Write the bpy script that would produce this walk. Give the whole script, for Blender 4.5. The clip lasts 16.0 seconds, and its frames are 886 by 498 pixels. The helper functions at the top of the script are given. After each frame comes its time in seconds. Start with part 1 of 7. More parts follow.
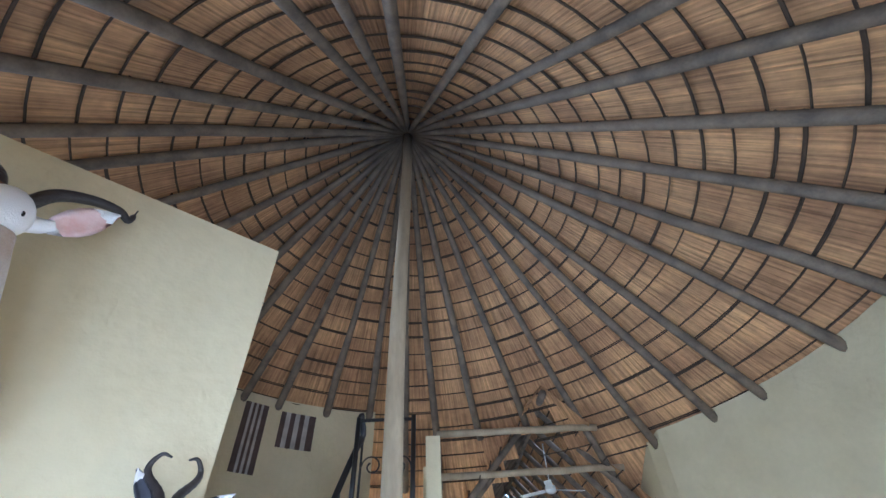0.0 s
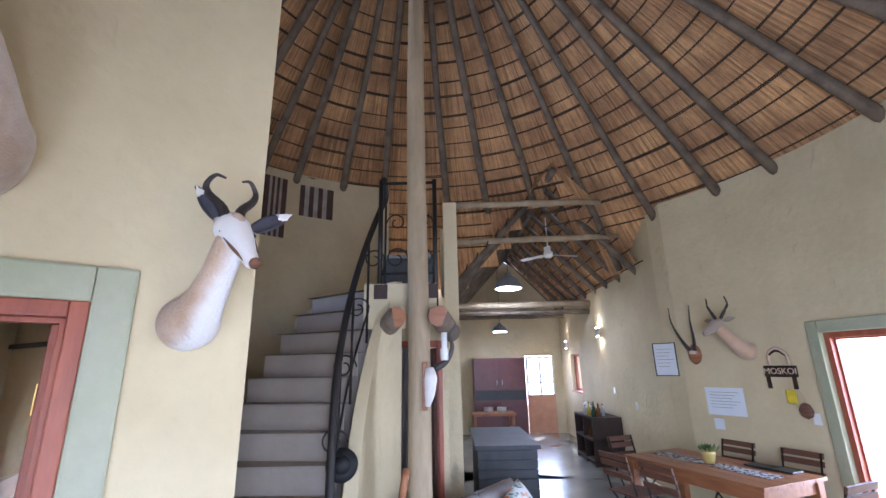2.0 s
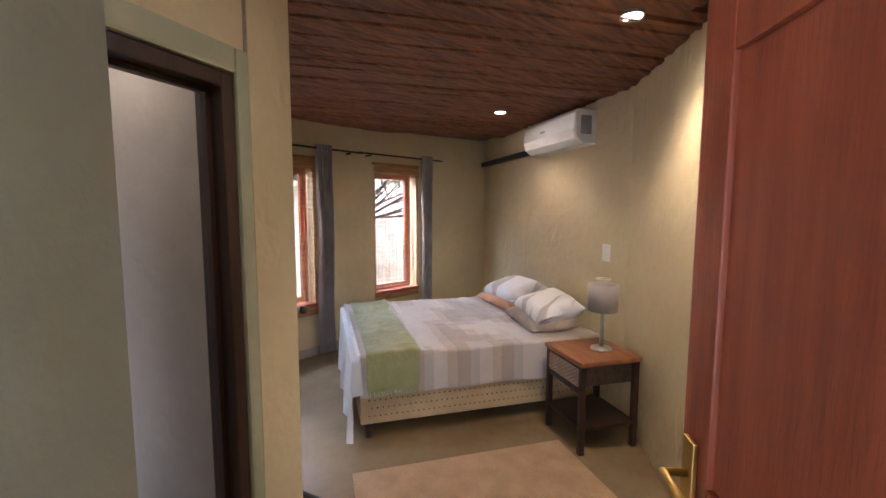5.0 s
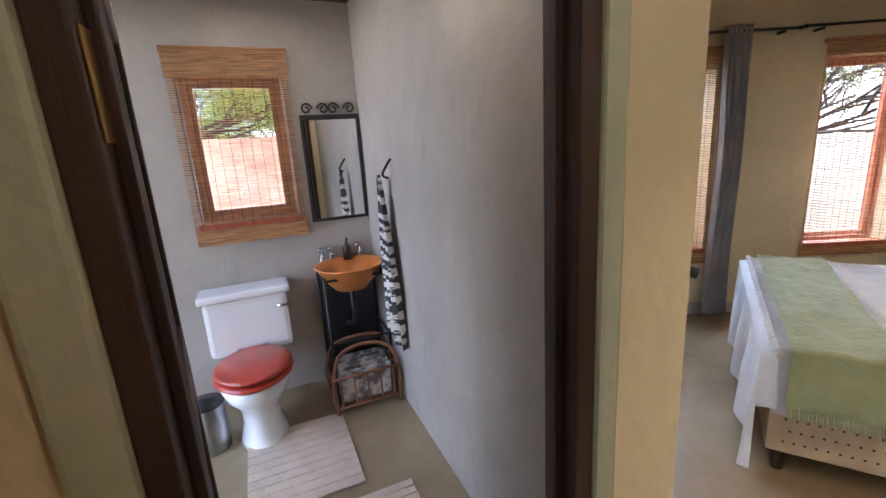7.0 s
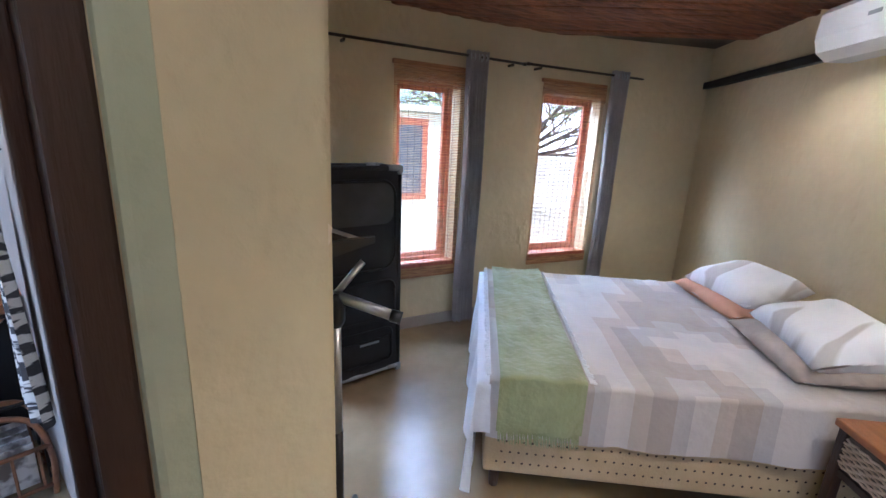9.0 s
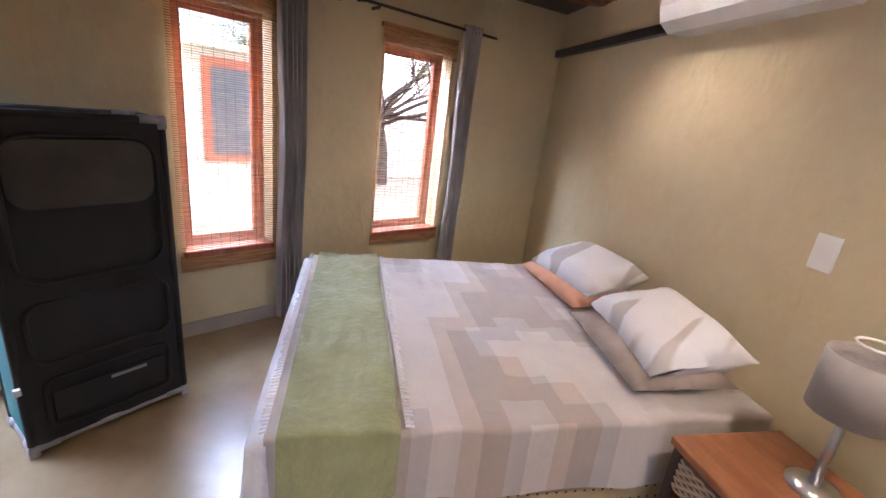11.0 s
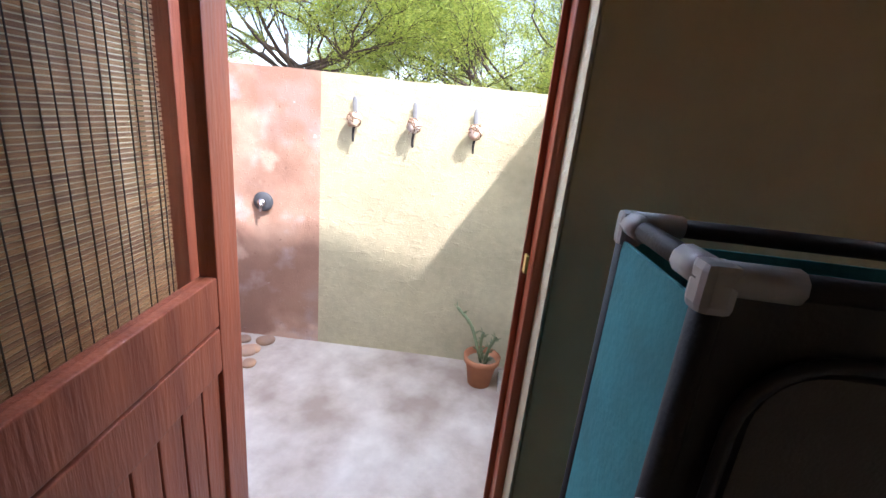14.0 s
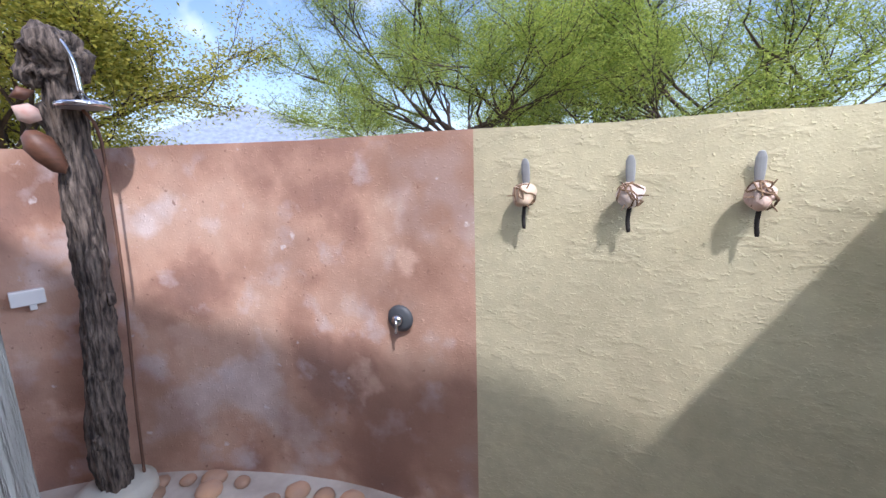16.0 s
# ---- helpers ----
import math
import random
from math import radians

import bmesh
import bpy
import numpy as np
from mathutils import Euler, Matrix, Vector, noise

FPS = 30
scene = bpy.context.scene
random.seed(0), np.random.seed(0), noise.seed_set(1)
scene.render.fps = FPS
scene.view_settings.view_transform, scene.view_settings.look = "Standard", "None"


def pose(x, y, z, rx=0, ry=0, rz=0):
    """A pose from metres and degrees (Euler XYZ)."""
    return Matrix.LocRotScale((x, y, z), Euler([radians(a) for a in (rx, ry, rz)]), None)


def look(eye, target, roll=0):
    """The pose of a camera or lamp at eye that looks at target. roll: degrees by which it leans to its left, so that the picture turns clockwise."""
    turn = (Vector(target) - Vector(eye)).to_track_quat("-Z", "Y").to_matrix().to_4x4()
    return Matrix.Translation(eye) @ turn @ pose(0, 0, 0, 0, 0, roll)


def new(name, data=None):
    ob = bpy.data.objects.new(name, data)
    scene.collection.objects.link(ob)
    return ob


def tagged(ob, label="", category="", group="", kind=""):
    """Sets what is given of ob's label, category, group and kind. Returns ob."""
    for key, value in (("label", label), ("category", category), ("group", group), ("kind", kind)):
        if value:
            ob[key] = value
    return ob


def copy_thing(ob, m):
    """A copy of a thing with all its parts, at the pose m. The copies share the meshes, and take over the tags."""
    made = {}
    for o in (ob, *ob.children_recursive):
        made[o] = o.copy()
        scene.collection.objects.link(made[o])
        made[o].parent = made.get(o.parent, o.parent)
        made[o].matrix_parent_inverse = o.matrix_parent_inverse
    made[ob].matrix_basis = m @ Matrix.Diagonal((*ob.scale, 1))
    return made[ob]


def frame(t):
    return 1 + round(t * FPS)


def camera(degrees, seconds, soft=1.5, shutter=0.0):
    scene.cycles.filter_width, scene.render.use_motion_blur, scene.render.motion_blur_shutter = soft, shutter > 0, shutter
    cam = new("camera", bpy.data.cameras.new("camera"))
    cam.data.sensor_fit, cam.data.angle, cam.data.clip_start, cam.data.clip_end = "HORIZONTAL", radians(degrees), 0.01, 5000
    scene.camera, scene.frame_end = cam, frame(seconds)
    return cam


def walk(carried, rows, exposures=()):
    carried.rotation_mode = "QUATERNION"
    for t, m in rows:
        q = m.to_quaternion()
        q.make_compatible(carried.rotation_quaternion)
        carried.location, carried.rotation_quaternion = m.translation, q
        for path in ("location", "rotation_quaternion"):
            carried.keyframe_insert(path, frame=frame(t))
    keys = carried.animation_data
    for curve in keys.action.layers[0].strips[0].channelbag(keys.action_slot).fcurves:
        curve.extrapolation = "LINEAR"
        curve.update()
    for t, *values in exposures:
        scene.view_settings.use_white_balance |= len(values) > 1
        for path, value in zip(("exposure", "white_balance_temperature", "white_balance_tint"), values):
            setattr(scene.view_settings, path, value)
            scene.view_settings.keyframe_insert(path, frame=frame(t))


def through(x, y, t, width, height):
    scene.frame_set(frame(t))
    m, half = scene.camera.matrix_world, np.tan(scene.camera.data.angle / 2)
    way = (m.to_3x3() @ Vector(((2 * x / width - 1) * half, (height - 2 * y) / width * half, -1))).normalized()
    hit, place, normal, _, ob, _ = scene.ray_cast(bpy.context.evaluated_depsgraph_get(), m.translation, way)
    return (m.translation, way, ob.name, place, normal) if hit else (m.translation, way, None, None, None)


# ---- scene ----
cam = camera(92.0, 16.0)
PATH = [
    (0, (-0.024, 0.014, 2.018), (-0.004, 1.491, 3.366), -2.4),
    (0.5, (-0.006, 0.055, 1.963), (0.003, 1.658, 3.159), -1.9),
    (1, (-0.052, 0.085, 1.928), (-0.037, 1.815, 2.932), -1.9),
    (1.5, (-0.099, 0.127, 1.896), (-0.086, 1.958, 2.699), -1.9),
    (2, (-0.208, 0.205, 1.844), (-0.223, 2.135, 2.368), -1.2),
    (2.5, (-0.409, 0.315, 1.792), (-0.584, 2.288, 2.072), -0.0),
    (3, (-0.66, 0.46, 1.725), (-1.094, 2.411, 1.784), 0.5),
    (3.3, (-0.839, 0.555, 1.729), (-1.477, 2.451, 1.714), -0.2),
    (3.5, (-0.941, 0.682, 1.7), (-1.691, 2.535, 1.648), 0.4),
    (3.7, (-1.035, 0.768, 1.693), (-1.913, 2.562, 1.6), 0.7),
    (5.1, (-1.893, 1.349, 1.58), (-3.402, 2.661, 1.38), 0.0),
    (5.5, (-2.13, 1.399, 1.545), (-3.778, 2.532, 1.305), -0.5),
    (5.8, (-2.259, 1.393, 1.526), (-3.972, 2.391, 1.259), -0.8),
    (6, (-2.298, 1.417, 1.527), (-4.119, 2.191, 1.237), -1.3),
    (6.5, (-2.392, 1.498, 1.537), (-4.353, 1.703, 1.201), -2.0),
    (7, (-2.478, 1.558, 1.53), (-4.415, 1.383, 1.061), -3.6),
    (7.5, (-2.572, 1.58, 1.52), (-4.455, 1.327, 0.897), -4.0),
    (8, (-2.64, 1.646, 1.525), (-4.537, 1.702, 0.894), -1.4),
    (8.5, (-2.726, 1.789, 1.534), (-4.592, 2.224, 0.963), 1.9),
    (9, (-2.798, 1.953, 1.579), (-4.59, 2.689, 1.082), 2.8),
    (9.5, (-2.918, 2.077, 1.6), (-4.628, 3.05, 1.241), 3.0),
    (9.7, (-2.986, 2.093, 1.609), (-4.636, 3.182, 1.303), 2.8),
    (11.8, (-3.431, 2.648, 1.511), (-4.863, 3.801, 0.725), 9.0),
    (12, (-3.557, 2.593, 1.493), (-5.083, 3.606, 0.689), 10.6),
    (12.5, (-3.782, 2.514, 1.446), (-5.549, 2.954, 0.619), 11.5),
    (13, (-4.071, 2.417, 1.489), (-5.929, 2.284, 0.762), 10.7),
    (13.5, (-4.397, 2.177, 1.511), (-6.242, 1.738, 0.876), 8.9),
    (14, (-4.739, 2.029, 1.528), (-6.523, 1.345, 0.936), 5.9),
    (14.5, (-5.037, 1.875, 1.548), (-6.777, 0.997, 1.101), 3.1),
    (15, (-5.281, 1.703, 1.54), (-7.004, 0.764, 1.153), 1.6),
    (15.5, (-5.492, 1.551, 1.552), (-7.118, 0.444, 1.194), -0.3),
    (16, (-5.666, 1.36, 1.57), (-7.089, 0.007, 1.191), -1.7),
]
walk(cam, [(t, look(eye, target, roll)) for t, eye, target, roll in PATH],
     exposures=[(0, 3.15, 4700, 12), (1, 2.85, 4800, 16), (2.5, 2.7, 5700, 26), (3.5, 2.6, 6500, 30), (5.8, 3.0, 5500, 17), (7, 3.05, 5500, 17), (8, 3.0, 5500, 20), (9, 3.15, 4800, 15), (9.7, 3.35, 4700, 15), (11.8, 2.75, 6000, 30),
                (12.5, 2.05, 5300, 22), (13, 2.05, 5300, 24), (13.6, 1.95, 5700, 26), (14, 1.75, 5900, 24), (15, 1.2, 5700, 20), (15.5, 0.85, 5700, 21), (16, 0.58, 5700, 21)])

# ---- light ----
SUN_AZ, SUN_EL = math.atan2(0.877, 0.48), radians(51)
world = bpy.data.worlds.new("sky")
scene.world = world
world.use_nodes = True
wn = world.node_tree.nodes
sky = wn.new("ShaderNodeTexSky")
sky.sky_type, sky.sun_disc, sky.sun_elevation = "NISHITA", False, SUN_EL
sky.sun_rotation = math.pi / 2 - SUN_AZ
wl = world.node_tree.links
cl, cr, cm, ct = wn.new("ShaderNodeTexNoise"), wn.new("ShaderNodeValToRGB"), wn.new("ShaderNodeMix"), wn.new("ShaderNodeTexCoord")
cl.inputs["Scale"].default_value, cl.inputs["Detail"].default_value = 3.2, 7
cr.color_ramp.elements[0].position, cr.color_ramp.elements[1].position = 0.50, 0.70
cm.data_type = "RGBA"
cm.inputs[7].default_value = (9.0, 9.2, 9.6, 1)
wl.new(ct.outputs["Generated"], cl.inputs[0])
wl.new(cl.outputs[0], cr.inputs[0])
wl.new(cr.outputs[0], cm.inputs[0])
wl.new(sky.outputs[0], cm.inputs[6])
wl.new(cm.outputs[2], wn["Background"].inputs[0])
wn["Background"].inputs[1].default_value = 0.15
sun = new("sun", bpy.data.lights.new("sun", "SUN"))
sun.data.energy, sun.data.angle, sun.data.color = 2.8, radians(2.2), (1.0, 0.95, 0.86)
sun.matrix_world = look((0, 0, 20), (-math.cos(SUN_AZ) * math.cos(SUN_EL), -math.sin(SUN_AZ) * math.cos(SUN_EL), 20 - math.sin(SUN_EL)))


def area_lamp(name, eye, target, w, h, watts, color=(0.85, 0.93, 1.0)):
    ob = new(name, bpy.data.lights.new(name, "AREA"))
    ob.data.shape, ob.data.size, ob.data.size_y, ob.data.energy, ob.data.color = "RECTANGLE", w, h, watts, color
    ob.matrix_world = look(eye, target)
    ob.visible_camera = True
    return ob


# ---- materials ----
def mat(name, color, rough=0.8, color2=None, scale=6.0, detail=6.0, bump=0.15, bscale=40.0, metal=0.0, stretch=(1, 1, 1), spread=(0.35, 0.65), emit=0.0, rand=0.0, coat=0.0, sheen=0.0, fine=0.0):
    """A surface with colour variation by two noises and relief by a third."""
    m = bpy.data.materials.new(name)
    m.use_nodes = True
    n, l = m.node_tree.nodes, m.node_tree.links
    b = n["Principled BSDF"]
    b.inputs["Roughness"].default_value, b.inputs["Metallic"].default_value = rough, metal
    b.inputs["Coat Weight"].default_value = coat
    b.inputs["Sheen Weight"].default_value = sheen
    tc, mp = n.new("ShaderNodeTexCoord"), n.new("ShaderNodeMapping")
    mp.inputs["Scale"].default_value = stretch
    l.new(tc.outputs["Object"], mp.inputs[0])
    c2 = color2 or [c * 0.72 for c in color]
    no, rp = n.new("ShaderNodeTexNoise"), n.new("ShaderNodeValToRGB")
    no.inputs["Scale"].default_value, no.inputs["Detail"].default_value = scale, detail
    l.new(mp.outputs[0], no.inputs[0])
    rp.color_ramp.elements[0].position, rp.color_ramp.elements[1].position = spread
    rp.color_ramp.elements[0].color, rp.color_ramp.elements[1].color = (*c2, 1), (*color, 1)
    l.new(no.outputs[0], rp.inputs[0])
    last = rp.outputs[0]
    if fine or rand:
        hv = n.new("ShaderNodeHueSaturation")
        l.new(last, hv.inputs["Color"])
        src = n.new("ShaderNodeObjectInfo").outputs["Random"]
        if fine:
            f2 = n.new("ShaderNodeTexNoise")
            f2.inputs["Scale"].default_value, f2.inputs["Detail"].default_value = scale * 9, 4
            l.new(mp.outputs[0], f2.inputs[0])
            src = f2.outputs[0]
        mr = n.new("ShaderNodeMapRange")
        k = fine or rand
        mr.inputs[3].default_value, mr.inputs[4].default_value = 1 - k, 1 + k
        l.new(src, mr.inputs[0])
        l.new(mr.outputs[0], hv.inputs["Value"])
        last = hv.outputs[0]
    l.new(last, b.inputs["Base Color"])
    if bump:
        bn, bp = n.new("ShaderNodeTexNoise"), n.new("ShaderNodeBump")
        bn.inputs["Scale"].default_value, bn.inputs["Detail"].default_value = bscale, 5
        l.new(mp.outputs[0], bn.inputs[0])
        l.new(bn.outputs[0], bp.inputs["Height"])
        bp.inputs["Strength"].default_value, bp.inputs["Distance"].default_value = bump, 0.02
        l.new(bp.outputs[0], b.inputs["Normal"])
    if emit:
        b.inputs["Emission Color"].default_value, b.inputs["Emission Strength"].default_value = (*color, 1), emit
    return m


CREAM = mat("cream_plaster", (0.62, 0.53, 0.33), 0.75, (0.55, 0.46, 0.28), 1.6, bump=0.35, bscale=14, fine=0.06)
SAGE = mat("sage_plaster", (0.36, 0.38, 0.25), 0.6, (0.42, 0.42, 0.30), 2.5, bump=0.25, bscale=20, fine=0.08)
GREYP = mat("grey_plaster", (0.38, 0.335, 0.285), 0.7, (0.31, 0.27, 0.23), 1.8, bump=0.3, bscale=10, fine=0.06)
PINK = mat("pink_limewash", (0.56, 0.345, 0.245), 0.85, (0.72, 0.60, 0.55), 1.7, detail=12, bump=0.14, bscale=90, spread=(0.36, 0.52), fine=0.10)
pn, pl_ = PINK.node_tree.nodes, PINK.node_tree.links
ramp = next(n for n in pn if n.type == "VALTORGB")
for pos, col in ((0.43, (0.60, 0.40, 0.295)), (0.60, (0.38, 0.215, 0.155)), (0.70, (0.28, 0.165, 0.125))):
    ramp.color_ramp.elements.new(pos).color = (*col, 1)
pb = pn["Principled BSDF"]
pin = pb.inputs["Base Color"].links[0].from_socket
ptc = next(n for n in pn if n.type == "TEX_COORD")
for sc, lo, hi, col in ((4.5, 0.56, 0.70, (0.66, 0.58, 0.58)), (1.5, 0.44, 0.62, (0.29, 0.155, 0.105)), (9.0, 0.67, 0.71, (0.68, 0.62, 0.62)), (3.1, 0.60, 0.66, (0.62, 0.42, 0.32)), (30.0, 0.66, 0.70, (0.26, 0.14, 0.10))):
    bn, br, bx = pn.new("ShaderNodeTexNoise"), pn.new("ShaderNodeValToRGB"), pn.new("ShaderNodeMix")
    bn.inputs["Scale"].default_value, bn.inputs["Detail"].default_value, bn.noise_dimensions = sc, 5, "4D"
    bn.inputs["W"].default_value = sc
    br.color_ramp.elements[0].position, br.color_ramp.elements[1].position = lo, hi
    br.color_ramp.elements[1].color = (0.75, 0.75, 0.75, 1)
    bx.data_type = "RGBA"
    bx.inputs[7].default_value = (*col, 1)
    pl_.new(ptc.outputs["Object"], bn.inputs[0])
    pl_.new(bn.outputs[0], br.inputs[0])
    pl_.new(br.outputs[0], bx.inputs[0])
    pl_.new(pin, bx.inputs[6])
    pin = bx.outputs[2]
pl_.new(pin, pb.inputs["Base Color"])


def lumps(m, scale, strength, lo=0.56, hi=0.72, stretch=(1, 1, 1), dist=0.02):
    """Sparse raised crumbs and trowel ridges on top of the fine relief."""
    n, l = m.node_tree.nodes, m.node_tree.links
    b = n["Principled BSDF"]
    old = b.inputs["Normal"].links[0].from_socket if b.inputs["Normal"].links else None
    tc, mp, no, rp, bp = n.new("ShaderNodeTexCoord"), n.new("ShaderNodeMapping"), n.new("ShaderNodeTexNoise"), n.new("ShaderNodeMapRange"), n.new("ShaderNodeBump")
    mp.inputs["Scale"].default_value = stretch
    no.inputs["Scale"].default_value, no.inputs["Detail"].default_value = scale, 3
    rp.inputs[1].default_value, rp.inputs[2].default_value = lo, hi
    bp.inputs["Strength"].default_value, bp.inputs["Distance"].default_value = strength, dist
    l.new(tc.outputs["Object"], mp.inputs[0])
    l.new(mp.outputs[0], no.inputs[0])
    l.new(no.outputs[0], rp.inputs[0])
    l.new(rp.outputs[0], bp.inputs["Height"])
    if old:
        l.new(old, bp.inputs["Normal"])
    l.new(bp.outputs[0], b.inputs["Normal"])


lumps(PINK, 55, 0.30, 0.60, 0.74)
lumps(CREAM, 4.5, 0.22, 0.60, 0.70, (1, 1, 0.6), 0.03)
lumps(GREYP, 5.0, 0.20, 0.58, 0.72, (1, 1, 0.7), 0.03)
OLIVE = mat("yellow_plaster", (0.53, 0.48, 0.315), 0.85, (0.43, 0.385, 0.25), 2.0, bump=0.14, bscale=110, fine=0.18)
lumps(OLIVE, 62, 0.35, 0.58, 0.74, (1, 1, 1.3), 0.012)
lumps(OLIVE, 9, 0.16, 0.54, 0.66, (1, 1, 2.4), 0.02)
PALE = mat("pale_plaster", (0.58, 0.56, 0.47), 0.85, (0.50, 0.48, 0.40), 2.0, bump=0.3, bscale=100, fine=0.06)
FLOOR = mat("polished_screed", (0.34, 0.265, 0.16), 0.24, (0.23, 0.165, 0.09), 1.4, bump=0.05, bscale=8, fine=0.12)
SLATE = mat("grey_screed", (0.27, 0.27, 0.24), 0.25, (0.20, 0.20, 0.18), 1.2, bump=0.05, bscale=8, fine=0.10, coat=0.2)
YARD = mat("pale_screed", (0.64, 0.58, 0.50), 0.7, (0.36, 0.28, 0.22), 2.6, bump=0.2, bscale=30, fine=0.08)
EARTH = mat("dry_earth", (0.40, 0.32, 0.22), 0.95, (0.28, 0.23, 0.15), 0.6, bump=0.5, bscale=8, fine=0.2)
THATCH = mat("thatch", (0.56, 0.32, 0.14), 0.9, (0.33, 0.175, 0.08), 1.6, bump=0.7, bscale=30, stretch=(1, 1, 1), fine=0.25)


def straw(m, cx, cy, lines=120.0):
    """Straw that runs down the slope of the cone: streaks in colour and relief."""
    n, l = m.node_tree.nodes, m.node_tree.links
    b = n["Principled BSDF"]
    tc, sp, cmb, no = n.new("ShaderNodeTexCoord"), n.new("ShaderNodeSeparateXYZ"), n.new("ShaderNodeCombineXYZ"), n.new("ShaderNodeTexNoise")
    l.new(tc.outputs["Object"], sp.inputs[0])

    def math_(op, a_, b_):
        q = n.new("ShaderNodeMath")
        q.operation = op
        for i, v in enumerate((a_, b_)):
            if isinstance(v, (int, float)):
                q.inputs[i].default_value = v
            else:
                l.new(v, q.inputs[i])
        return q.outputs[0]

    dx, dy = math_("SUBTRACT", sp.outputs[0], cx), math_("SUBTRACT", sp.outputs[1], cy)
    l.new(math_("MULTIPLY", math_("ARCTAN2", dy, dx), lines), cmb.inputs[0])
    l.new(math_("MULTIPLY", sp.outputs[2], 1.6), cmb.inputs[1])
    no.inputs["Scale"].default_value, no.inputs["Detail"].default_value = 1.0, 5
    l.new(cmb.outputs[0], no.inputs[0])
    hv, mr, bp = n.new("ShaderNodeHueSaturation"), n.new("ShaderNodeMapRange"), n.new("ShaderNodeBump")
    mr.inputs[1].default_value, mr.inputs[2].default_value, mr.inputs[3].default_value, mr.inputs[4].default_value = 0.3, 0.7, 0.55, 1.45
    l.new(no.outputs[0], mr.inputs[0])
    l.new(mr.outputs[0], hv.inputs["Value"])
    l.new(b.inputs["Base Color"].links[0].from_socket, hv.inputs["Color"])
    l.new(hv.outputs[0], b.inputs["Base Color"])
    bp.inputs["Strength"].default_value, bp.inputs["Distance"].default_value = 0.8, 0.03
    l.new(no.outputs[0], bp.inputs["Height"])
    l.new(bp.outputs[0], b.inputs["Normal"])


straw(THATCH, -0.45, 3.77)
POLE = mat("weathered_pole", (0.20, 0.15, 0.10), 0.8, (0.11, 0.085, 0.06), 5, bump=0.4, bscale=30, fine=0.25)
POLEPALE = mat("pale_pole", (0.42, 0.33, 0.21), 0.75, (0.30, 0.23, 0.14), 5, bump=0.3, bscale=30, stretch=(1, 1, 0.2), fine=0.2)
LATH = mat("dark_lath", (0.07, 0.045, 0.025), 0.9, bump=0.3)
REDWOOD = mat("red_stained_wood", (0.37, 0.095, 0.042), 0.42, (0.25, 0.058, 0.027), 3, bump=0.15, bscale=20, stretch=(6, 6, 0.6), fine=0.15)
DARKWOOD = mat("dark_stained_wood", (0.045, 0.022, 0.014), 0.45, (0.03, 0.015, 0.010), 4, bump=0.15, stretch=(4, 4, 0.5), fine=0.2)
SLABWOOD = mat("rough_red_slabs", (0.30, 0.115, 0.055), 0.6, (0.12, 0.045, 0.022), 5, bump=0.8, bscale=25, stretch=(8, 0.7, 1), fine=0.3)
PINE = mat("pale_wood", (0.48, 0.33, 0.17), 0.5, (0.38, 0.25, 0.12), 4, bump=0.1, stretch=(6, 1, 1), fine=0.1)
TEAK = mat("orange_wood", (0.34, 0.14, 0.055), 0.4, (0.24, 0.09, 0.035), 4, bump=0.1, stretch=(1, 5, 5), fine=0.12)
BAMBOO = mat("bamboo", (0.46, 0.24, 0.09), 0.6, (0.22, 0.10, 0.04), 7, bump=0.2, stretch=(1, 1, 14), fine=0.35)
CANE = mat("dark_cane", (0.24, 0.11, 0.045), 0.45, (0.13, 0.055, 0.025), 9, bump=0.2, fine=0.3)
IRON = mat("wrought_iron", (0.028, 0.024, 0.022), 0.5, bump=0.1, metal=0.4)
CHROME = mat("chrome", (0.75, 0.75, 0.76), 0.15, bump=0, metal=1)
STEEL = mat("brushed_steel", (0.55, 0.56, 0.57), 0.3, bump=0.02, metal=1)
BRASS = mat("brass", (0.70, 0.46, 0.13), 0.3, bump=0.05, metal=1)
WHITE = mat("white_enamel", (0.80, 0.80, 0.78), 0.25, (0.77, 0.77, 0.75), bump=0)
CERAMIC = mat("white_ceramic", (0.82, 0.81, 0.78), 0.1, (0.80, 0.79, 0.76), bump=0, coat=0.5)
REDSEAT = mat("red_painted_seat", (0.42, 0.045, 0.022), 0.3, (0.36, 0.038, 0.02), bump=0.02, coat=0.3)
COPPER = mat("orange_ceramic", (0.70, 0.26, 0.06), 0.3, (0.55, 0.18, 0.04), 6, bump=0.05, metal=0.2)
BLACKPL = mat("black_plastic", (0.015, 0.015, 0.016), 0.4, bump=0.05)
NYLON = mat("black_nylon", (0.009, 0.009, 0.011), 0.7, bump=0.1, bscale=120)
MESHGREY = mat("grey_net", (0.06, 0.057, 0.054), 0.8, (0.04, 0.037, 0.034), bump=0.2, bscale=200)
TURQ = mat("turquoise_cloth", (0.02, 0.20, 0.23), 0.8, bump=0.1, bscale=80)
GREYCLOTH = mat("grey_curtain", (0.38, 0.345, 0.33), 0.85, (0.29, 0.265, 0.255), 4, bump=0.15, bscale=90, sheen=0.2)
WHITECLOTH = mat("white_linen", (0.76, 0.76, 0.78), 0.85, (0.68, 0.69, 0.72), 5, bump=0.25, bscale=18, sheen=0.2)
PEACH = mat("peach_linen", (0.62, 0.33, 0.20), 0.85, (0.55, 0.28, 0.17), 5, bump=0.2, bscale=20)
TAUPE = mat("taupe_linen", (0.40, 0.33, 0.28), 0.85, bump=0.2, bscale=20)
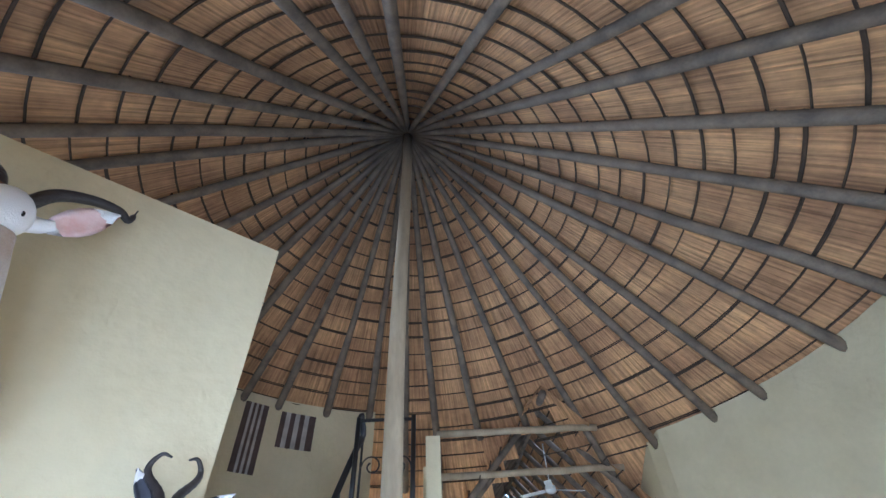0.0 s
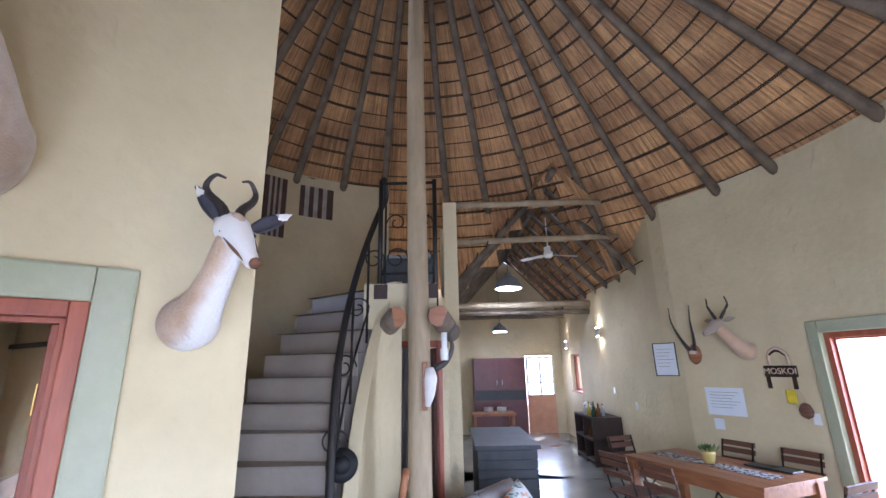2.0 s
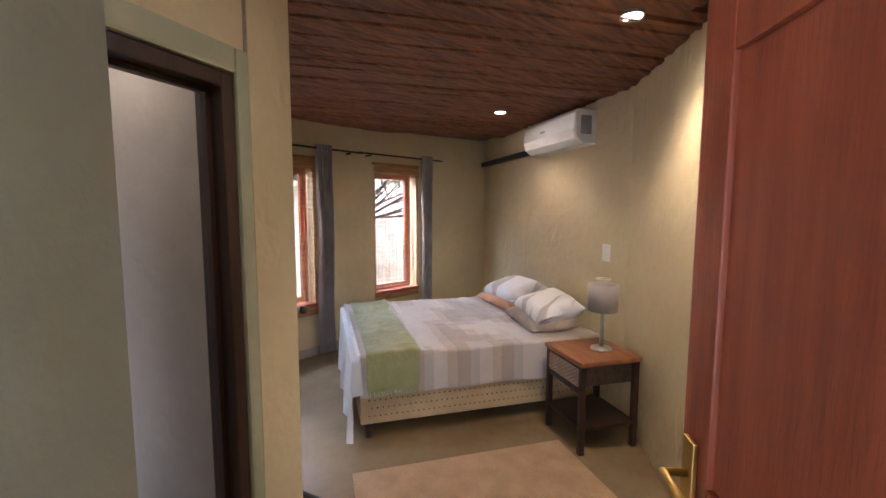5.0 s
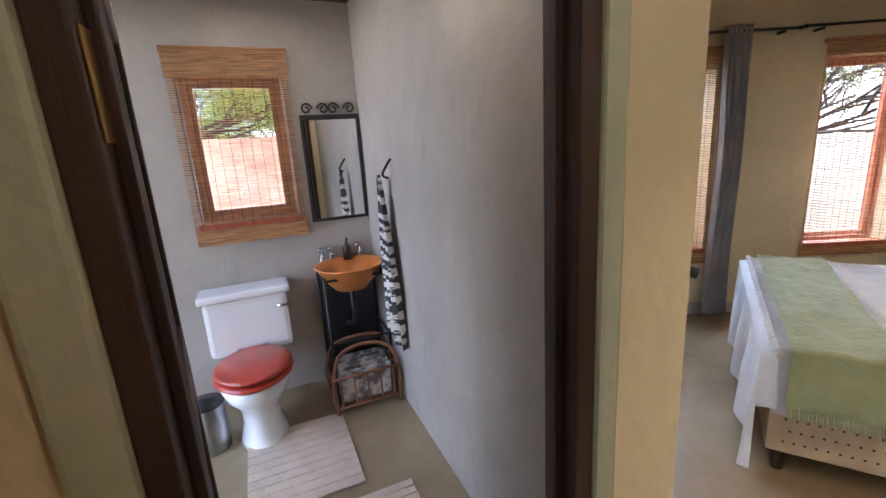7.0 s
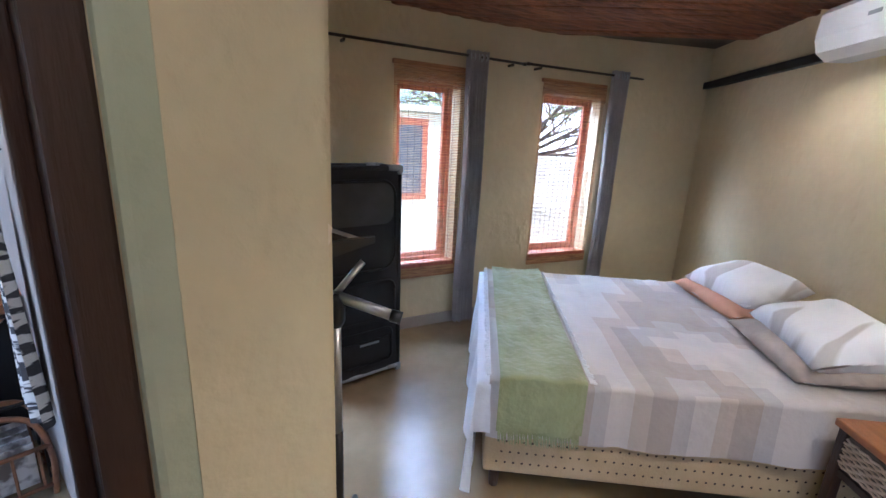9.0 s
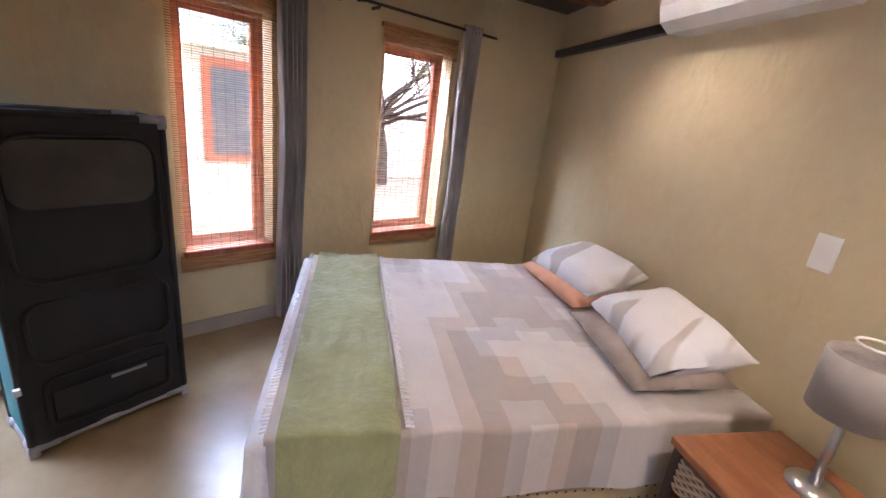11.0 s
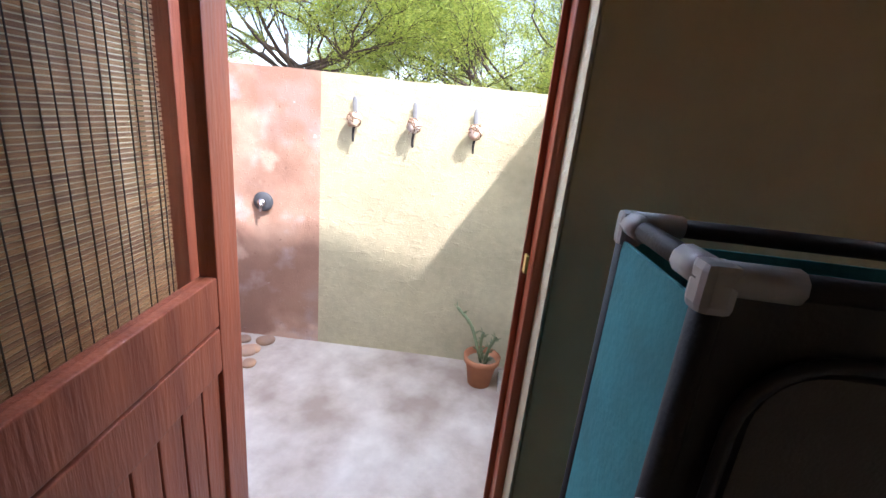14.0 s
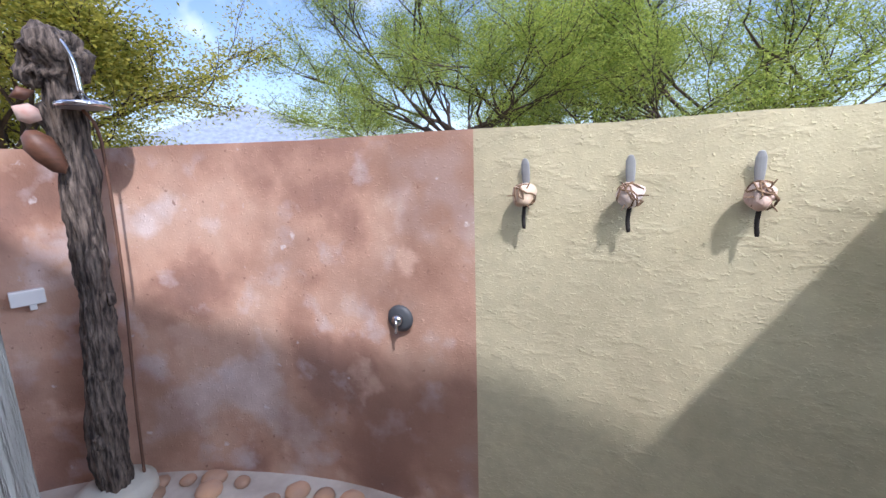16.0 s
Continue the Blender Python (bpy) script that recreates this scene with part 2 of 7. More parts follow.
THROW = mat("sage_throw", (0.30, 0.32, 0.16), 0.9, (0.24, 0.26, 0.12), 7, bump=0.5, bscale=30, sheen=0.4)
RUG = mat("woven_rug", (0.50, 0.34, 0.20), 0.95, (0.42, 0.28, 0.16), 8, bump=0.6, bscale=120, fine=0.15)
BATHMAT = mat("cream_cotton", (0.62, 0.50, 0.38), 0.95, (0.55, 0.43, 0.32), 8, bump=0.7, bscale=90)
CUSHION = mat("grey_canvas", (0.36, 0.33, 0.32), 0.9, (0.30, 0.275, 0.27), 4, bump=0.2, bscale=60)
WICKER = mat("brown_wicker", (0.16, 0.115, 0.085), 0.6, (0.09, 0.065, 0.05), 20, bump=0.3, bscale=60, rand=0.2)
PAPER = mat("paper", (0.72, 0.76, 0.82), 0.7, (0.70, 0.74, 0.80), bump=0)
TERRA = mat("terracotta", (0.46, 0.19, 0.09), 0.8, (0.38, 0.15, 0.07), 6, bump=0.2)
LEAF = mat("leaf", (0.10, 0.16, 0.035), 0.6, (0.06, 0.11, 0.025), 8, bump=0, rand=0.1)
BARK = mat("bark", (0.21, 0.165, 0.13), 0.9, (0.022, 0.016, 0.013), 60, bump=1.0, bscale=70, stretch=(1, 1, 0.16), fine=0.5, spread=(0.36, 0.66))
FUR = mat("tan_fur", (0.55, 0.40, 0.28), 0.9, (0.47, 0.32, 0.20), 4, bump=0.25, bscale=150, sheen=0.3)
FURWHITE = mat("white_fur", (0.75, 0.72, 0.68), 0.9, (0.68, 0.64, 0.60), 4, bump=0.25, bscale=150, sheen=0.3)
FURGREY = mat("grey_brown_fur", (0.40, 0.33, 0.27), 0.9, (0.30, 0.24, 0.19), 4, bump=0.25, bscale=150, sheen=0.3)
HORN = mat("dark_horn", (0.045, 0.038, 0.035), 0.45, (0.025, 0.02, 0.018), 14, bump=0.4, bscale=50)
BONE = mat("bleached_bone", (0.62, 0.50, 0.38), 0.7, (0.50, 0.36, 0.24), 9, bump=0.3, bscale=30)
STONE = mat("river_stone", (0.56, 0.33, 0.19), 0.6, (0.42, 0.27, 0.19), 5, bump=0.15, rand=0.35)
LAMPGLOW = mat("lamp_glow", (1.0, 0.86, 0.66), 0.5, (1.0, 0.86, 0.66), bump=0, emit=25)
COOLGLOW = mat("cool_lamp_glow", (0.85, 0.93, 1.0), 0.5, (0.85, 0.93, 1.0), bump=0, emit=12)
GREYMETAL = mat("grey_enamel", (0.30, 0.31, 0.32), 0.4, bump=0.02)
MAROON = mat("maroon_laminate", (0.10, 0.028, 0.026), 0.35, (0.08, 0.022, 0.02), bump=0.03)
DARKGREY = mat("dark_grey_boards", (0.07, 0.075, 0.085), 0.6, (0.05, 0.055, 0.06), 6, bump=0.1)
ROOFWHITE = mat("painted_roof", (0.34, 0.40, 0.47), 0.5, bump=0.02)
MIRROR = mat("mirror_glass", (0.85, 0.86, 0.86), 0.01, (0.85, 0.86, 0.86), bump=0, metal=1)
GLASS = bpy.data.materials.new("clear_glass")
GLASS.use_nodes = True
gb = GLASS.node_tree.nodes["Principled BSDF"]
gb.inputs["Transmission Weight"].default_value, gb.inputs["Roughness"].default_value, gb.inputs["IOR"].default_value = 1.0, 0.0, 1.02


# ---- mesh helpers ----
def link(name, bm, material, parent=None, label="", smooth=False):
    me = bpy.data.meshes.new(name)
    bmesh.ops.recalc_face_normals(bm, faces=bm.faces)
    bm.to_mesh(me)
    bm.free()
    if smooth:
        for p in me.polygons:
            p.use_smooth = True
    for m in (material if isinstance(material, (list, tuple)) else [material]):
        me.materials.append(m)
    ob = new(name, me)
    if parent:
        ob.parent = parent
    if label:
        ob["label"] = label
    return ob


def part(name, bm, material, parent, label="", smooth=False):
    return link(name, bm, material, parent, label, smooth)


def thing(name, label, category, m=None, group=""):
    ob = new(name)
    ob.empty_display_size = 0.1
    if m is not None:
        ob.matrix_world = m
    return tagged(ob, label, category, group)


def box(x0, x1, y0, y1, z0, z1, bevel=0.0, bm=None, m=None):
    b = bm or bmesh.new()
    mm = Matrix.Translation(((x0 + x1) / 2, (y0 + y1) / 2, (z0 + z1) / 2)) @ Matrix.Diagonal((abs(x1 - x0), abs(y1 - y0), abs(z1 - z0), 1))
    vs = bmesh.ops.create_cube(b, size=1, matrix=(m @ mm) if m is not None else mm)["verts"]
    if bevel:
        es = list({e for v in vs for e in v.link_edges})
        bmesh.ops.bevel(b, geom=es, offset=bevel, segments=2, affect="EDGES", profile=0.6)
    return b


def tube(pts, radii, seg=8, bm=None, cap=True):
    """A round rod along points, with a radius at each."""
    b = bm or bmesh.new()
    pts = [Vector(p) for p in pts]
    if not isinstance(radii, (list, tuple)):
        radii = [radii] * len(pts)
    rings, up = [], None
    for i, p in enumerate(pts):
        d = (pts[min(i + 1, len(pts) - 1)] - pts[max(i - 1, 0)]).normalized()
        if up is None:
            up = d.orthogonal().normalized()
        up = (up - d * up.dot(d)).normalized()
        side = d.cross(up)
        rings.append([b.verts.new(p + radii[i] * (math.cos(a) * up + math.sin(a) * side)) for a in (2 * math.pi * k / seg for k in range(seg))])
    for r0, r1 in zip(rings, rings[1:]):
        for k in range(seg):
            b.faces.new((r0[k], r0[(k + 1) % seg], r1[(k + 1) % seg], r1[k]))
    if cap:
        b.faces.new(rings[0][::-1])
        b.faces.new(rings[-1])
    return b


def curve_pts(ctrl, n=8):
    """A smooth line through the control points."""
    c = [Vector(p) for p in ctrl]
    c = [2 * c[0] - c[1]] + c + [2 * c[-1] - c[-2]]
    out = []
    for i in range(1, len(c) - 2):
        for k in range(n):
            t = k / n
            out.append(0.5 * ((2 * c[i]) + (c[i + 1] - c[i - 1]) * t + (2 * c[i - 1] - 5 * c[i] + 4 * c[i + 1] - c[i + 2]) * t * t + (3 * c[i] - c[i - 1] - 3 * c[i + 1] + c[i + 2]) * t ** 3))
    return out + [c[-2]]


def lathe(profile, seg=24, bm=None, m=None, sx=1.0, sy=1.0):
    """A turned body from (radius, height) pairs."""
    b = bm or bmesh.new()
    rings = []
    for r, z in profile:
        ring = []
        for k in range(seg):
            a = 2 * math.pi * k / seg
            v = Vector((r * sx * math.cos(a), r * sy * math.sin(a), z))
            ring.append(b.verts.new(m @ v if m is not None else v))
        rings.append(ring)
    for r0, r1 in zip(rings, rings[1:]):
        for k in range(seg):
            b.faces.new((r0[k], r0[(k + 1) % seg], r1[(k + 1) % seg], r1[k]))
    if profile[0][0] > 1e-4:
        b.faces.new(rings[0][::-1])
    if profile[-1][0] > 1e-4:
        b.faces.new(rings[-1])
    bmesh.ops.remove_doubles(b, verts=b.verts, dist=1e-5)
    return b


def pad(w, d, h, bulge=0.35, n=10, m=None, bm=None, wob=0.0, seed=0):
    """A soft cushion, centred, fattest in the middle."""
    b = bm or bmesh.new()
    grids = []
    for side in (1, -1):
        g = []
        for i in range(n + 1):
            row = []
            for j in range(n + 1):
                u, v = 2 * i / n - 1, 2 * j / n - 1
                f = ((1 - abs(u) ** 3.5) * (1 - abs(v) ** 3.5)) ** bulge
                pin = 1 - 0.06 * (1 - abs(u) ** 2) * abs(v) ** 4
                pin2 = 1 - 0.06 * (1 - abs(v) ** 2) * abs(u) ** 4
                z = side * h / 2 * f + wob * noise.noise(Vector((u * 2 + seed, v * 2, side)))
                p = Vector((u * w / 2 * pin2, v * d / 2 * pin, z))
                row.append(b.verts.new(m @ p if m is not None else p))
            g.append(row)
        grids.append(g)
        for i in range(n):
            for j in range(n):
                b.faces.new((g[i][j], g[i + 1][j], g[i + 1][j + 1], g[i][j + 1]))
    bmesh.ops.remove_doubles(b, verts=b.verts, dist=0.004)
    return b


def wall(name, pts, z0, z1, thick, openings=(), material=None, label="", step=None):
    """A wall along a plan line, thick to its left, with openings (s0, s1, z0, z1) along its length."""
    pts = [Vector((p[0], p[1], 0)) for p in pts]
    seglen = [(b - a).length for a, b in zip(pts, pts[1:])]
    cum = [0]
    for s in seglen:
        cum.append(cum[-1] + s)
    ss = sorted({round(s, 4) for s in cum} | {round(s, 4) for o in openings for s in o[:2]})
    top = z1 if callable(z1) else (lambda x, y: z1)
    zs = sorted({z0} | {z for o in openings for z in o[2:]})
    zs.append(None)

    def at(s):
        i = max(k for k in range(len(cum) - 1) if cum[k] <= s + 1e-6) if s < cum[-1] else len(cum) - 2
        t = (s - cum[i]) / seglen[i]
        p = pts[i].lerp(pts[i + 1], t)
        d = (pts[i + 1] - pts[i]).normalized()
        if t < 1e-4 and i > 0:
            d = (d + (pts[i] - pts[i - 1]).normalized()).normalized()
        if t > 1 - 1e-4 and i < len(pts) - 2:
            d = (d + (pts[i + 2] - pts[i + 1]).normalized()).normalized()
        return p, Vector((-d.y, d.x, 0))

    bm = bmesh.new()
    cache = {}

    def vert(i, j, k):
        if (i, j, k) not in cache:
            p, nrm = at(ss[i])
            q = p + nrm * thick * k
            z = zs[j] if zs[j] is not None else top(q.x, q.y)
            cache[i, j, k] = bm.verts.new((q.x, q.y, z))
        return cache[i, j, k]

    def solid(i, j):
        if not (0 <= i < len(ss) - 1 and 0 <= j < len(zs) - 1):
            return False
        sm = (ss[i] + ss[i + 1]) / 2
        for o in openings:
            hi = zs[j + 1] if zs[j + 1] is not None else 1e9
            if o[0] < sm < o[1] and zs[j] >= o[2] - 1e-6 and hi <= o[3] + 1e-6:
                return False
        return True

    for i in range(len(ss) - 1):
        for j in range(len(zs) - 1):
            if not solid(i, j):
                continue
            q = lambda *v: bm.faces.new([vert(*w) for w in v])
            q((i, j, 0), (i + 1, j, 0), (i + 1, j + 1, 0), (i, j + 1, 0))
            q((i, j, 1), (i, j + 1, 1), (i + 1, j + 1, 1), (i + 1, j, 1))
            if not solid(i - 1, j):
                q((i, j, 0), (i, j + 1, 0), (i, j + 1, 1), (i, j, 1))
            if not solid(i + 1, j):
                q((i + 1, j, 0), (i + 1, j, 1), (i + 1, j + 1, 1), (i + 1, j + 1, 0))
            if not solid(i, j - 1):
                q((i, j, 0), (i, j, 1), (i + 1, j, 1), (i + 1, j, 0))
            if not solid(i, j + 1):
                q((i, j + 1, 0), (i + 1, j + 1, 0), (i + 1, j + 1, 1), (i, j + 1, 1))
    return tagged(link(name, bm, material or CREAM), label or "uneven cream plastered wall", "wall", kind="structure")


def slab(name, pts, z0, z1, material, label, category):
    bm = bmesh.new()
    lo, hi = [bm.verts.new((x, y, z0)) for x, y in pts], [bm.verts.new((x, y, z1)) for x, y in pts]
    bm.faces.new(hi)
    bm.faces.new(lo[::-1])
    for k in range(len(pts)):
        j = (k + 1) % len(pts)
        bm.faces.new((lo[k], lo[j], hi[j], hi[k]))
    return tagged(link(name, bm, material), label, category, kind="structure")


def along(p, q):
    """A pose at p whose x axis runs to q, both on plan, z up."""
    return pose(p[0], p[1], p[2] if len(p) > 2 else 0, 0, 0, math.degrees(math.atan2(q[1] - p[1], q[0] - p[0])))


# ---- plan ----
C = Vector((-0.45, 3.77, 0))
APEX, SLOPE = 7.96, 0.87
U, V = Vector((0.766, 0.643, 0)), Vector((-0.643, 0.766, 0))
W0 = Vector((-1.44, 1.665, 0))
RW = 4.45
CEIL = 2.48


def cone_z(x, y):
    return APEX - SLOPE * math.hypot(x - C.x, y - C.y)


def ring(r, a):
    return (C.x + r * math.cos(radians(a)), C.y + r * math.sin(radians(a)))


# ---- floors ----
tagged(link("ground", box(-80, 80, -80, 80, -0.6, -0.32), EARTH), "dry sandy earth around the house", "ground", kind="structure")


def living_edge(a):
    """The floor's rim, cut back to the line of the bedroom's front wall."""
    p = Vector((*ring(4.9, a), 0))
    d = (p - W0).dot(V)
    if 150 <= a <= 262 and d > 0.12:
        p -= V * (d - 0.12)
    return (p.x, p.y)


slab("floor_living", [living_edge(a) for a in range(0, 360, 10)], -0.2, 0.0, SLATE, "grey-brown polished screed floor", "floor")
slab("floor_wing", [(-0.2, 8.0), (3.2, 8.0), (3.2, 13.0), (-0.2, 13.0)], -0.2, 0.0, SLATE, "grey polished screed floor", "floor")
slab("floor_bedroom", [(-1.45, 1.55), (-2.7, 0.5), (-3.5, 1.95), (-5.4, 1.0), (-6.3, 2.6), (-6.35, 4.8), (-6.2, 6.1), (-3.2, 4.65), (-1.1, 2.15)], -0.2, 0.004, FLOOR, "tan polished screed floor with darker patches", "floor")
slab("floor_toilet", [(-2.7, 0.5), (-3.5, 1.95), (-5.45, 1.0), (-4.5, -1.05), (-4.2, -0.9)], -0.3, 0.0, FLOOR, "tan screed floor of the toilet", "floor")
slab("floor_yard", [(-5.05, 0.9), (-5.95, 2.3), (-7.9, 1.9), (-7.4, 0.0), (-6.4, -2.2), (-5.0, -2.2)], -0.4, -0.19, YARD, "pale worn screed of the shower yard", "floor")

# ---- living room walls ----
DW = W0 - 0.80 * U
wl0 = W0 - 2.45 * U
wl1 = W0 + 0.53 * U
# thick side lies towards the bedroom
wall("wall_bedroom_front", [wl0, wl1], 0, 3.86, 0.25, [(1.63, 2.45, 0, 2.08)], label="tall cream plastered wall with free flat top")
wall("wall_living_round", [ring(RW, a) for a in range(18, -129, -5)], 0, lambda x, y: cone_z(x, y) + 0.1, 0.25, [(0.12, 1.25, 0, 2.1), (5.2, 8.0, 0.0, 2.3)])
wall("wall_living_side", [(3.0, 6.75), ring(RW, 37.5), ring(RW, 33), ring(RW, 28), ring(RW, 23), ring(RW, 18)], 0, lambda x, y: cone_z(x, y) + 0.1, 0.25)
wall("wall_stair_round", [ring(3.6, a) for a in range(158, 101, -7)], 0, lambda x, y: cone_z(x, y) + 0.1, 0.25)
wall("wall_wing_side", [(3.0, 12.8), (3.0, 9.0), (3.0, 8.2), (3.0, 7.6), (3.0, 7.1), (3.0, 6.75)], 0, lambda x, y: max(3.35, cone_z(3.0, y) + 0.12), 0.25, [(0.9, 1.7, 1.15, 2.05)])
wall("wall_wing_end", [(-0.32, 12.8), (1.45, 12.8), (3.0, 12.8)], 0, lambda x, y: 4.95 - 1.06 * abs(x - 1.55), 0.25, [(2.27, 3.07, 0, 2.05)])
wall("wall_under_loft", [(-1.25, 4.5), (-0.22, 4.5)], 0, 2.5, 0.18, [(0.38, 0.98, 0, 2.08)])
wall("wall_wing_pier", [(-0.085, 5.36), (-0.085, 12.8)], 0, lambda x, y: 3.5, 0.2)
wall("wall_back_room", [(-3.5, 9.5), (0.0, 9.5)], 0, 3.6, 0.2)
slab("loft_floor", [(-0.80, 4.0), (-0.302, 4.0), (-0.302, 9.0), (-3.0, 7.6), (-1.62, 4.98), (-0.80, 4.28)], 2.40, 2.55, CREAM, "cream plastered loft floor", "floor")
slab("bedroom_roof_deck", [(-1.35, 2.25), (-2.9, 0.75), (-4.4, -0.4), (-5.2, 0.6), (-6.1, 2.6), (-6.2, 4.8), (-6.1, 6.1), (-3.15, 4.75)], 2.62, 2.75, GREYP, "grey screed deck over the bedroom", "deck")

# ---- bedroom walls ----
BC = (-5.91, 5.88)
wall("wall_bed_head", [(-3.24, 4.52), BC], 0, CEIL + 0.1, -0.2)
wall("wall_bed_side", [(-1.30, 2.20), (-3.24, 4.52)], 0, CEIL + 0.1, -0.15)
OUT = [BC, (-6.12, 4.79), (-6.10, 4.185), (-6.085, 3.75), (-6.065, 3.36), (-6.01, 2.855), (-5.92, 2.3), (-5.80, 1.93), (-5.405, 1.03), (-5.348, 0.93)]
ol = [0]
for a, b in zip(OUT, OUT[1:]):
    ol.append(ol[-1] + math.dist(a, b))
ZB, ZT = 0.575, 2.0
wall("wall_bedroom_outer", OUT, -0.3, 3.3, -0.22, [(ol[1] - 0.02, ol[2] + 0.005, ZB, ZT), (ol[4] - 0.02, ol[5] + 0.005, ZB, ZT), (ol[7], ol[8], -0.02, 2.05)])
wall("wall_toilet_door", [(-2.66, 0.42), (-3.475, 2.04)], -0.2, CEIL + 0.1, 0.14, [(0.70, 1.53, -0.01, 2.02)])
wall("wall_toilet_side", [(-3.462, 2.03), (-5.42, 0.985)], -0.2, CEIL + 0.1, 0.21, material=GREYP, label="grey plastered wall washed by a downlight")
wall("wall_toilet_end", [(-5.345, 0.925), (-4.36, -0.92)], -0.3, 3.3, -0.22, [(0.555, 1.115, 1.15, 2.01)], material=GREYP, label="grey plastered wall with small window")
wall("wall_toilet_bedside", [(-3.484, 2.034), (-5.426, 0.997)], -0.2, CEIL + 0.1, 0.015, label="cream plastered wall beside the bed")
link("wall_end", box(-0.008, -0.003, 0.002, 0.21, -0.2, CEIL + 0.1, m=along((-3.462, 2.03), (-5.42, 0.985))), CREAM)["kind"] = "structure"
slab("ceiling_toilet", [(-2.6, 0.35), (-3.45, 1.95), (-5.45, 1.0), (-4.45, -0.95), (-4.0, -0.8)], 2.40, 2.46, DARKWOOD, "dark boarded ceiling of the toilet", "ceiling")

# rough slab ceiling of the bedroom: uneven boards in one mesh
bm = bmesh.new()
rnd = random.Random(4)
N = Vector((0.45, 0.893, 0))
NX = Vector((-0.893, 0.45, 0))
org = Vector((-1.2, 1.6, 0))
BEDPLAN = [(-1.2, 2.0), (-2.72, 0.55), (-3.52, 2.0), (-5.5, 0.98), (-6.2, 2.6), (-6.28, 4.8), (-6.12, 6.15), (-3.10, 4.75)]


def in_bedroom(p):
    inside = False
    for (x0, y0), (x1, y1) in zip(BEDPLAN, BEDPLAN[1:] + BEDPLAN[:1]):
        if (y0 > p.y) != (y1 > p.y) and p.x < x0 + (p.y - y0) * (x1 - x0) / (y1 - y0):
            inside = not inside
    return inside


x = -2.6
while x < 5.6:
    w = rnd.uniform(0.035, 0.11)
    drop = rnd.uniform(0, 0.02)
    prev = None
    y = -2.2
    while y < 4.7:
        jit = [rnd.uniform(-0.006, 0.006) for _ in range(3)]
        a = org + NX * (x + jit[0]) + N * y
        b = org + NX * (x + w * 0.97 + jit[1]) + N * y
        z = CEIL - drop + jit[2] * 0.6
        cur = [bm.verts.new((a.x, a.y, z + 0.03)), bm.verts.new((a.x, a.y, z + 0.006)), bm.verts.new(((a.x + b.x) / 2, (a.y + b.y) / 2, z)), bm.verts.new((b.x, b.y, z + 0.006)), bm.verts.new((b.x, b.y, z + 0.03))]
        if prev and in_bedroom((a + b) / 2) and in_bedroom((a + b) / 2 - N * 0.25):
            for k in range(4):
                bm.faces.new((prev[k], prev[k + 1], cur[k + 1], cur[k]))
        prev = cur
        y += rnd.uniform(0.15, 0.35)
    x += w
tagged(link("ceiling_bedroom", bm, SLABWOOD), "rough red-brown timber slab ceiling", "ceiling", kind="structure")
slab("ceiling_backing", [(-1.25, 2.1), (-2.75, 0.6), (-3.5, 2.05), (-5.4, 1.0), (-6.2, 2.6), (-6.25, 4.8), (-6.12, 6.1), (-3.12, 4.72)], CEIL + 0.035, CEIL + 0.06, DARKWOOD, "dark boards behind the slabs", "ceiling")

# ---- thatched cone roof ----
bm = bmesh.new()
RIDGE, EAVE, WX0, WX1 = 4.9, 3.15, -0.1, 3.2


def gable_z(x):
    return RIDGE - (RIDGE - EAVE) * abs(x - (WX0 + WX1) / 2) / ((WX1 - WX0) / 2)


NS, rr = 96, [0.02, 0.4, 0.8, 1.2, 1.6, 2.0, 2.4, 2.8, 3.2, 3.5, 3.8, 4.1, 4.4, 4.7, 5.0, 5.4]
grid = [[bm.verts.new((C.x + r * math.cos(2 * math.pi * k / NS), C.y + r * math.sin(2 * math.pi * k / NS), APEX - SLOPE * r + 0.13)) for k in range(NS)] for r in rr]
for i in range(len(rr) - 1):
    for k in range(NS):
        f = (grid[i][k], grid[i][(k + 1) % NS], grid[i + 1][(k + 1) % NS], grid[i + 1][k])
        c = sum((v.co for v in f), Vector()) / 4
        if WX0 < c.x < WX1 and c.y > C.y and c.z < gable_z(c.x) - 0.1:
            continue
        if math.hypot(c.x - C.x, c.y - C.y) > 4.7 and not -130 < math.degrees(math.atan2(c.y - C.y, c.x - C.x)) < 115:
            continue
        bm.faces.new(f)
roof = tagged(link("roof", bm, THATCH, smooth=True), "conical thatched roof on radiating weathered poles", "roof", kind="structure")
rnd = random.Random(7)
RAFTERS = (1.8, 16.9, 26.5, 39, 50.1, 62.6, 75, 86, 94, 103.5, 114.9, 127.3, 136.1, 146, 156.7, 168, 179.9, 195.3, 208.3, 216, 227, 239, 255.8, 264, 272.3, 290.1, 305, 314.8, 326.1, 338, 350.5)
for a in RAFTERS:
    r1 = 4.6 if not (42 < a % 360 < 80) else (5.2 if a < 55 else 3.95)
    pts = []
    for q in range(7):
        r = 0.05 + (r1 - 0.05) * q / 6
        x, y = ring(r, a + rnd.uniform(-0.25, 0.25))
        pts.append((x, y, APEX - SLOPE * r + rnd.uniform(-0.015, 0.015)))
    part("rafter", tube(pts, [rnd.uniform(0.04, 0.05) + 0.018 * q / 6 for q in range(7)], 8), POLE, roof, smooth=True)
bm = bmesh.new()
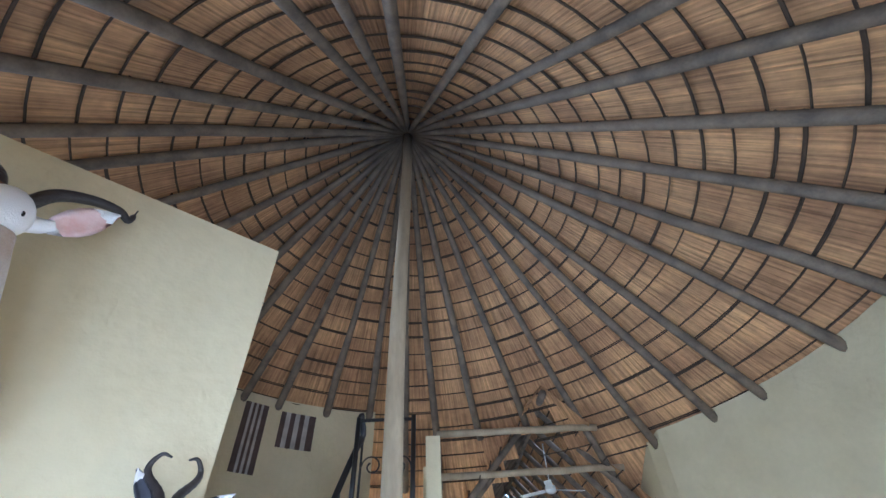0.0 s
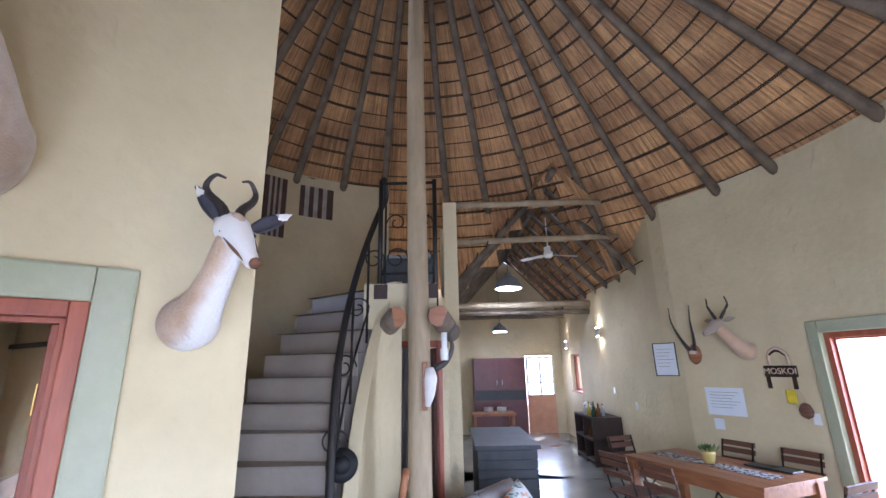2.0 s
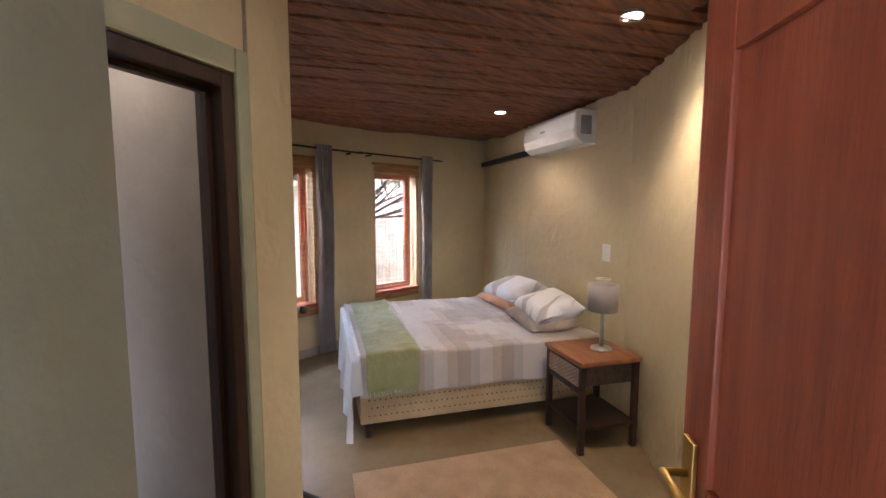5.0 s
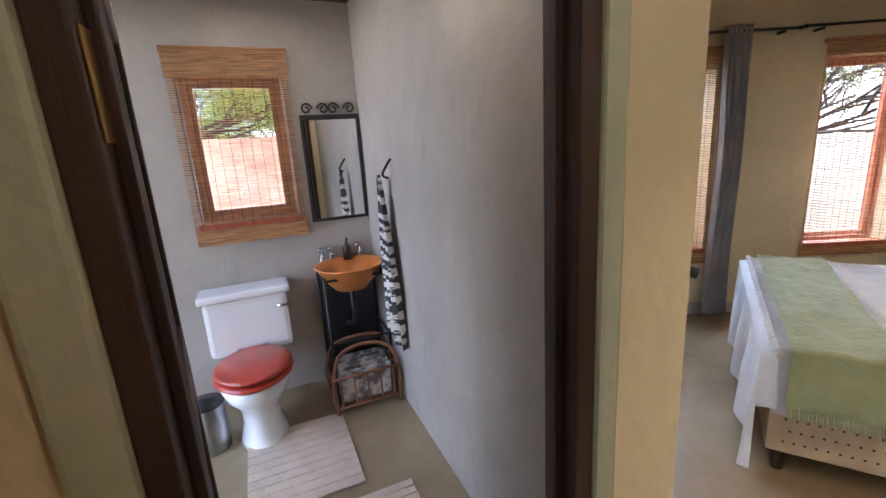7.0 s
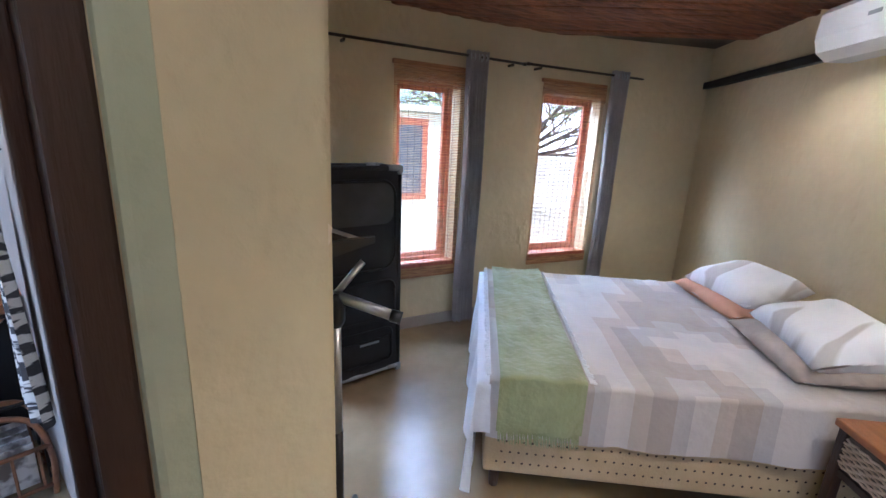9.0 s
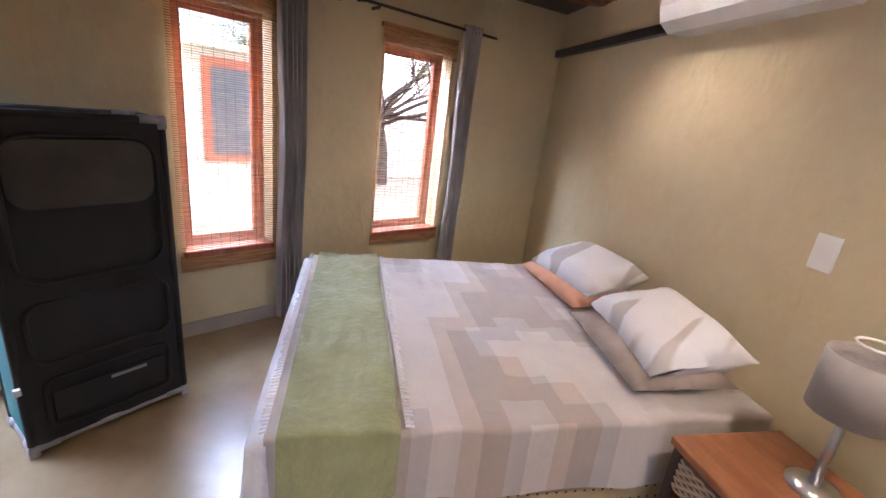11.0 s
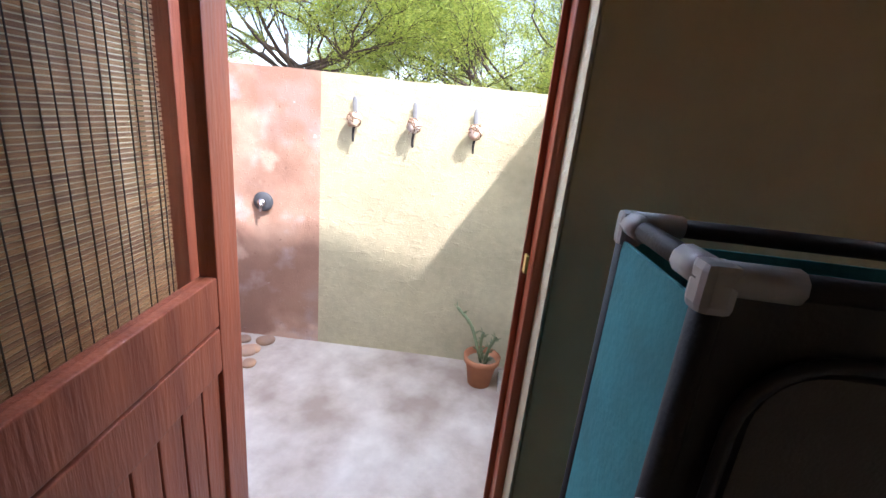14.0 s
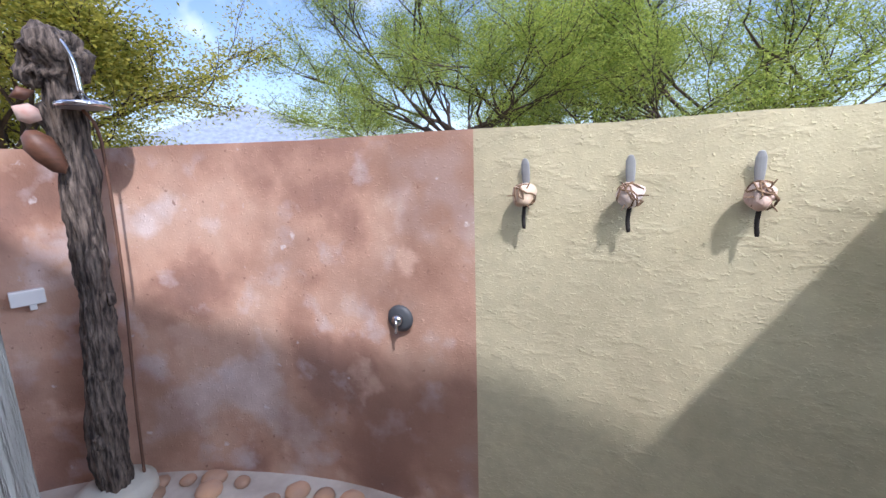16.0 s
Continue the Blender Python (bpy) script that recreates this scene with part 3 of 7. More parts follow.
for i in range(1, 24):
    r = 0.20 * i
    for a0, a1 in zip(RAFTERS, RAFTERS[1:] + (RAFTERS[0] + 360,)):
        j, tilt = rnd.uniform(-0.035, 0.035), rnd.uniform(-0.02, 0.02)
        p = []
        for q in range(4):
            x, y = ring(r + j + tilt * (q / 3 - 0.5), a0 + (a1 - a0) * q / 3)
            p.append((x, y, APEX - SLOPE * (r + j) + 0.085))
        if WX0 < p[1][0] < WX1 and p[1][1] > C.y and p[1][2] < gable_z(p[1][0]) - 0.1:
            continue
        thick = 0.009 + 0.005 * rnd.random()
        tube(p, thick, 5, bm, cap=False)
        if rnd.random() < 0.35:
            tube([Vector(v) + Vector((0, 0, 0.024)) for v in p], thick * 0.8, 5, bm, cap=False)
part("laths", bm, LATH, roof, "dark horizontal laths tied under the thatch")["kind"] = "stuff"
# wing roof
bm = bmesh.new()
xm = (WX0 + WX1) / 2
for xa, xb in ((WX0 - 0.2, xm), (xm, WX1 + 0.2)):
    for j in range(12):
        y0, y1 = 6.0 + j * 0.6, 6.0 + (j + 1) * 0.6
        for q in range(6):
            u0, u1 = xa + (xb - xa) * q / 6, xa + (xb - xa) * (q + 1) / 6
            cx, cy = (u0 + u1) / 2, (y0 + y1) / 2
            if gable_z(cx) < cone_z(cx, cy) - 0.1 and math.hypot(cx - C.x, cy - C.y) < 5.0:
                continue
            bm.faces.new([bm.verts.new((u, y, gable_z(u) + 0.1)) for u, y in ((u0, y0), (u1, y0), (u1, y1), (u0, y1))])
wroof = tagged(link("roof_wing", bm, THATCH), "thatched gable roof over the kitchen wing", "roof", kind="structure")
for j in range(9):
    y = 7.4 + j * 0.68
    for s in (-1, 1):
        part("rafter", tube([(xm, y, RIDGE), (xm + s * 1.62, y, EAVE)], [0.05, 0.055], 8), POLE, wroof, smooth=True)
bm = bmesh.new()
for s in (-1, 1):
    for i in range(1, 9):
        f = i / 9
        x, z = xm + s * 1.6 * f, RIDGE - (RIDGE - EAVE) * f + 0.07
        tube([(x, 7.0, z), (x, 12.8, z)], 0.012, 5, bm)
part("laths", bm, LATH, wroof)["kind"] = "stuff"
part("ridge_pole", tube([(xm, 6.6, RIDGE - 0.04), (xm, 12.8, RIDGE - 0.04)], 0.06, 10), POLE, wroof, smooth=True)


def pole_beam(p, q, r, material=POLEPALE, label="pale round roof tie beam"):
    pts = [Vector(p).lerp(Vector(q), k / 6) + Vector((0, 0, 0.012 * math.sin(3 * k))) for k in range(7)]
    return tagged(link("tie_beam", tube(pts, [r * (1 + 0.05 * math.sin(2.1 * k)) for k in range(7)], 12), material, smooth=True), label, "beam")


pole_beam((-0.14, 6.5, 4.25), (2.3, 6.75, 4.36), 0.05)
pole_beam((-0.14, 7.2, 3.85), (2.75, 7.3, 3.93), 0.05)
pole_beam((-0.14, 9.85, 3.10), (3.05, 9.9, 3.13), 0.075)
pole_beam((-0.14, 9.95, 2.96), (3.05, 10.0, 2.96), 0.06, POLE, "dark round tie beam below a pale one")
pole_beam((-0.14, 12.2, 3.1), (3.05, 12.2, 3.1), 0.06, POLE, "dark round tie beam")
cp = [(C.x - 0.006 + 0.012 * math.sin(k), C.y + 0.012 * math.cos(1.7 * k), APEX * k / 9) for k in range(10)]
tagged(link("centre_post", tube(cp, [0.098 - 0.0035 * k for k in range(10)], 16), POLEPALE, smooth=True), "tall pale peeled pole that carries the roof", "post", kind="structure")

# ---- lamps of the place, one added fill, area lamps standing in for daylight ----
area_lamp("daylight_terrace", (0.0, -1.25, 1.5), (3.6, 4.2, 3.0), 2.6, 2.2, 60)
area_lamp("daylight_side_door", (4.75, 4.55, 1.4), (0.5, 4.2, 1.6), 1.0, 1.9, 17)
area_lamp("daylight_kitchen_door", (2.4, 13.6, 1.6), (1.4, 8.0, 0.8), 0.9, 1.9, 10)
area_lamp("daylight_window_a", (-7.25, 3.0, 2.95), (-4.6, 3.1, 0.5), 1.2, 1.0, 68, (0.78, 0.90, 1.0))
area_lamp("daylight_window_b", (-7.3, 4.6, 2.95), (-4.7, 4.3, 0.5), 1.2, 1.0, 68, (0.78, 0.90, 1.0))
area_lamp("daylight_yard_door", (-5.98, 1.30, 2.40), (-4.9, 1.78, 0.4), 0.9, 0.5, 19, (0.72, 0.87, 1.0))
area_lamp("daylight_toilet", (-5.9, -0.3, 2.85), (-4.3, 0.5, 0.5), 0.9, 0.7, 0.15)


def downlight(x, y, z, watts, angle=70):
    t = thing("downlight", "small recessed warm downlight in the ceiling", "ceiling light", pose(x, y, z), "downlights")
    part("rim", lathe([(0.045, 0.0), (0.055, -0.006), (0.055, 0.012), (0.045, 0.012)], 20), STEEL, t, "brushed rim", True)
    part("bulb", lathe([(0.0001, -0.001), (0.043, -0.001), (0.043, 0.004), (0.0001, 0.004)], 16), LAMPGLOW, t, "glowing bulb")
    lamp = new("downlight_beam", bpy.data.lights.new("downlight_beam", "SPOT"))
    lamp.data.energy, lamp.data.spot_size, lamp.data.spot_blend, lamp.data.shadow_soft_size, lamp.data.color = watts, radians(angle), 0.6, 0.04, (1.0, 0.78, 0.52)
    lamp.matrix_world = look((x, y, z - 0.03), (x, y, 0))


# the third, by the entry, is an unseen lamp added to brighten the wall there
for x, y, watts in ((-4.44, 4.45, 3.6), (-2.75, 3.35, 10.0), (-2.62, 1.85, 1.0)):
    downlight(x, y, CEIL - 0.016, watts, 125)
downlight(-3.75, 1.42, 2.39, 0.36, 80)
downlight(-4.55, 0.55, 2.39, 0.26, 110)


# ---- doors and windows ----
def door_frame(m, w, h, depth, y0, material, parent, t=0.06):
    for x0, x1, z0, z1 in ((0, t, 0, h), (w - t, w, 0, h), (t, w - t, h - t, h)):
        part("frame", box(x0, x1, y0, y0 + depth, z0, z1, 0.006, m=m), material, parent)
    for x0, x1, z0, z1 in ((t, t + 0.018, 0, h - t), (w - t - 0.018, w - t, 0, h - t), (t, w - t, h - t - 0.018, h - t)):
        part("stop", box(x0, x1, y0 + 0.05, y0 + depth - 0.04, z0, z1, 0.003, m=m), material, parent)


def band(m, x0, x1, h, w, y0, y1, parent, material=SAGE):
    for a, b, c, d in ((x0 - w, x0, 0, h + w), (x1, x1 + w, 0, h + w), (x0, x1, h, h + w)):
        part("surround", box(a, b, y0, y1, c, d, 0.012, m=m), material, parent, "raised sage plaster band")


MW = along((W0 - 0.82 * U)[:2], W0[:2])
d1 = tagged(new("door_1"), "red stained wooden door standing open in a sage surround", "door", kind="structure")
door_frame(MW, 0.82, 2.08, 0.13, -0.012, REDWOOD, d1, 0.055)
band(MW, 0.0, 0.82, 2.08, 0.125, -0.022, 0.004, d1)
part("reveal", box(0.004, 0.05, 0.12, 0.245, 0, 2.03, m=MW), SAGE, d1)
part("reveal", box(0.77, 0.816, 0.12, 0.245, 0, 2.03, m=MW), SAGE, d1)


def panel_door(m, w, h, material, parent, panels, glass=False):
    """A framed leaf from the hinge at x = 0 to w, with recessed panels (z0, z1)."""
    st = 0.10
    leaf = part("leaf", box(0, st, 0, 0.042, 0, h, 0.004, m=m), material, parent)
    part("stile", box(w - st, w, 0, 0.042, 0, h, 0.004, m=m), material, leaf)
    zs = [0.0] + [z for p in panels for z in p] + [h]
    for a, b in zip(zs[::2], zs[1::2]):
        part("rail", box(st, w - st, 0.001, 0.041, a, b, 0.004, m=m), material, leaf)
    return leaf, st


leaf, st = panel_door(MW @ pose(0.765, 0.15, 0.01, 0, 0, 92), 0.76, 2.0, REDWOOD, d1, [(0.2, 0.85), (1.05, 1.85)])
for a, b in ((0.2, 0.85), (1.05, 1.85)):
    part("panel", box(0.1, 0.66, 0.012, 0.03, a, b, 0.003, m=MW @ pose(0.765, 0.15, 0.01, 0, 0, 92)), REDWOOD, leaf)
mh = MW @ pose(0.765, 0.15, 0.01, 0, 0, 92)
for s in (-1, 1):
    yy = 0.021 + s * 0.028
    part("handle_plate", box(0.69, 0.735, yy - 0.005, yy + 0.005, 0.92, 1.12, 0.002, m=mh), BRASS, leaf, "brass handle plate")
    part("handle", tube([mh @ Vector(p) for p in ((0.71, yy, 1.05), (0.71, yy + s * 0.05, 1.05), (0.60, yy + s * 0.055, 1.045))], 0.009, 8), BRASS, leaf, "brass lever", True)
for z in (0.25, 1.0, 1.75):
    part("hinge", box(-0.004, 0.035, 0.043, 0.047, z - 0.05, z + 0.05, 0.001, m=mh), BRASS, leaf, "brass hinge")

# toilet door
TA, TB = Vector((-2.66, 0.42, 0)), Vector((-3.475, 2.04, 0))
MT = along((TA + (TB - TA).normalized() * 0.70)[:2], TB[:2])
d2 = tagged(new("door_2"), "dark stained toilet door standing open", "door", kind="structure")
door_frame(MT, 0.84, 2.02, 0.12, -0.004, DARKWOOD, d2, 0.05)
band(MT, 0.0, 0.84, 2.02, 0.085, -0.018, 0.004, d2)
mt = MT @ pose(0.055, 0.12, 0.01, 0, 0, 101)
leaf, st = panel_door(mt, 0.72, 1.95, DARKWOOD, d2, [(0.2, 0.85), (1.05, 1.82)])
for a, b in ((0.2, 0.85), (1.05, 1.82)):
    part("panel", box(0.1, 0.62, 0.012, 0.03, a, b, 0.003, m=mt), DARKWOOD, leaf)
for z in (0.3, 1.85):
    part("hinge", box(-0.004, 0.03, -0.004, 0.0, z - 0.06, z + 0.06, 0.001, m=mt), BRASS, leaf, "worn brass hinge")
part("hinge", box(0.051, 0.054, 0.01, 0.055, 1.56, 1.70, 0.001, m=MT), BRASS, d2, "worn brass strike plate")


def scroll(c, r, turns=1.25, flip=1, n=26):
    return [(c[0] + flip * r * (1 - 0.7 * k / n) * math.cos(turns * 2 * math.pi * k / n), c[1], c[2] + r * (1 - 0.7 * k / n) * math.sin(turns * 2 * math.pi * k / n)) for k in range(n + 1)]


def slats(m, w, z0, z1, pitch, h, parent, material=BAMBOO):
    bm = bmesh.new()
    z = z0
    while z < z1:
        box(0, w, -0.0012, 0.0012, z, z + h, m=m, bm=bm)
        z += pitch
    ob = part("slats", bm, material, parent, "thin bamboo slats with gaps")
    ob["kind"] = "stuff"
    bm = bmesh.new()
    for k in range(int(w / 0.055)):
        tube([m @ Vector((0.03 + k * 0.055, 0.003, z0)), m @ Vector((0.03 + k * 0.055, 0.003, z1))], 0.0012, 4, bm)
    part("cords", bm, LATH, parent, "thin dark cords")["kind"] = "stuff"


def window(name, a, b, z0, z1, inside, frame=0.03, blind=None, label="casement window with red wooden frame behind a bamboo blind", valance=0.16):
    """inside: +1 where the room lies left of a to b."""
    w = math.dist(a, b)
    m = along(a, b) if inside > 0 else along(b, a)
    t = tagged(new(name), label, "window", kind="structure")
    f = part("window_frame", box(0, frame, -0.17, -0.09, z0, z1, 0.004, m=m), REDWOOD, t)
    for x0, x1, p, q in ((w - frame, w, z0, z1), (frame, w - frame, z0, z0 + frame), (frame, w - frame, z1 - frame, z1)):
        part("frame_bar", box(x0, x1, -0.17, -0.09, p, q, 0.004, m=m), REDWOOD, f)
    s = part("sash", box(frame, frame + 0.035, -0.15, -0.11, z0 + frame, z1 - frame, 0.004, m=m), REDWOOD, t)
    for x0, x1, p, q in ((w - frame - 0.035, w - frame, z0 + frame, z1 - frame), (frame + 0.035, w - frame - 0.035, z0 + frame, z0 + frame + 0.035), (frame + 0.035, w - frame - 0.035, z1 - frame - 0.035, z1 - frame)):
        part("sash_bar", box(x0, x1, -0.15, -0.11, p, q, 0.004, m=m), REDWOOD, s)
    g = part("pane", box(frame + 0.05, w - frame - 0.05, -0.132, -0.128, z0 + frame + 0.05, z1 - frame - 0.05, m=m), GLASS, t, "clear glass")
    g.visible_shadow = False
    part("window_sill", box(-0.02, w + 0.02, -0.09, 0.03, z0 - 0.03, z0 + 0.004, 0.006, m=m), REDWOOD, t)
    if blind:
        bl = tagged(new("bamboo_blind"), "bamboo slat blind hanging over a window", "blind", "bamboo blinds")
        zb, zt = z0 - blind[0], z1 + blind[1]
        slats(m @ pose(-0.04, 0.022, 0), w + 0.08, zb + 0.10, zt - valance, 0.0125, 0.0066, bl)
        bm = bmesh.new()
        z = zt - valance
        while z < zt:
            box(-0.045, w + 0.045, 0.03 + 0.002 * math.sin(z * 900), 0.036 + 0.002 * math.sin(z * 900), z, z + 0.0062, m=m, bm=bm)
            z += 0.0085
        part("valance", bm, BAMBOO, bl, "close-set bamboo valance")["kind"] = "stuff"
        bm = bmesh.new()
        z = zb
        while z < zb + 0.10:
            box(-0.04, w + 0.04, 0.02, 0.026, z, z + 0.0085, m=m, bm=bm)
            z += 0.009
        part("bottom_rail", bm, BAMBOO, bl)["kind"] = "stuff"
        part("headrail", box(-0.05, w + 0.05, 0.002, 0.028, zt - 0.03, zt, 0.003, m=m), TEAK, bl)
    return m, w


mw1, ww1 = window("window_1", OUT[4], OUT[5], ZB + 0.0, ZT, 1, blind=(0.12, 0.12))
mw2, ww2 = window("window_2", OUT[1], OUT[2], ZB + 0.0, ZT, 1, blind=(0.10, 0.12))
te0, te1 = Vector((-5.345, 0.925)), Vector((-4.36, -0.92))
ted = (te1 - te0).normalized()
mw3, ww3 = window("window_3", (te0 + ted * 0.565), (te0 + ted * 1.105), 1.16, 2.00, 1, frame=0.03, blind=(0.12, 0.13), label="small toilet window behind a bamboo blind")


def curtain(m, x0, x1, ztop, zbot, seed):
    t = tagged(new("curtain"), "grey curtain drawn aside on a dark rod", "curtain", "curtains")
    bm = bmesh.new()
    n, rows = 60, 14
    rng = random.Random(seed)
    ph = rng.uniform(0, 6)
    g = []
    for j in range(rows + 1):
        f = j / rows
        z = ztop + (zbot - ztop) * f
        row = []
        for i in range(n + 1):
            u = i / n
            pinch = 1 - 0.12 * math.sin(math.pi * f)
            x = x0 + (x1 - x0) * (0.5 + (u - 0.5) * pinch) + 0.006 * math.sin(9 * f + ph)
            y = 0.085 + 0.030 * math.sin(2 * math.pi * 5.5 * u + ph + 0.5 * math.sin(3 * f)) + 0.008 * math.sin(13 * u + 5 * f)
            row.append(bm.verts.new(m @ Vector((x, y, z))))
        g.append(row)
    for j in range(rows):
        for i in range(n):
            bm.faces.new((g[j][i], g[j][i + 1], g[j + 1][i + 1], g[j + 1][i]))
    part("cloth", bm, GREYCLOTH, t, smooth=True)
    for k in range(5):
        x = x0 + (x1 - x0) * (k + 0.5) / 5
        part("eyelet", lathe([(0.026, -0.004), (0.03, 0), (0.026, 0.004), (0.022, 0)], 12, m=m @ pose(x, 0.085, ztop - 0.045, 0, 90, 0)), STEEL, t, "metal eyelet")


def rod(m, x0, x1, z):
    t = tagged(new("curtain_rod"), "thin dark metal curtain rod on brackets", "curtain rod", "curtain rods")
    part("pole", tube([m @ Vector((x0, 0.085, z)), m @ Vector((x1, 0.085, z))], 0.010, 10), IRON, t, smooth=True)
    for x in (x0, x1):
        part("finial", lathe([(0.0, -0.02), (0.014, -0.012), (0.014, 0.012), (0.0, 0.02)], 10, m=m @ pose(x, 0.085, z, 0, 90, 0)), IRON, t, smooth=True)
    for x in (x0 + 0.12, x1 - 0.12):
        part("bracket", box(x - 0.008, x + 0.008, 0.0, 0.095, z - 0.03, z - 0.012, 0.002, m=m), IRON, t)


# the rooms' left is +y of these poses; x runs from the head wall towards the yard door
rod(mw1, -0.56, ww1 + 0.54, 2.20)
rod(mw2, -0.62, ww2 + 0.25, 2.20)
curtain(mw1, -0.20, -0.02, 2.24, 0.03, 1)
curtain(mw2, -0.22, -0.04, 2.24, 0.03, 2)

# yard door: stable-type leaf folded back against the toilet wall
JL, JR = Vector((-5.405, 1.03, 0)), Vector((-5.80, 1.93, 0))
MY = along(JL[:2], JR[:2])
d3 = tagged(new("door_3"), "red wooden yard door with glazed top, folded open", "door", kind="structure")
door_frame(MY, (JR - JL).length, 2.05, 0.10, 0.05, REDWOOD, d3, 0.045)
part("threshold", box(0, (JR - JL).length, -0.02, 0.22, -0.05, 0.012, 0.006, m=MY), YARD, d3, "pale worn threshold")
part("reveal", box(0.965, 0.972, -0.02, 0.048, 0, 2.04, m=MY), OLIVE, d3)
part("latch", box(0.918, 0.926, 0.05, 0.075, 1.15, 1.20, 0.001, m=MY), BRASS, d3, "brass latch plate")
part("frame", box(0.0, 0.060, 0.152, 0.212, 0, 2.05, 0.006, m=MY), REDWOOD, d3)
lm = pose(-5.46, 1.175, 0.015, 0, 0, math.degrees(math.atan2(0.30, 0.74)))
leaf, st = panel_door(lm, 0.88, 2.0, REDWOOD, d3, [(0.14, 0.88), (0.992, 1.0), (1.12, 1.90)])
for k in range(9):
    x = 0.1 + 0.68 * k / 9
    part("plank", box(x + 0.003, x + 0.68 / 9 - 0.003, 0.010, 0.032, 0.14, 0.88, 0.003, m=lm), REDWOOD, leaf)
p = part("pane", box(0.10, 0.78, 0.018, 0.022, 1.10, 1.90, m=lm), GLASS, leaf, "clear glass")
p.visible_shadow = False
bl = tagged(new("bamboo_blind"), "bamboo slat blind over the door's glass", "blind", "bamboo blinds")
slats(lm @ pose(0.16, -0.012, 0), 0.62, 1.02, 1.94, 0.0085, 0.0062, bl)
bm = bmesh.new()
for k in range(12):
    tube([lm @ Vector((0.18 + k * 0.052, -0.006, 1.02)), lm @ Vector((0.18 + k * 0.052, -0.006, 1.94))], 0.0011, 5, bm)
part("bindings", bm, DARKWOOD, bl)["kind"] = "stuff"

# side door of the living room and kitchen door
for nm, m, w in (("door_4", along(ring(RW, 17)[:2], ring(RW, 2)[:2]), 1.16), ):
    d4 = tagged(new(nm), "doorway with sage band and red frame, open to daylight", "door", kind="structure")
    door_frame(m @ pose(0.1, 0.03, 0), 1.10, 2.1, 0.12, 0.0, REDWOOD, d4, 0.06)
    band(m, 0.10, 1.22, 2.1, 0.13, -0.03, 0.05, d4)
d5 = tagged(new("door_5"), "pale kitchen door with glazed upper half", "door", kind="structure")
mk = pose(1.97, 12.82, 0)
part("leaf", box(0, 0.8, 0.02, 0.06, 0, 1.0, 0.004, m=mk), PEACH, d5, "pale lower half")
for x0, x1, z0, z1 in ((0, 0.06, 1.0, 2.03), (0.74, 0.8, 1.0, 2.03), (0.37, 0.43, 1.0, 2.03), (0.06, 0.74, 1.97, 2.03), (0.06, 0.74, 1.3, 1.34)):
    part("glazing_bar", box(x0, x1, 0.02, 0.06, z0, z1, 0.003, m=mk), WHITE, d5)
m4, w4 = window("window_4", (3.0, 11.9), (3.0, 11.1), 1.15, 2.05, -1, label="kitchen window with red wooden frame")

# ---- the stair ----
stair = tagged(new("staircase"), "curved cream plastered staircase up to the loft", "staircase")
SP, RI, RO, NSTEP = Vector((0.1, 3.5, 0)), 1.15, 2.15, 13
for i in range(NSTEP):
    a0, a1 = radians(203 - 4.85 * i), radians(203 - 4.85 * (i + 1) - 1.0)
    bm = bmesh.new()
    z0, z1 = max(0.0, 0.196 * i - 0.35), 0.196 * (i + 1)
    n = 3
    lo, hi = [], []
    for a in [a0 + (a1 - a0) * k / n for k in range(n + 1)]:
        for r in (RI, RO):
            lo.append(bm.verts.new((SP.x + r * math.cos(a), SP.y + r * math.sin(a), z0)))
            hi.append(bm.verts.new((SP.x + r * math.cos(a), SP.y + r * math.sin(a), z1)))
    for k in range(n):
        i0 = 2 * k
        bm.faces.new((hi[i0], hi[i0 + 1], hi[i0 + 3], hi[i0 + 2]))
        bm.faces.new((lo[i0], lo[i0 + 2], lo[i0 + 3], lo[i0 + 1]))
        for q in (0, 1):
            bm.faces.new((lo[i0 + q], hi[i0 + q], hi[i0 + 2 + q], lo[i0 + 2 + q]))
    bm.faces.new((lo[0], lo[1], hi[1], hi[0]))
    bm.faces.new((lo[-2], hi[-2], hi[-1], lo[-1]))
    bmesh.ops.bevel(bm, geom=[e for e in bm.edges if e.calc_length() > 0.5], offset=0.012, segments=2, affect="EDGES")
    st_ = part("step", bm, GREYP, stair)
    tr = []
    bm = bmesh.new()
    for a in (a0 + 0.03, a0 - 0.004, a1):
        for r in (RI - 0.02, RO):
            tr.append(bm.verts.new((SP.x + r * math.cos(a), SP.y + r * math.sin(a), z1 + 0.004)))
    for q in (0, 2):
        bm.faces.new((tr[q], tr[q + 1], tr[q + 3], tr[q + 2]))
    part("tread", bm, FLOOR, st_)
# solid stringer wall under the inner edge
sw = [(SP.x + (RI - 0.10) * math.cos(radians(a)), SP.y + (RI - 0.10) * math.sin(radians(a))) for a in range(200, 137, -5)]
wall("wall_stringer", sw, 0, lambda x, y: 0.05 + 0.196 * max(1.0, min(13.0, 1 + (203 - (math.degrees(math.atan2(y - SP.y, x - SP.x)) % 360)) / 4.85)), -0.10)
rail = tagged(new("stair_railing"), "dark wrought-iron stair railing with scrolls", "railing")
hand, low = [], []
for k in range(17):
    f = k / 16
    a = radians(207 - 64 * f)
    r = RI - 0.03
    z = 0.196 * 13.0 * f
    hand.append((SP.x + r * math.cos(a), SP.y + r * math.sin(a), z + 0.30 + 0.62 * min(1, f * 3)))
    low.append((SP.x + r * math.cos(a), SP.y + r * math.sin(a), z + 0.22))
hand = hand + [(-0.80, 4.02, 3.60)]
part("handrail", tube(curve_pts(hand, 3), 0.028, 10), IRON, rail, smooth=True)
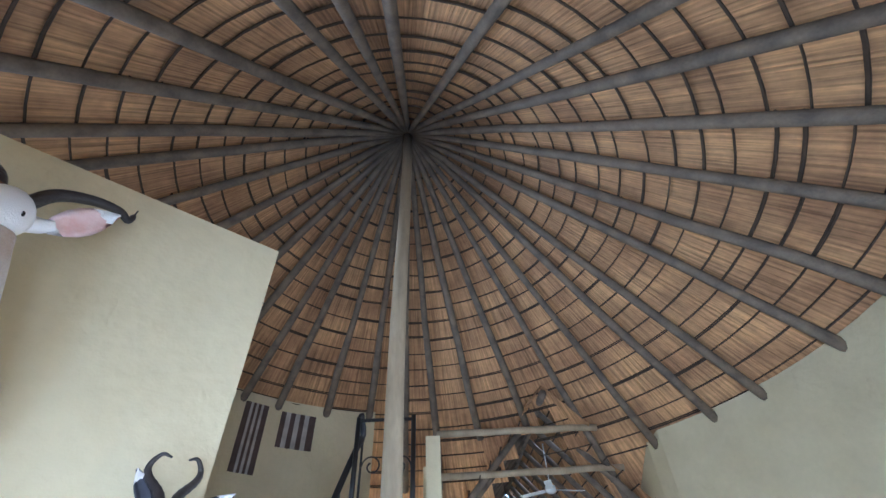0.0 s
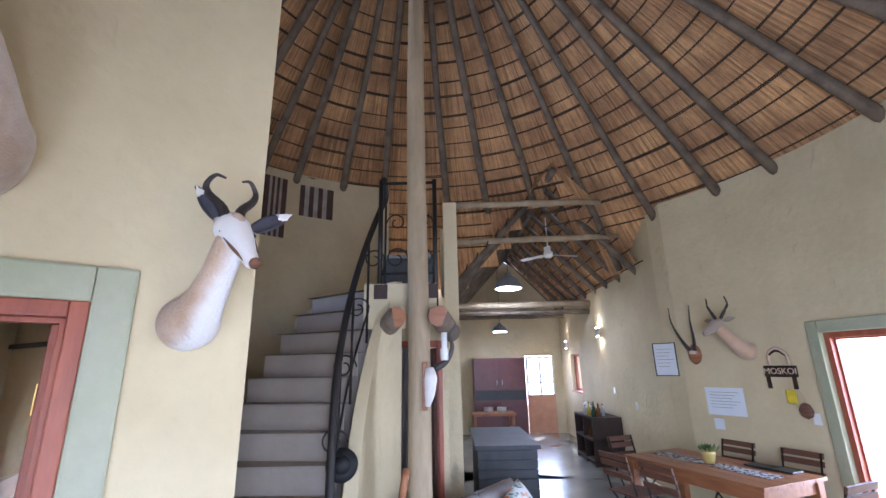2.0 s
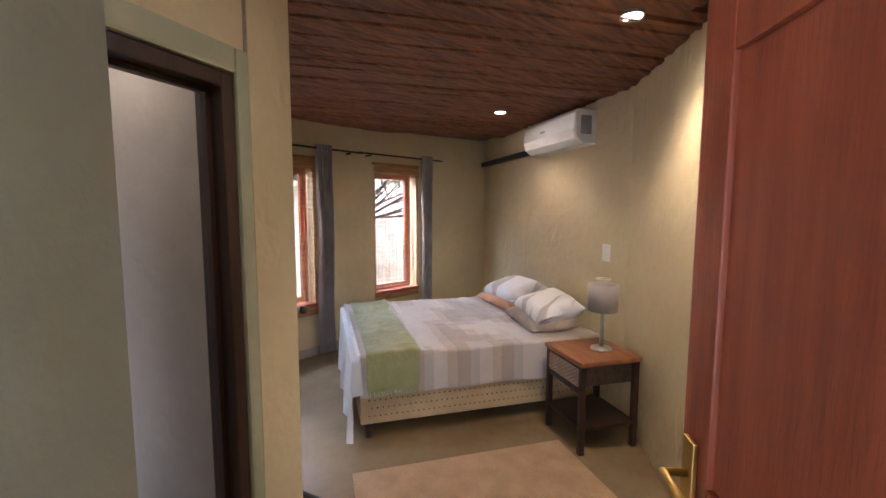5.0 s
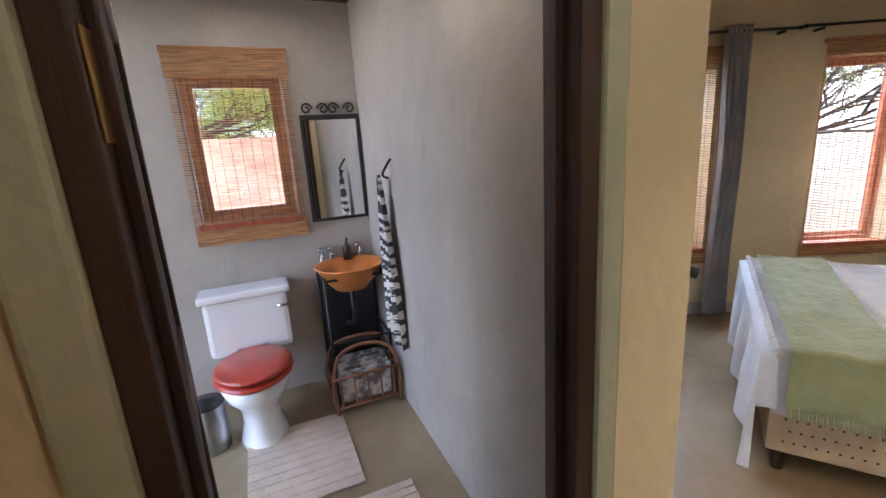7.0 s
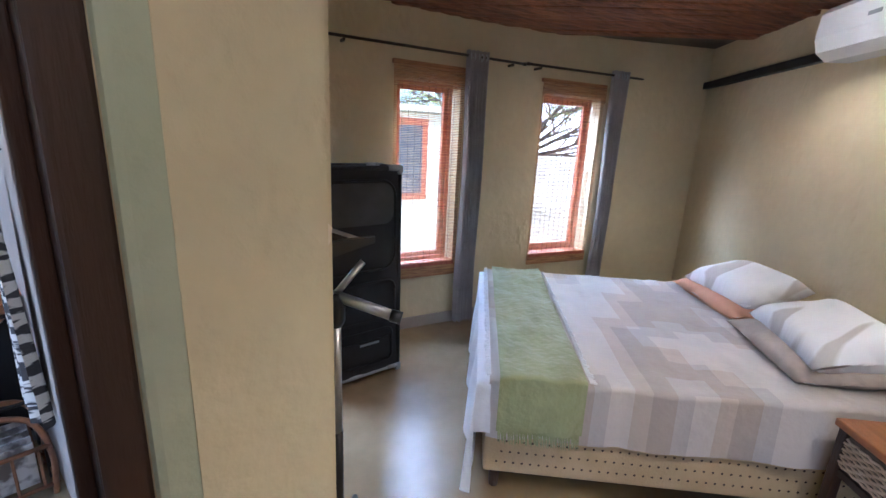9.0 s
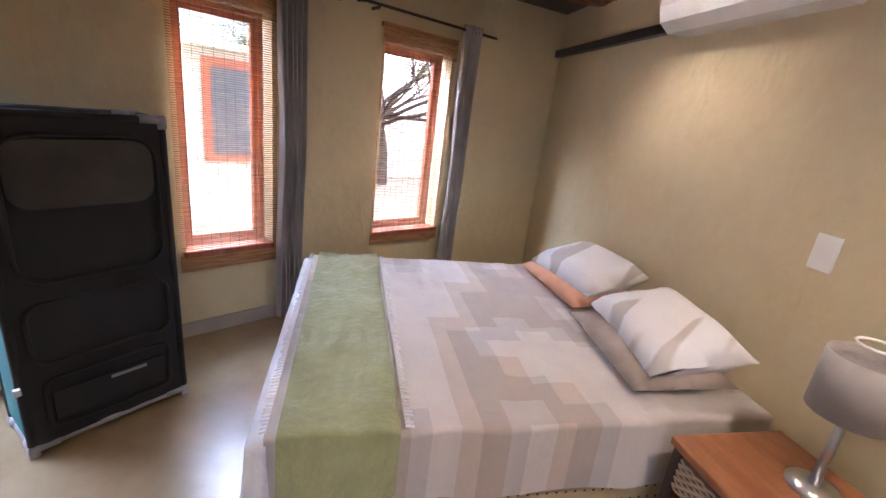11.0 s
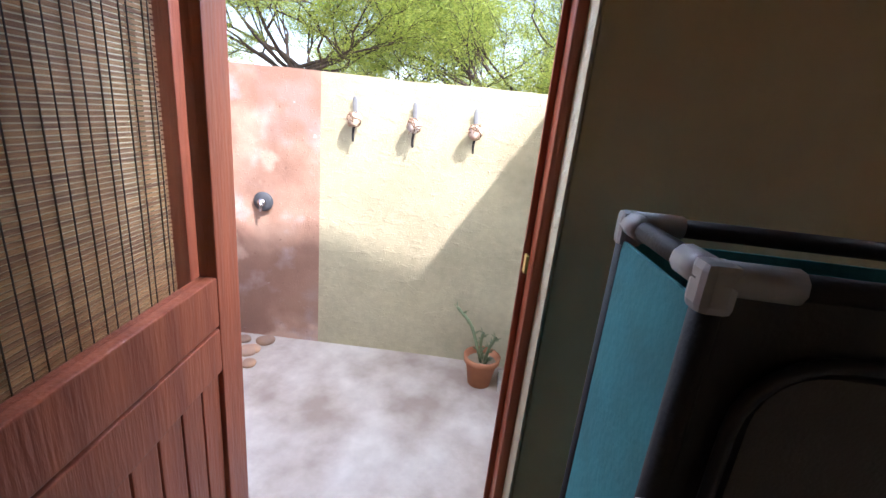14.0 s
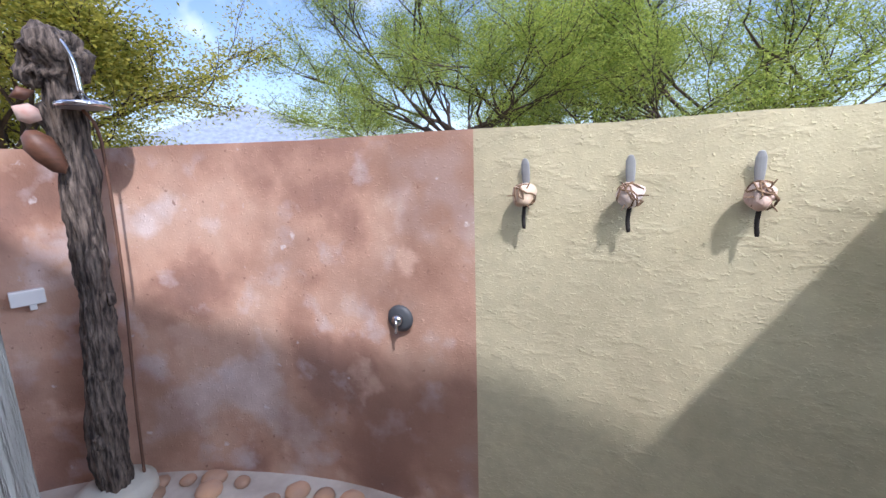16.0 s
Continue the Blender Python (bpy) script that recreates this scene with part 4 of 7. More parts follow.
part("lower_rail", tube(low, 0.010, 6), IRON, rail, smooth=True)
for k in range(1, 17, 3):
    h, l = hand[k], low[k]
    part("baluster", tube([(l[0], l[1], l[2] - 0.25), h], 0.012, 6), IRON, rail)
for k in (5, 8, 11, 14):
    h, l = Vector(hand[k]), Vector(low[k])
    c = (h + l) / 2
    part("scroll", tube(scroll((c.x, c.y, c.z), 0.10), 0.007, 6), IRON, rail, smooth=True)
lr = tagged(new("loft_railing"), "dark iron balustrade on the loft edge", "railing")
for p, q, r in (((-0.82, 4.03, 3.55), (-0.31, 4.03, 3.55), 0.016), ((-0.82, 4.03, 2.66), (-0.31, 4.03, 2.66), 0.012), ((-0.82, 4.03, 2.45), (-0.82, 4.03, 3.58), 0.022), ((-0.31, 4.03, 2.3), (-0.31, 4.03, 3.58), 0.022), ((-0.52, 4.03, 2.66), (-0.52, 4.03, 3.55), 0.010)):
    part("bar", tube([p, q], r, 8), IRON, lr, smooth=True)
for x, f in ((-0.67, 1), (-0.42, -1)):
    part("scroll", tube(scroll((x, 4.03, 2.80), 0.11, 1.2, f), 0.007, 6), IRON, lr, smooth=True)
    part("scroll", tube(scroll((x, 4.03, 3.15), 0.09, 1.2, -f), 0.007, 6), IRON, lr, smooth=True)
for x in (-0.80, -0.36):
    part("foot_plate", box(x - 0.06, x + 0.06, 3.962, 3.982, 2.42, 2.55, 0.003), DARKWOOD, lr)
# loft front and logs
wall("wall_loft_front", [(-0.95, 3.985), (-0.303, 3.985)], 2.16, 2.558, 0.012)
wall("wall_pier_end", [(-0.24, 5.0), (-0.08, 5.0)], 0, 3.72, 0.35)
for x, y, c in ((-0.62, 3.62, POLE), (-0.28, 3.62, POLE)):
    lg = tagged(link("support_log", tube([(x, y, 2.22), (x - 0.25 if x < -0.4 else x + 0.1, y + 0.9, 2.16)], [0.085, 0.095], 14), c, smooth=True), "round log end bracing the loft beside the post", "log")
    link("cut_end", lathe([(0.0001, -0.003), (0.082, -0.003), (0.082, 0.002), (0.0001, 0.002)], 14, m=look((x, y - 0.004, 2.22), (x, y + 1, 2.2))), TEAK, lg, "pale sawn end grain")

# ---- sofa ----
SO = pose(-0.87, 3.03, 0, 0, 0, math.degrees(math.atan2(0.78, 0.62)))
sofa = thing("sofa", "brown wicker two-seat sofa with grey cushions", "sofa", SO)


def woven(x0, x1, y0, y1, z0, z1, parent, name):
    """A rounded wicker panel with horizontal woven strands."""
    core = part(name, box(x0, x1, y0, y1, z0, z1, min(0.03, (x1 - x0) / 3, (y1 - y0) / 3)), WICKER, parent)
    bm = bmesh.new()
    z = z0 + 0.03
    while z < z1 - 0.01:
        pts = []
        for (xa, ya), (xb, yb) in zip(((x0, y0), (x1, y0), (x1, y1), (x0, y1)), ((x1, y0), (x1, y1), (x0, y1), (x0, y0))):
            n = max(2, int(math.dist((xa, ya), (xb, yb)) / 0.05))
            for k in range(n):
                u = k / n
                o = 0.007 * (1 if (k + int(z * 40)) % 2 else -1)
                nx, ny = (yb - ya), -(xb - xa)
                ln = math.hypot(nx, ny)
                pts.append((xa + (xb - xa) * u + nx / ln * o, ya + (yb - ya) * u + ny / ln * o, z))
        tube(pts + pts[:1], 0.011, 5, bm, cap=False)
        z += 0.026
    part("strands", bm, WICKER, core)["kind"] = "stuff"
    return core


LS = 2.0
woven(0, LS, 0, 0.11, 0.06, 0.76, sofa, "back")
woven(0, 0.13, -0.82, 0, 0.06, 0.58, sofa, "arm")
woven(LS - 0.13, LS, -0.82, 0, 0.06, 0.58, sofa, "arm")
woven(0.13, LS - 0.13, -0.80, 0, 0.06, 0.30, sofa, "seat_base")
for x in (0.06, LS - 0.06):
    for y in (-0.76, 0.05):
        part("leg", lathe([(0.025, 0), (0.03, 0.07)], 10, m=pose(x, y, 0)), DARKWOOD, sofa)
part("top_roll", tube([(-0.01, 0.055, 0.77), (LS + 0.01, 0.055, 0.77)], 0.045, 10), WICKER, sofa, smooth=True)
for k in range(2):
    x0 = 0.15 + k * 0.86
    part("seat_cushion", box(x0, x0 + 0.84, -0.80, -0.02, 0.30, 0.45, 0.045), CUSHION, sofa, "grey canvas seat cushion", True)
for k in range(3):
    tagged(link("back_cushion", pad(0.62, 0.46, 0.18, m=SO @ pose(0.45 + k * 0.56, -0.13, 0.64, 70, 0, 3 * k - 3), wob=0.01, seed=k), CUSHION, smooth=True), "plump grey canvas back cushion on the sofa", "cushion", "back cushions")


def flower_cloth():
    m = mat("flowered_print", (0.80, 0.80, 0.78), 0.9, (0.72, 0.74, 0.74), 5, bump=0.15, bscale=60)
    n, l = m.node_tree.nodes, m.node_tree.links
    b = n["Principled BSDF"]
    tc = n.new("ShaderNodeTexCoord")
    base = b.inputs["Base Color"].links[0].from_socket
    for col, sc, lo, hi, off in (((0.10, 0.26, 0.22), 17, 0.22, 0.34, 3.3), ((0.20, 0.36, 0.50), 19, 0.20, 0.32, 7.1), ((0.82, 0.34, 0.14), 10, 0.28, 0.42, 0), ((0.78, 0.16, 0.07), 10, 0.13, 0.24, 0), ((0.75, 0.50, 0.08), 10, 0.05, 0.10, 0)):
        vo, mp, rp, mx = n.new("ShaderNodeTexVoronoi"), n.new("ShaderNodeMapping"), n.new("ShaderNodeMapRange"), n.new("ShaderNodeMix")
        mp.inputs["Location"].default_value = (off, off, off)
        ns = n.new("ShaderNodeTexNoise")
        ns.inputs["Scale"].default_value = 26
        ad = n.new("ShaderNodeVectorMath")
        ad.operation = "MULTIPLY_ADD"
        ad.inputs[1].default_value = (0.05, 0.05, 0.05)
        l.new(tc.outputs["Object"], mp.inputs[0])
        l.new(tc.outputs["Object"], ns.inputs[0])
        l.new(ns.outputs["Color"], ad.inputs[0])
        l.new(mp.outputs[0], ad.inputs[2])
        l.new(ad.outputs[0], vo.inputs[0])
        vo.inputs["Scale"].default_value = sc
        rp.inputs[1].default_value, rp.inputs[2].default_value, rp.inputs[3].default_value, rp.inputs[4].default_value = lo, hi, 1, 0
        l.new(vo.outputs["Distance"], rp.inputs[0])
        mx.data_type = "RGBA"
        l.new(rp.outputs[0], mx.inputs[0])
        l.new(base, mx.inputs[6])
        mx.inputs[7].default_value = (*col, 1)
        base = mx.outputs[2]
    l.new(base, b.inputs["Base Color"])
    return m


FLOWER = flower_cloth()
for x, rz, rx in ((0.92, 8, 62), (1.50, -14, 60)):
    tagged(link("scatter_cushion", pad(0.50, 0.50, 0.17, m=SO @ pose(x, -0.36, 0.64, rx, rz, 6), wob=0.01, seed=x), FLOWER, smooth=True), "white scatter cushion printed with orange flowers", "cushion", "flowered cushions")

# ---- dining table and chairs ----
TD = math.degrees(math.atan2(-0.927, 0.375))
TM = pose(1.88, 5.9, 0, 0, 0, TD)
table = thing("dining_table", "long orange-brown wooden dining table", "table", TM)
for k in range(5):
    part("board", box(0, 1.65, 0.18 * k + 0.002, 0.18 * k + 0.178, 0.72, 0.755, 0.004), TEAK, table)
for x0, x1, y0, y1 in ((0.06, 1.59, 0.04, 0.065), (0.06, 1.59, 0.835, 0.86), (0.05, 0.075, 0.07, 0.83), (1.575, 1.6, 0.07, 0.83)):
    part("apron", box(x0, x1, y0, y1, 0.61, 0.72, 0.003), TEAK, table)
for x in (0.07, 1.58):
    for y in (0.07, 0.83):
        part("leg", box(x - 0.045, x + 0.045, y - 0.045, y + 0.045, 0, 0.72, 0.006), TEAK, table)
for k in range(2):
    tagged(link("table_runner", box(0.1 + 0.75 * k, 0.75 + 0.75 * k, 0.33, 0.55, 0.757, 0.761, 0.001, m=TM), mat("zigzag_cloth", (0.55, 0.52, 0.48), 0.9, (0.04, 0.04, 0.05), 30, bump=0.2, spread=(0.48, 0.52))), "black and white patterned runner on the table", "runner")
pl = thing("pot_plant", "small plant in a yellow pot on the table", "plant", TM @ pose(0.80, 0.45, 0.762))
part("pot", lathe([(0.05, 0), (0.07, 0.10), (0.075, 0.12), (0.06, 0.11)], 20), mat("yellow_glaze", (0.62, 0.48, 0.16), 0.3, bump=0), pl, smooth=True)
bm = bmesh.new()
for k in range(22):
    a, r = k * 2.4, 0.03 + 0.05 * rnd.random()
    p = Vector((r * math.cos(a), r * math.sin(a), 0.12))
    d = Vector((math.cos(a), math.sin(a), 1.2)).normalized() * 0.09
    s = Vector((-math.sin(a), math.cos(a), 0)) * 0.015
    bm.faces.new([bm.verts.new(v) for v in (p, p + d * 0.5 + s, p + d, p + d * 0.5 - s)])
part("leaves", bm, LEAF, pl)
for x in (1.05, 1.25):
    tagged(link("notebook", box(x, x + 0.26, 0.62, 0.80, 0.757, 0.775, 0.003, m=TM @ pose(0, 0, 0, 0, 0, 3)), BLACKPL), "dark closed notebook on the table", "book")


def folding_chair():
    c = thing("folding_chair", "wood-slat folding chair on black iron legs", "chair", pose(0, 0, 0), "chairs round the table")
    for s in (-0.20, 0.20):
        part("leg", tube([(s, 0.20, 0), (s * 0.95, -0.14, 0.45), (s * 0.95, -0.24, 0.86)], 0.011, 8), IRON, c, smooth=True)
        part("leg", tube([(s * 0.85, -0.24, 0), (s * 0.85, 0.0, 0.25), (s * 0.85, 0.18, 0.45)], 0.011, 8), IRON, c, smooth=True)
    part("stretcher", tube([(-0.17, -0.20, 0.05), (0.17, -0.20, 0.05)], 0.008, 6), IRON, c)
    part("stretcher", tube([(-0.2, 0.16, 0.06), (0.2, 0.16, 0.06)], 0.008, 6), IRON, c)
    for k in range(6):
        y = -0.17 + k * 0.065
        part("seat_slat", box(-0.21, 0.21, y, y + 0.055, 0.445, 0.463, 0.003), DARKTEAK, c)
    for z in (0.64, 0.75, 0.83):
        part("back_slat", box(-0.21, 0.21, -0.015, 0.005, -0.025, 0.035, 0.003, m=pose(0, -0.19 - (z - 0.6) * 0.22, z, 13, 0, 0)), DARKTEAK, c)
    return c


DARKTEAK = mat("brown_slats", (0.16, 0.07, 0.04), 0.5, (0.10, 0.045, 0.025), 6, bump=0.1, stretch=(1, 6, 6), fine=0.2)
first = folding_chair()
places = [(0.35, -0.22, 0), (0.95, -0.24, 0), (0.45, 1.16, 180), (1.15, 1.18, 180), (-0.28, 0.45, -90), (1.92, 0.40, 90)]
first.matrix_world = TM @ pose(places[0][0], places[0][1], 0, 0, 0, places[0][2])
for x, y, a in places[1:]:
    copy_thing(first, TM @ pose(x, y, 0, 0, 0, a))

# ---- bedroom things ----
BX, BY = Vector((-0.893, 0.45, 0)), Vector((0.45, 0.893, 0))
MB = pose(-4.236, 2.79, 0, 0, 0, math.degrees(math.atan2(BY.y, BY.x)) - 90)
# local x runs to the door side, so the bed lies at x from -1.6 to 0


def cover_cloth():
    m = mat("patchwork_linen", (0.74, 0.70, 0.66), 0.85, (0.68, 0.65, 0.63), 6, bump=0.25, bscale=25, sheen=0.2)
    n, l = m.node_tree.nodes, m.node_tree.links
    b = n["Principled BSDF"]
    base = b.inputs["Base Color"].links[0].from_socket
    tc = n.new("ShaderNodeTexCoord")
    for off, cols in (((0, 0, 0), ((0.74, 0.71, 0.68), (0.44, 0.42, 0.43))), ((0.13, 0.07, 0), ((0.76, 0.74, 0.74), (0.56, 0.44, 0.33)))):
        br, mp, mx, mxv = n.new("ShaderNodeTexBrick"), n.new("ShaderNodeMapping"), n.new("ShaderNodeMix"), n.new("ShaderNodeValToRGB")
        mp.inputs["Location"].default_value = off
        br.offset, br.squash = 0.35, 1.0
        br.inputs["Scale"].default_value = 1.0
        br.inputs["Brick Width"].default_value, br.inputs["Row Height"].default_value, br.inputs["Mortar Size"].default_value = 0.27, 0.17, 0.0
        br.inputs["Color1"].default_value, br.inputs["Color2"].default_value = (0, 0, 0, 1), (1, 1, 1, 1)
        l.new(tc.outputs["Object"], mp.inputs[0])
        l.new(mp.outputs[0], br.inputs[0])
        e = mxv.color_ramp.elements
        e[0].position, e[1].position = 0.62, 0.68
        e[0].color, e[1].color = (*cols[0], 1), (*cols[1], 1)
        mxv.color_ramp.interpolation = "CONSTANT"
        l.new(br.outputs["Color"], mxv.inputs[0])
        mx.data_type, mx.blend_type = "RGBA", "MULTIPLY"
        mx.inputs[0].default_value = 0.55
        l.new(base, mx.inputs[6])
        l.new(mxv.outputs[0], mx.inputs[7])
        base = mx.outputs[2]
    l.new(base, b.inputs["Base Color"])
    return m


COVER = cover_cloth()
bed = thing("bed", "double bed on a beige studded base", "bed", MB)
part("base", box(-1.58, 0, 0.0, 1.93, 0.12, 0.40, 0.015), mat("beige_base_cloth", (0.50, 0.38, 0.22), 0.8, (0.44, 0.33, 0.18), 8, bump=0.2, bscale=80), bed, "beige padded bed base")
bm = bmesh.new()
for k in range(48):
    for j in range(3):
        lathe([(0.0, -0.003), (0.006, 0.0)], 6, bm, pose(0.003, 0.06 + k * 0.038 + (j % 2) * 0.019, 0.18 + j * 0.055, 0, 90, 0))
part("studs", bm, DARKWOOD, bed)["kind"] = "stuff"
for x in (-1.52, -0.06):
    for y in (0.06, 1.86):
        part("leg", lathe([(0.022, 0), (0.03, 0.16)], 12, m=pose(x, y, 0)), DARKWOOD, bed)
part("mattress", box(-1.56, -0.01, 0.01, 1.92, 0.40, 0.575, 0.04), WHITECLOTH, bed, "white mattress", True)


def drape(w, l, top, x_hang, foot_hang, seed, amp=0.012, nx=56, ny=64, x0=-1.60, y0=-0.02, lift=0.0, crease=0.0):
    """A cloth over the bed that hangs by x_hang on the door side and by foot_hang at the foot."""
    bm = bmesh.new()
    g = []
    for i in range(nx + 1):
        row = []
        u = (w + x_hang) * i / nx
        for j in range(ny + 1):
            v = -foot_hang + (l + foot_hang) * j / ny
            x, y, z = x0 + min(u, w), y0 + max(v, 0), top + lift
            z += amp * noise.noise(Vector((u * 3 + seed, v * 3, 0))) + amp * 0.5 * noise.noise(Vector((u * 9, v * 9 + seed, 1)))
            if crease:
                z += crease * noise.noise(Vector((u * 2.6 + v * 3, v * 10 - u, seed))) + 0.45 * crease * noise.noise(Vector((u * 6 + v * 5, v * 22, seed)))
            if u > w:
                h = u - w
                z -= h
                x += 0.012 + 0.02 * noise.noise(Vector((seed, v * 6, 2))) + 0.05 * h * (1 + 0.5 * math.sin(v * 11))
            if v < 0:
                h = -v
                z -= h * 0.97
                y -= 0.012 + (0.035 + 0.05 * h) * (0.6 + 0.5 * math.sin(u * 14 + seed) * min(1, h * 4))
            row.append(bm.verts.new((x, y, max(z, 0.02))))
        g.append(row)
    for i in range(nx):
        for j in range(ny):
            bm.faces.new((g[i][j], g[i + 1][j], g[i + 1][j + 1], g[i][j + 1]))
    return bm


sheet = link("sheet", drape(1.60, 0.30, 0.580, 0.24, 0.52, 3, x0=-1.60), WHITECLOTH, smooth=True)
sheet.matrix_world = MB
tagged(sheet, "white cotton sheet hanging over the foot of the bed", "sheet")
cov = link("coverlet", drape(1.60, 1.86, 0.604, 0.28, 0.0, 1, y0=0.0, nx=110, ny=120, amp=0.009, crease=0.007), COVER, smooth=True)
cov.matrix_world = MB
tagged(cov, "grey and beige patchwork coverlet on the bed", "coverlet")
thr = thing("throw", "sage green fringed throw across the bed's foot", "throw", MB)
part("cloth", drape(1.61, 0.36, 0.638, 0.25, 0.0, 8, amp=0.012, x0=-1.57, y0=0.04, nx=150, ny=48, crease=0.016), THROW, thr, smooth=True)
for y in (0.005, 0.42):
    bm = bmesh.new()
    for k in range(90):
        x = -1.58 + 1.60 * k / 90
        s = 1 if y > 0.2 else -1
        tube([(x, y, 0.618 + 0.01 * noise.noise(Vector((x * 3, y, 0)))), (x + 0.006 * rnd.random(), y + s * (0.018 + 0.012 * rnd.random()), 0.612)], 0.005, 4, bm)
    part("trim", bm, WHITECLOTH, thr, "white tufted edge")["kind"] = "stuff"
bm = bmesh.new()
for k in range(70):
    y = 0.05 + 0.34 * k / 70
    tube([(0.058, y, 0.40), (0.066 + 0.01 * rnd.random(), y + 0.01 * rnd.random(), 0.325 + 0.02 * rnd.random())], [0.005, 0.002], 4, bm)
part("fringe", bm, THROW, thr, "long green fringe")["kind"] = "stuff"
for x, y, rz, c, lab in ((-1.18, 1.62, 4, PEACH, "flat peach pillow under a striped one"), (-0.42, 1.56, -6, TAUPE, "flat taupe pillow under a striped one")):
    tagged(link("pillow", pad(0.68, 0.44, 0.12, m=MB @ pose(x, y, 0.655, 4, 0, rz), wob=0.012, seed=x), c, smooth=True), lab, "pillow", "pillows")
STRIPE = mat("striped_linen", (0.74, 0.74, 0.76), 0.85, (0.50, 0.47, 0.45), 3.2, detail=1, bump=0.2, bscale=22, spread=(0.44, 0.47), stretch=(2.2, 0.3, 0.3))
for x, y, rz in ((-1.16, 1.66, 8), (-0.40, 1.62, -10)):
    tagged(link("pillow", pad(0.60 if x < -1 else 0.66, 0.42, 0.19, m=MB @ pose(x, y, 0.755, 14, 0, rz), wob=0.015, seed=x + 3), STRIPE, smooth=True), "plump white pillow with grey stripes", "pillow", "pillows")
tagged(link("rug", box(0.35, 1.10, -0.08, 1.30, 0.004, 0.016, 0.004, m=MB), RUG), "tan flat-woven rug beside the bed", "rug")

bm = bmesh.new()
rim_ = []
for k in range(22):
    a = 2 * math.pi * k / 22
    r = 0.030 * (1 + 0.35 * noise.noise(Vector((2 * math.cos(a), 2 * math.sin(a), 3))))
    rim_.append((1.775 + 1.15 * r * math.cos(a), 1.425 + 1.2 * r * math.sin(a)))
MP = along(TA[:2], TB[:2])
fv, bv = [bm.verts.new(MP @ Vector((x, -0.0035, z))) for x, z in rim_], [bm.verts.new(MP @ Vector((x, 0.0, z))) for x, z in rim_]
bm.faces.new(fv)
for k in range(22):
    bm.faces.new((fv[k], bv[k], bv[(k + 1) % 22], fv[(k + 1) % 22]))
tagged(link("plaster_patch", bm, mat("pale_filler", (0.74, 0.66, 0.50), 0.8, (0.66, 0.57, 0.40), 30, bump=0.4)), "pale rough filler patch on the wall's corner", "patch", kind="structure")

# bedside stand with lamp
NM = MB @ pose(0.10, 1.32, 0)
ns = thing("bedside_table", "dark wood bedside table with woven drawer", "table", NM)
part("top", box(0, 0.46, 0, 0.46, 0.59, 0.62, 0.006), TEAK, ns)
for x in (0.03, 0.43):
    for y in (0.03, 0.43):
        part("leg", box(x - 0.018, x + 0.018, y - 0.018, y + 0.018, 0, 0.59, 0.003), DARKWOOD, ns)
dr = part("drawer", box(0.05, 0.41, 0.02, 0.42, 0.44, 0.575, 0.006), WICKER, ns, "woven drawer")
bm = bmesh.new()
for k in range(9):
    tube([(0.05 + 0.36 * j / 16, 0.014 + 0.004 * (-1) ** (j + k), 0.452 + k * 0.0135) for j in range(17)], 0.005, 5, bm)
    tube([(0.044 + 0.004 * (-1) ** (j + k), 0.02 + 0.40 * j / 16, 0.452 + k * 0.0135) for j in range(17)], 0.005, 5, bm)
part("strands", bm, BONE, dr)["kind"] = "stuff"
part("shelf", box(0.02, 0.44, 0.02, 0.44, 0.16, 0.18, 0.003), DARKWOOD, ns)
part("stretcher", box(0.03, 0.43, 0.02, 0.04, 0.40, 0.43, 0.003), DARKWOOD, ns)
part("stretcher", box(0.02, 0.04, 0.03, 0.43, 0.40, 0.43, 0.003), DARKWOOD, ns)
tl = thing("table_lamp", "grey drum table lamp with glass stem", "lamp", NM @ pose(0.24, 0.30, 0.62))
part("foot", lathe([(0.07, 0), (0.07, 0.012), (0.02, 0.02)], 20), STEEL, tl, smooth=True)
part("stem", lathe([(0.015, 0.02), (0.012, 0.30)], 12), STEEL, tl, smooth=True)
part("shade", lathe([(0.10, 0.27), (0.10, 0.45), (0.098, 0.45), (0.098, 0.27)], 28), GREYCLOTH, tl, "grey cloth drum shade", True)
part("shade_ring", tube([(0.05 * math.cos(k / 12 * 6.283), 0.05 * math.sin(k / 12 * 6.283), 0.49) for k in range(13)], 0.004, 6), WHITE, tl)

# air conditioner on the head wall
HW = along((-3.24, 4.52), BC)
ac = thing("air_conditioner", "white split air conditioner high on the wall", "air conditioner", HW @ pose(0.44, 0, 2.12))
bm = bmesh.new()
prof = [(0.0, 0.0), (0.13, 0.0), (0.19, 0.045), (0.215, 0.12), (0.205, 0.25), (0.17, 0.285), (0.0, 0.285)]
ends = []
for x in (0.0, 0.015, 0.905, 0.92):
    k = 0.94 if x in (0.0, 0.92) else 1.0
    ends.append([bm.verts.new((x, y * k, 0.1425 + (z - 0.1425) * k)) for y, z in prof])
for r0, r1 in zip(ends, ends[1:]):
    for k in range(len(prof)):
        bm.faces.new((r0[k], r0[(k + 1) % len(prof)], r1[(k + 1) % len(prof)], r1[k]))
bm.faces.new(ends[0])
bm.faces.new(ends[-1][::-1])
part("body", bm, WHITE, ac)
part("vent_flap", box(0.06, 0.86, 0.120, 0.178, -0.004, 0.004, 0.002, m=pose(0, 0.0, 0.012, 24, 0, 0)), GREYMETAL, ac, "grey air flap")
part("end_grille", box(-0.006, 0.004, 0.05, 0.15, 0.08, 0.23, 0.003), GREYMETAL, ac, "dark end grille")
part("badge", box(0.48, 0.56, 0.2135, 0.2165, 0.16, 0.18, 0.001), GREYMETAL, ac)
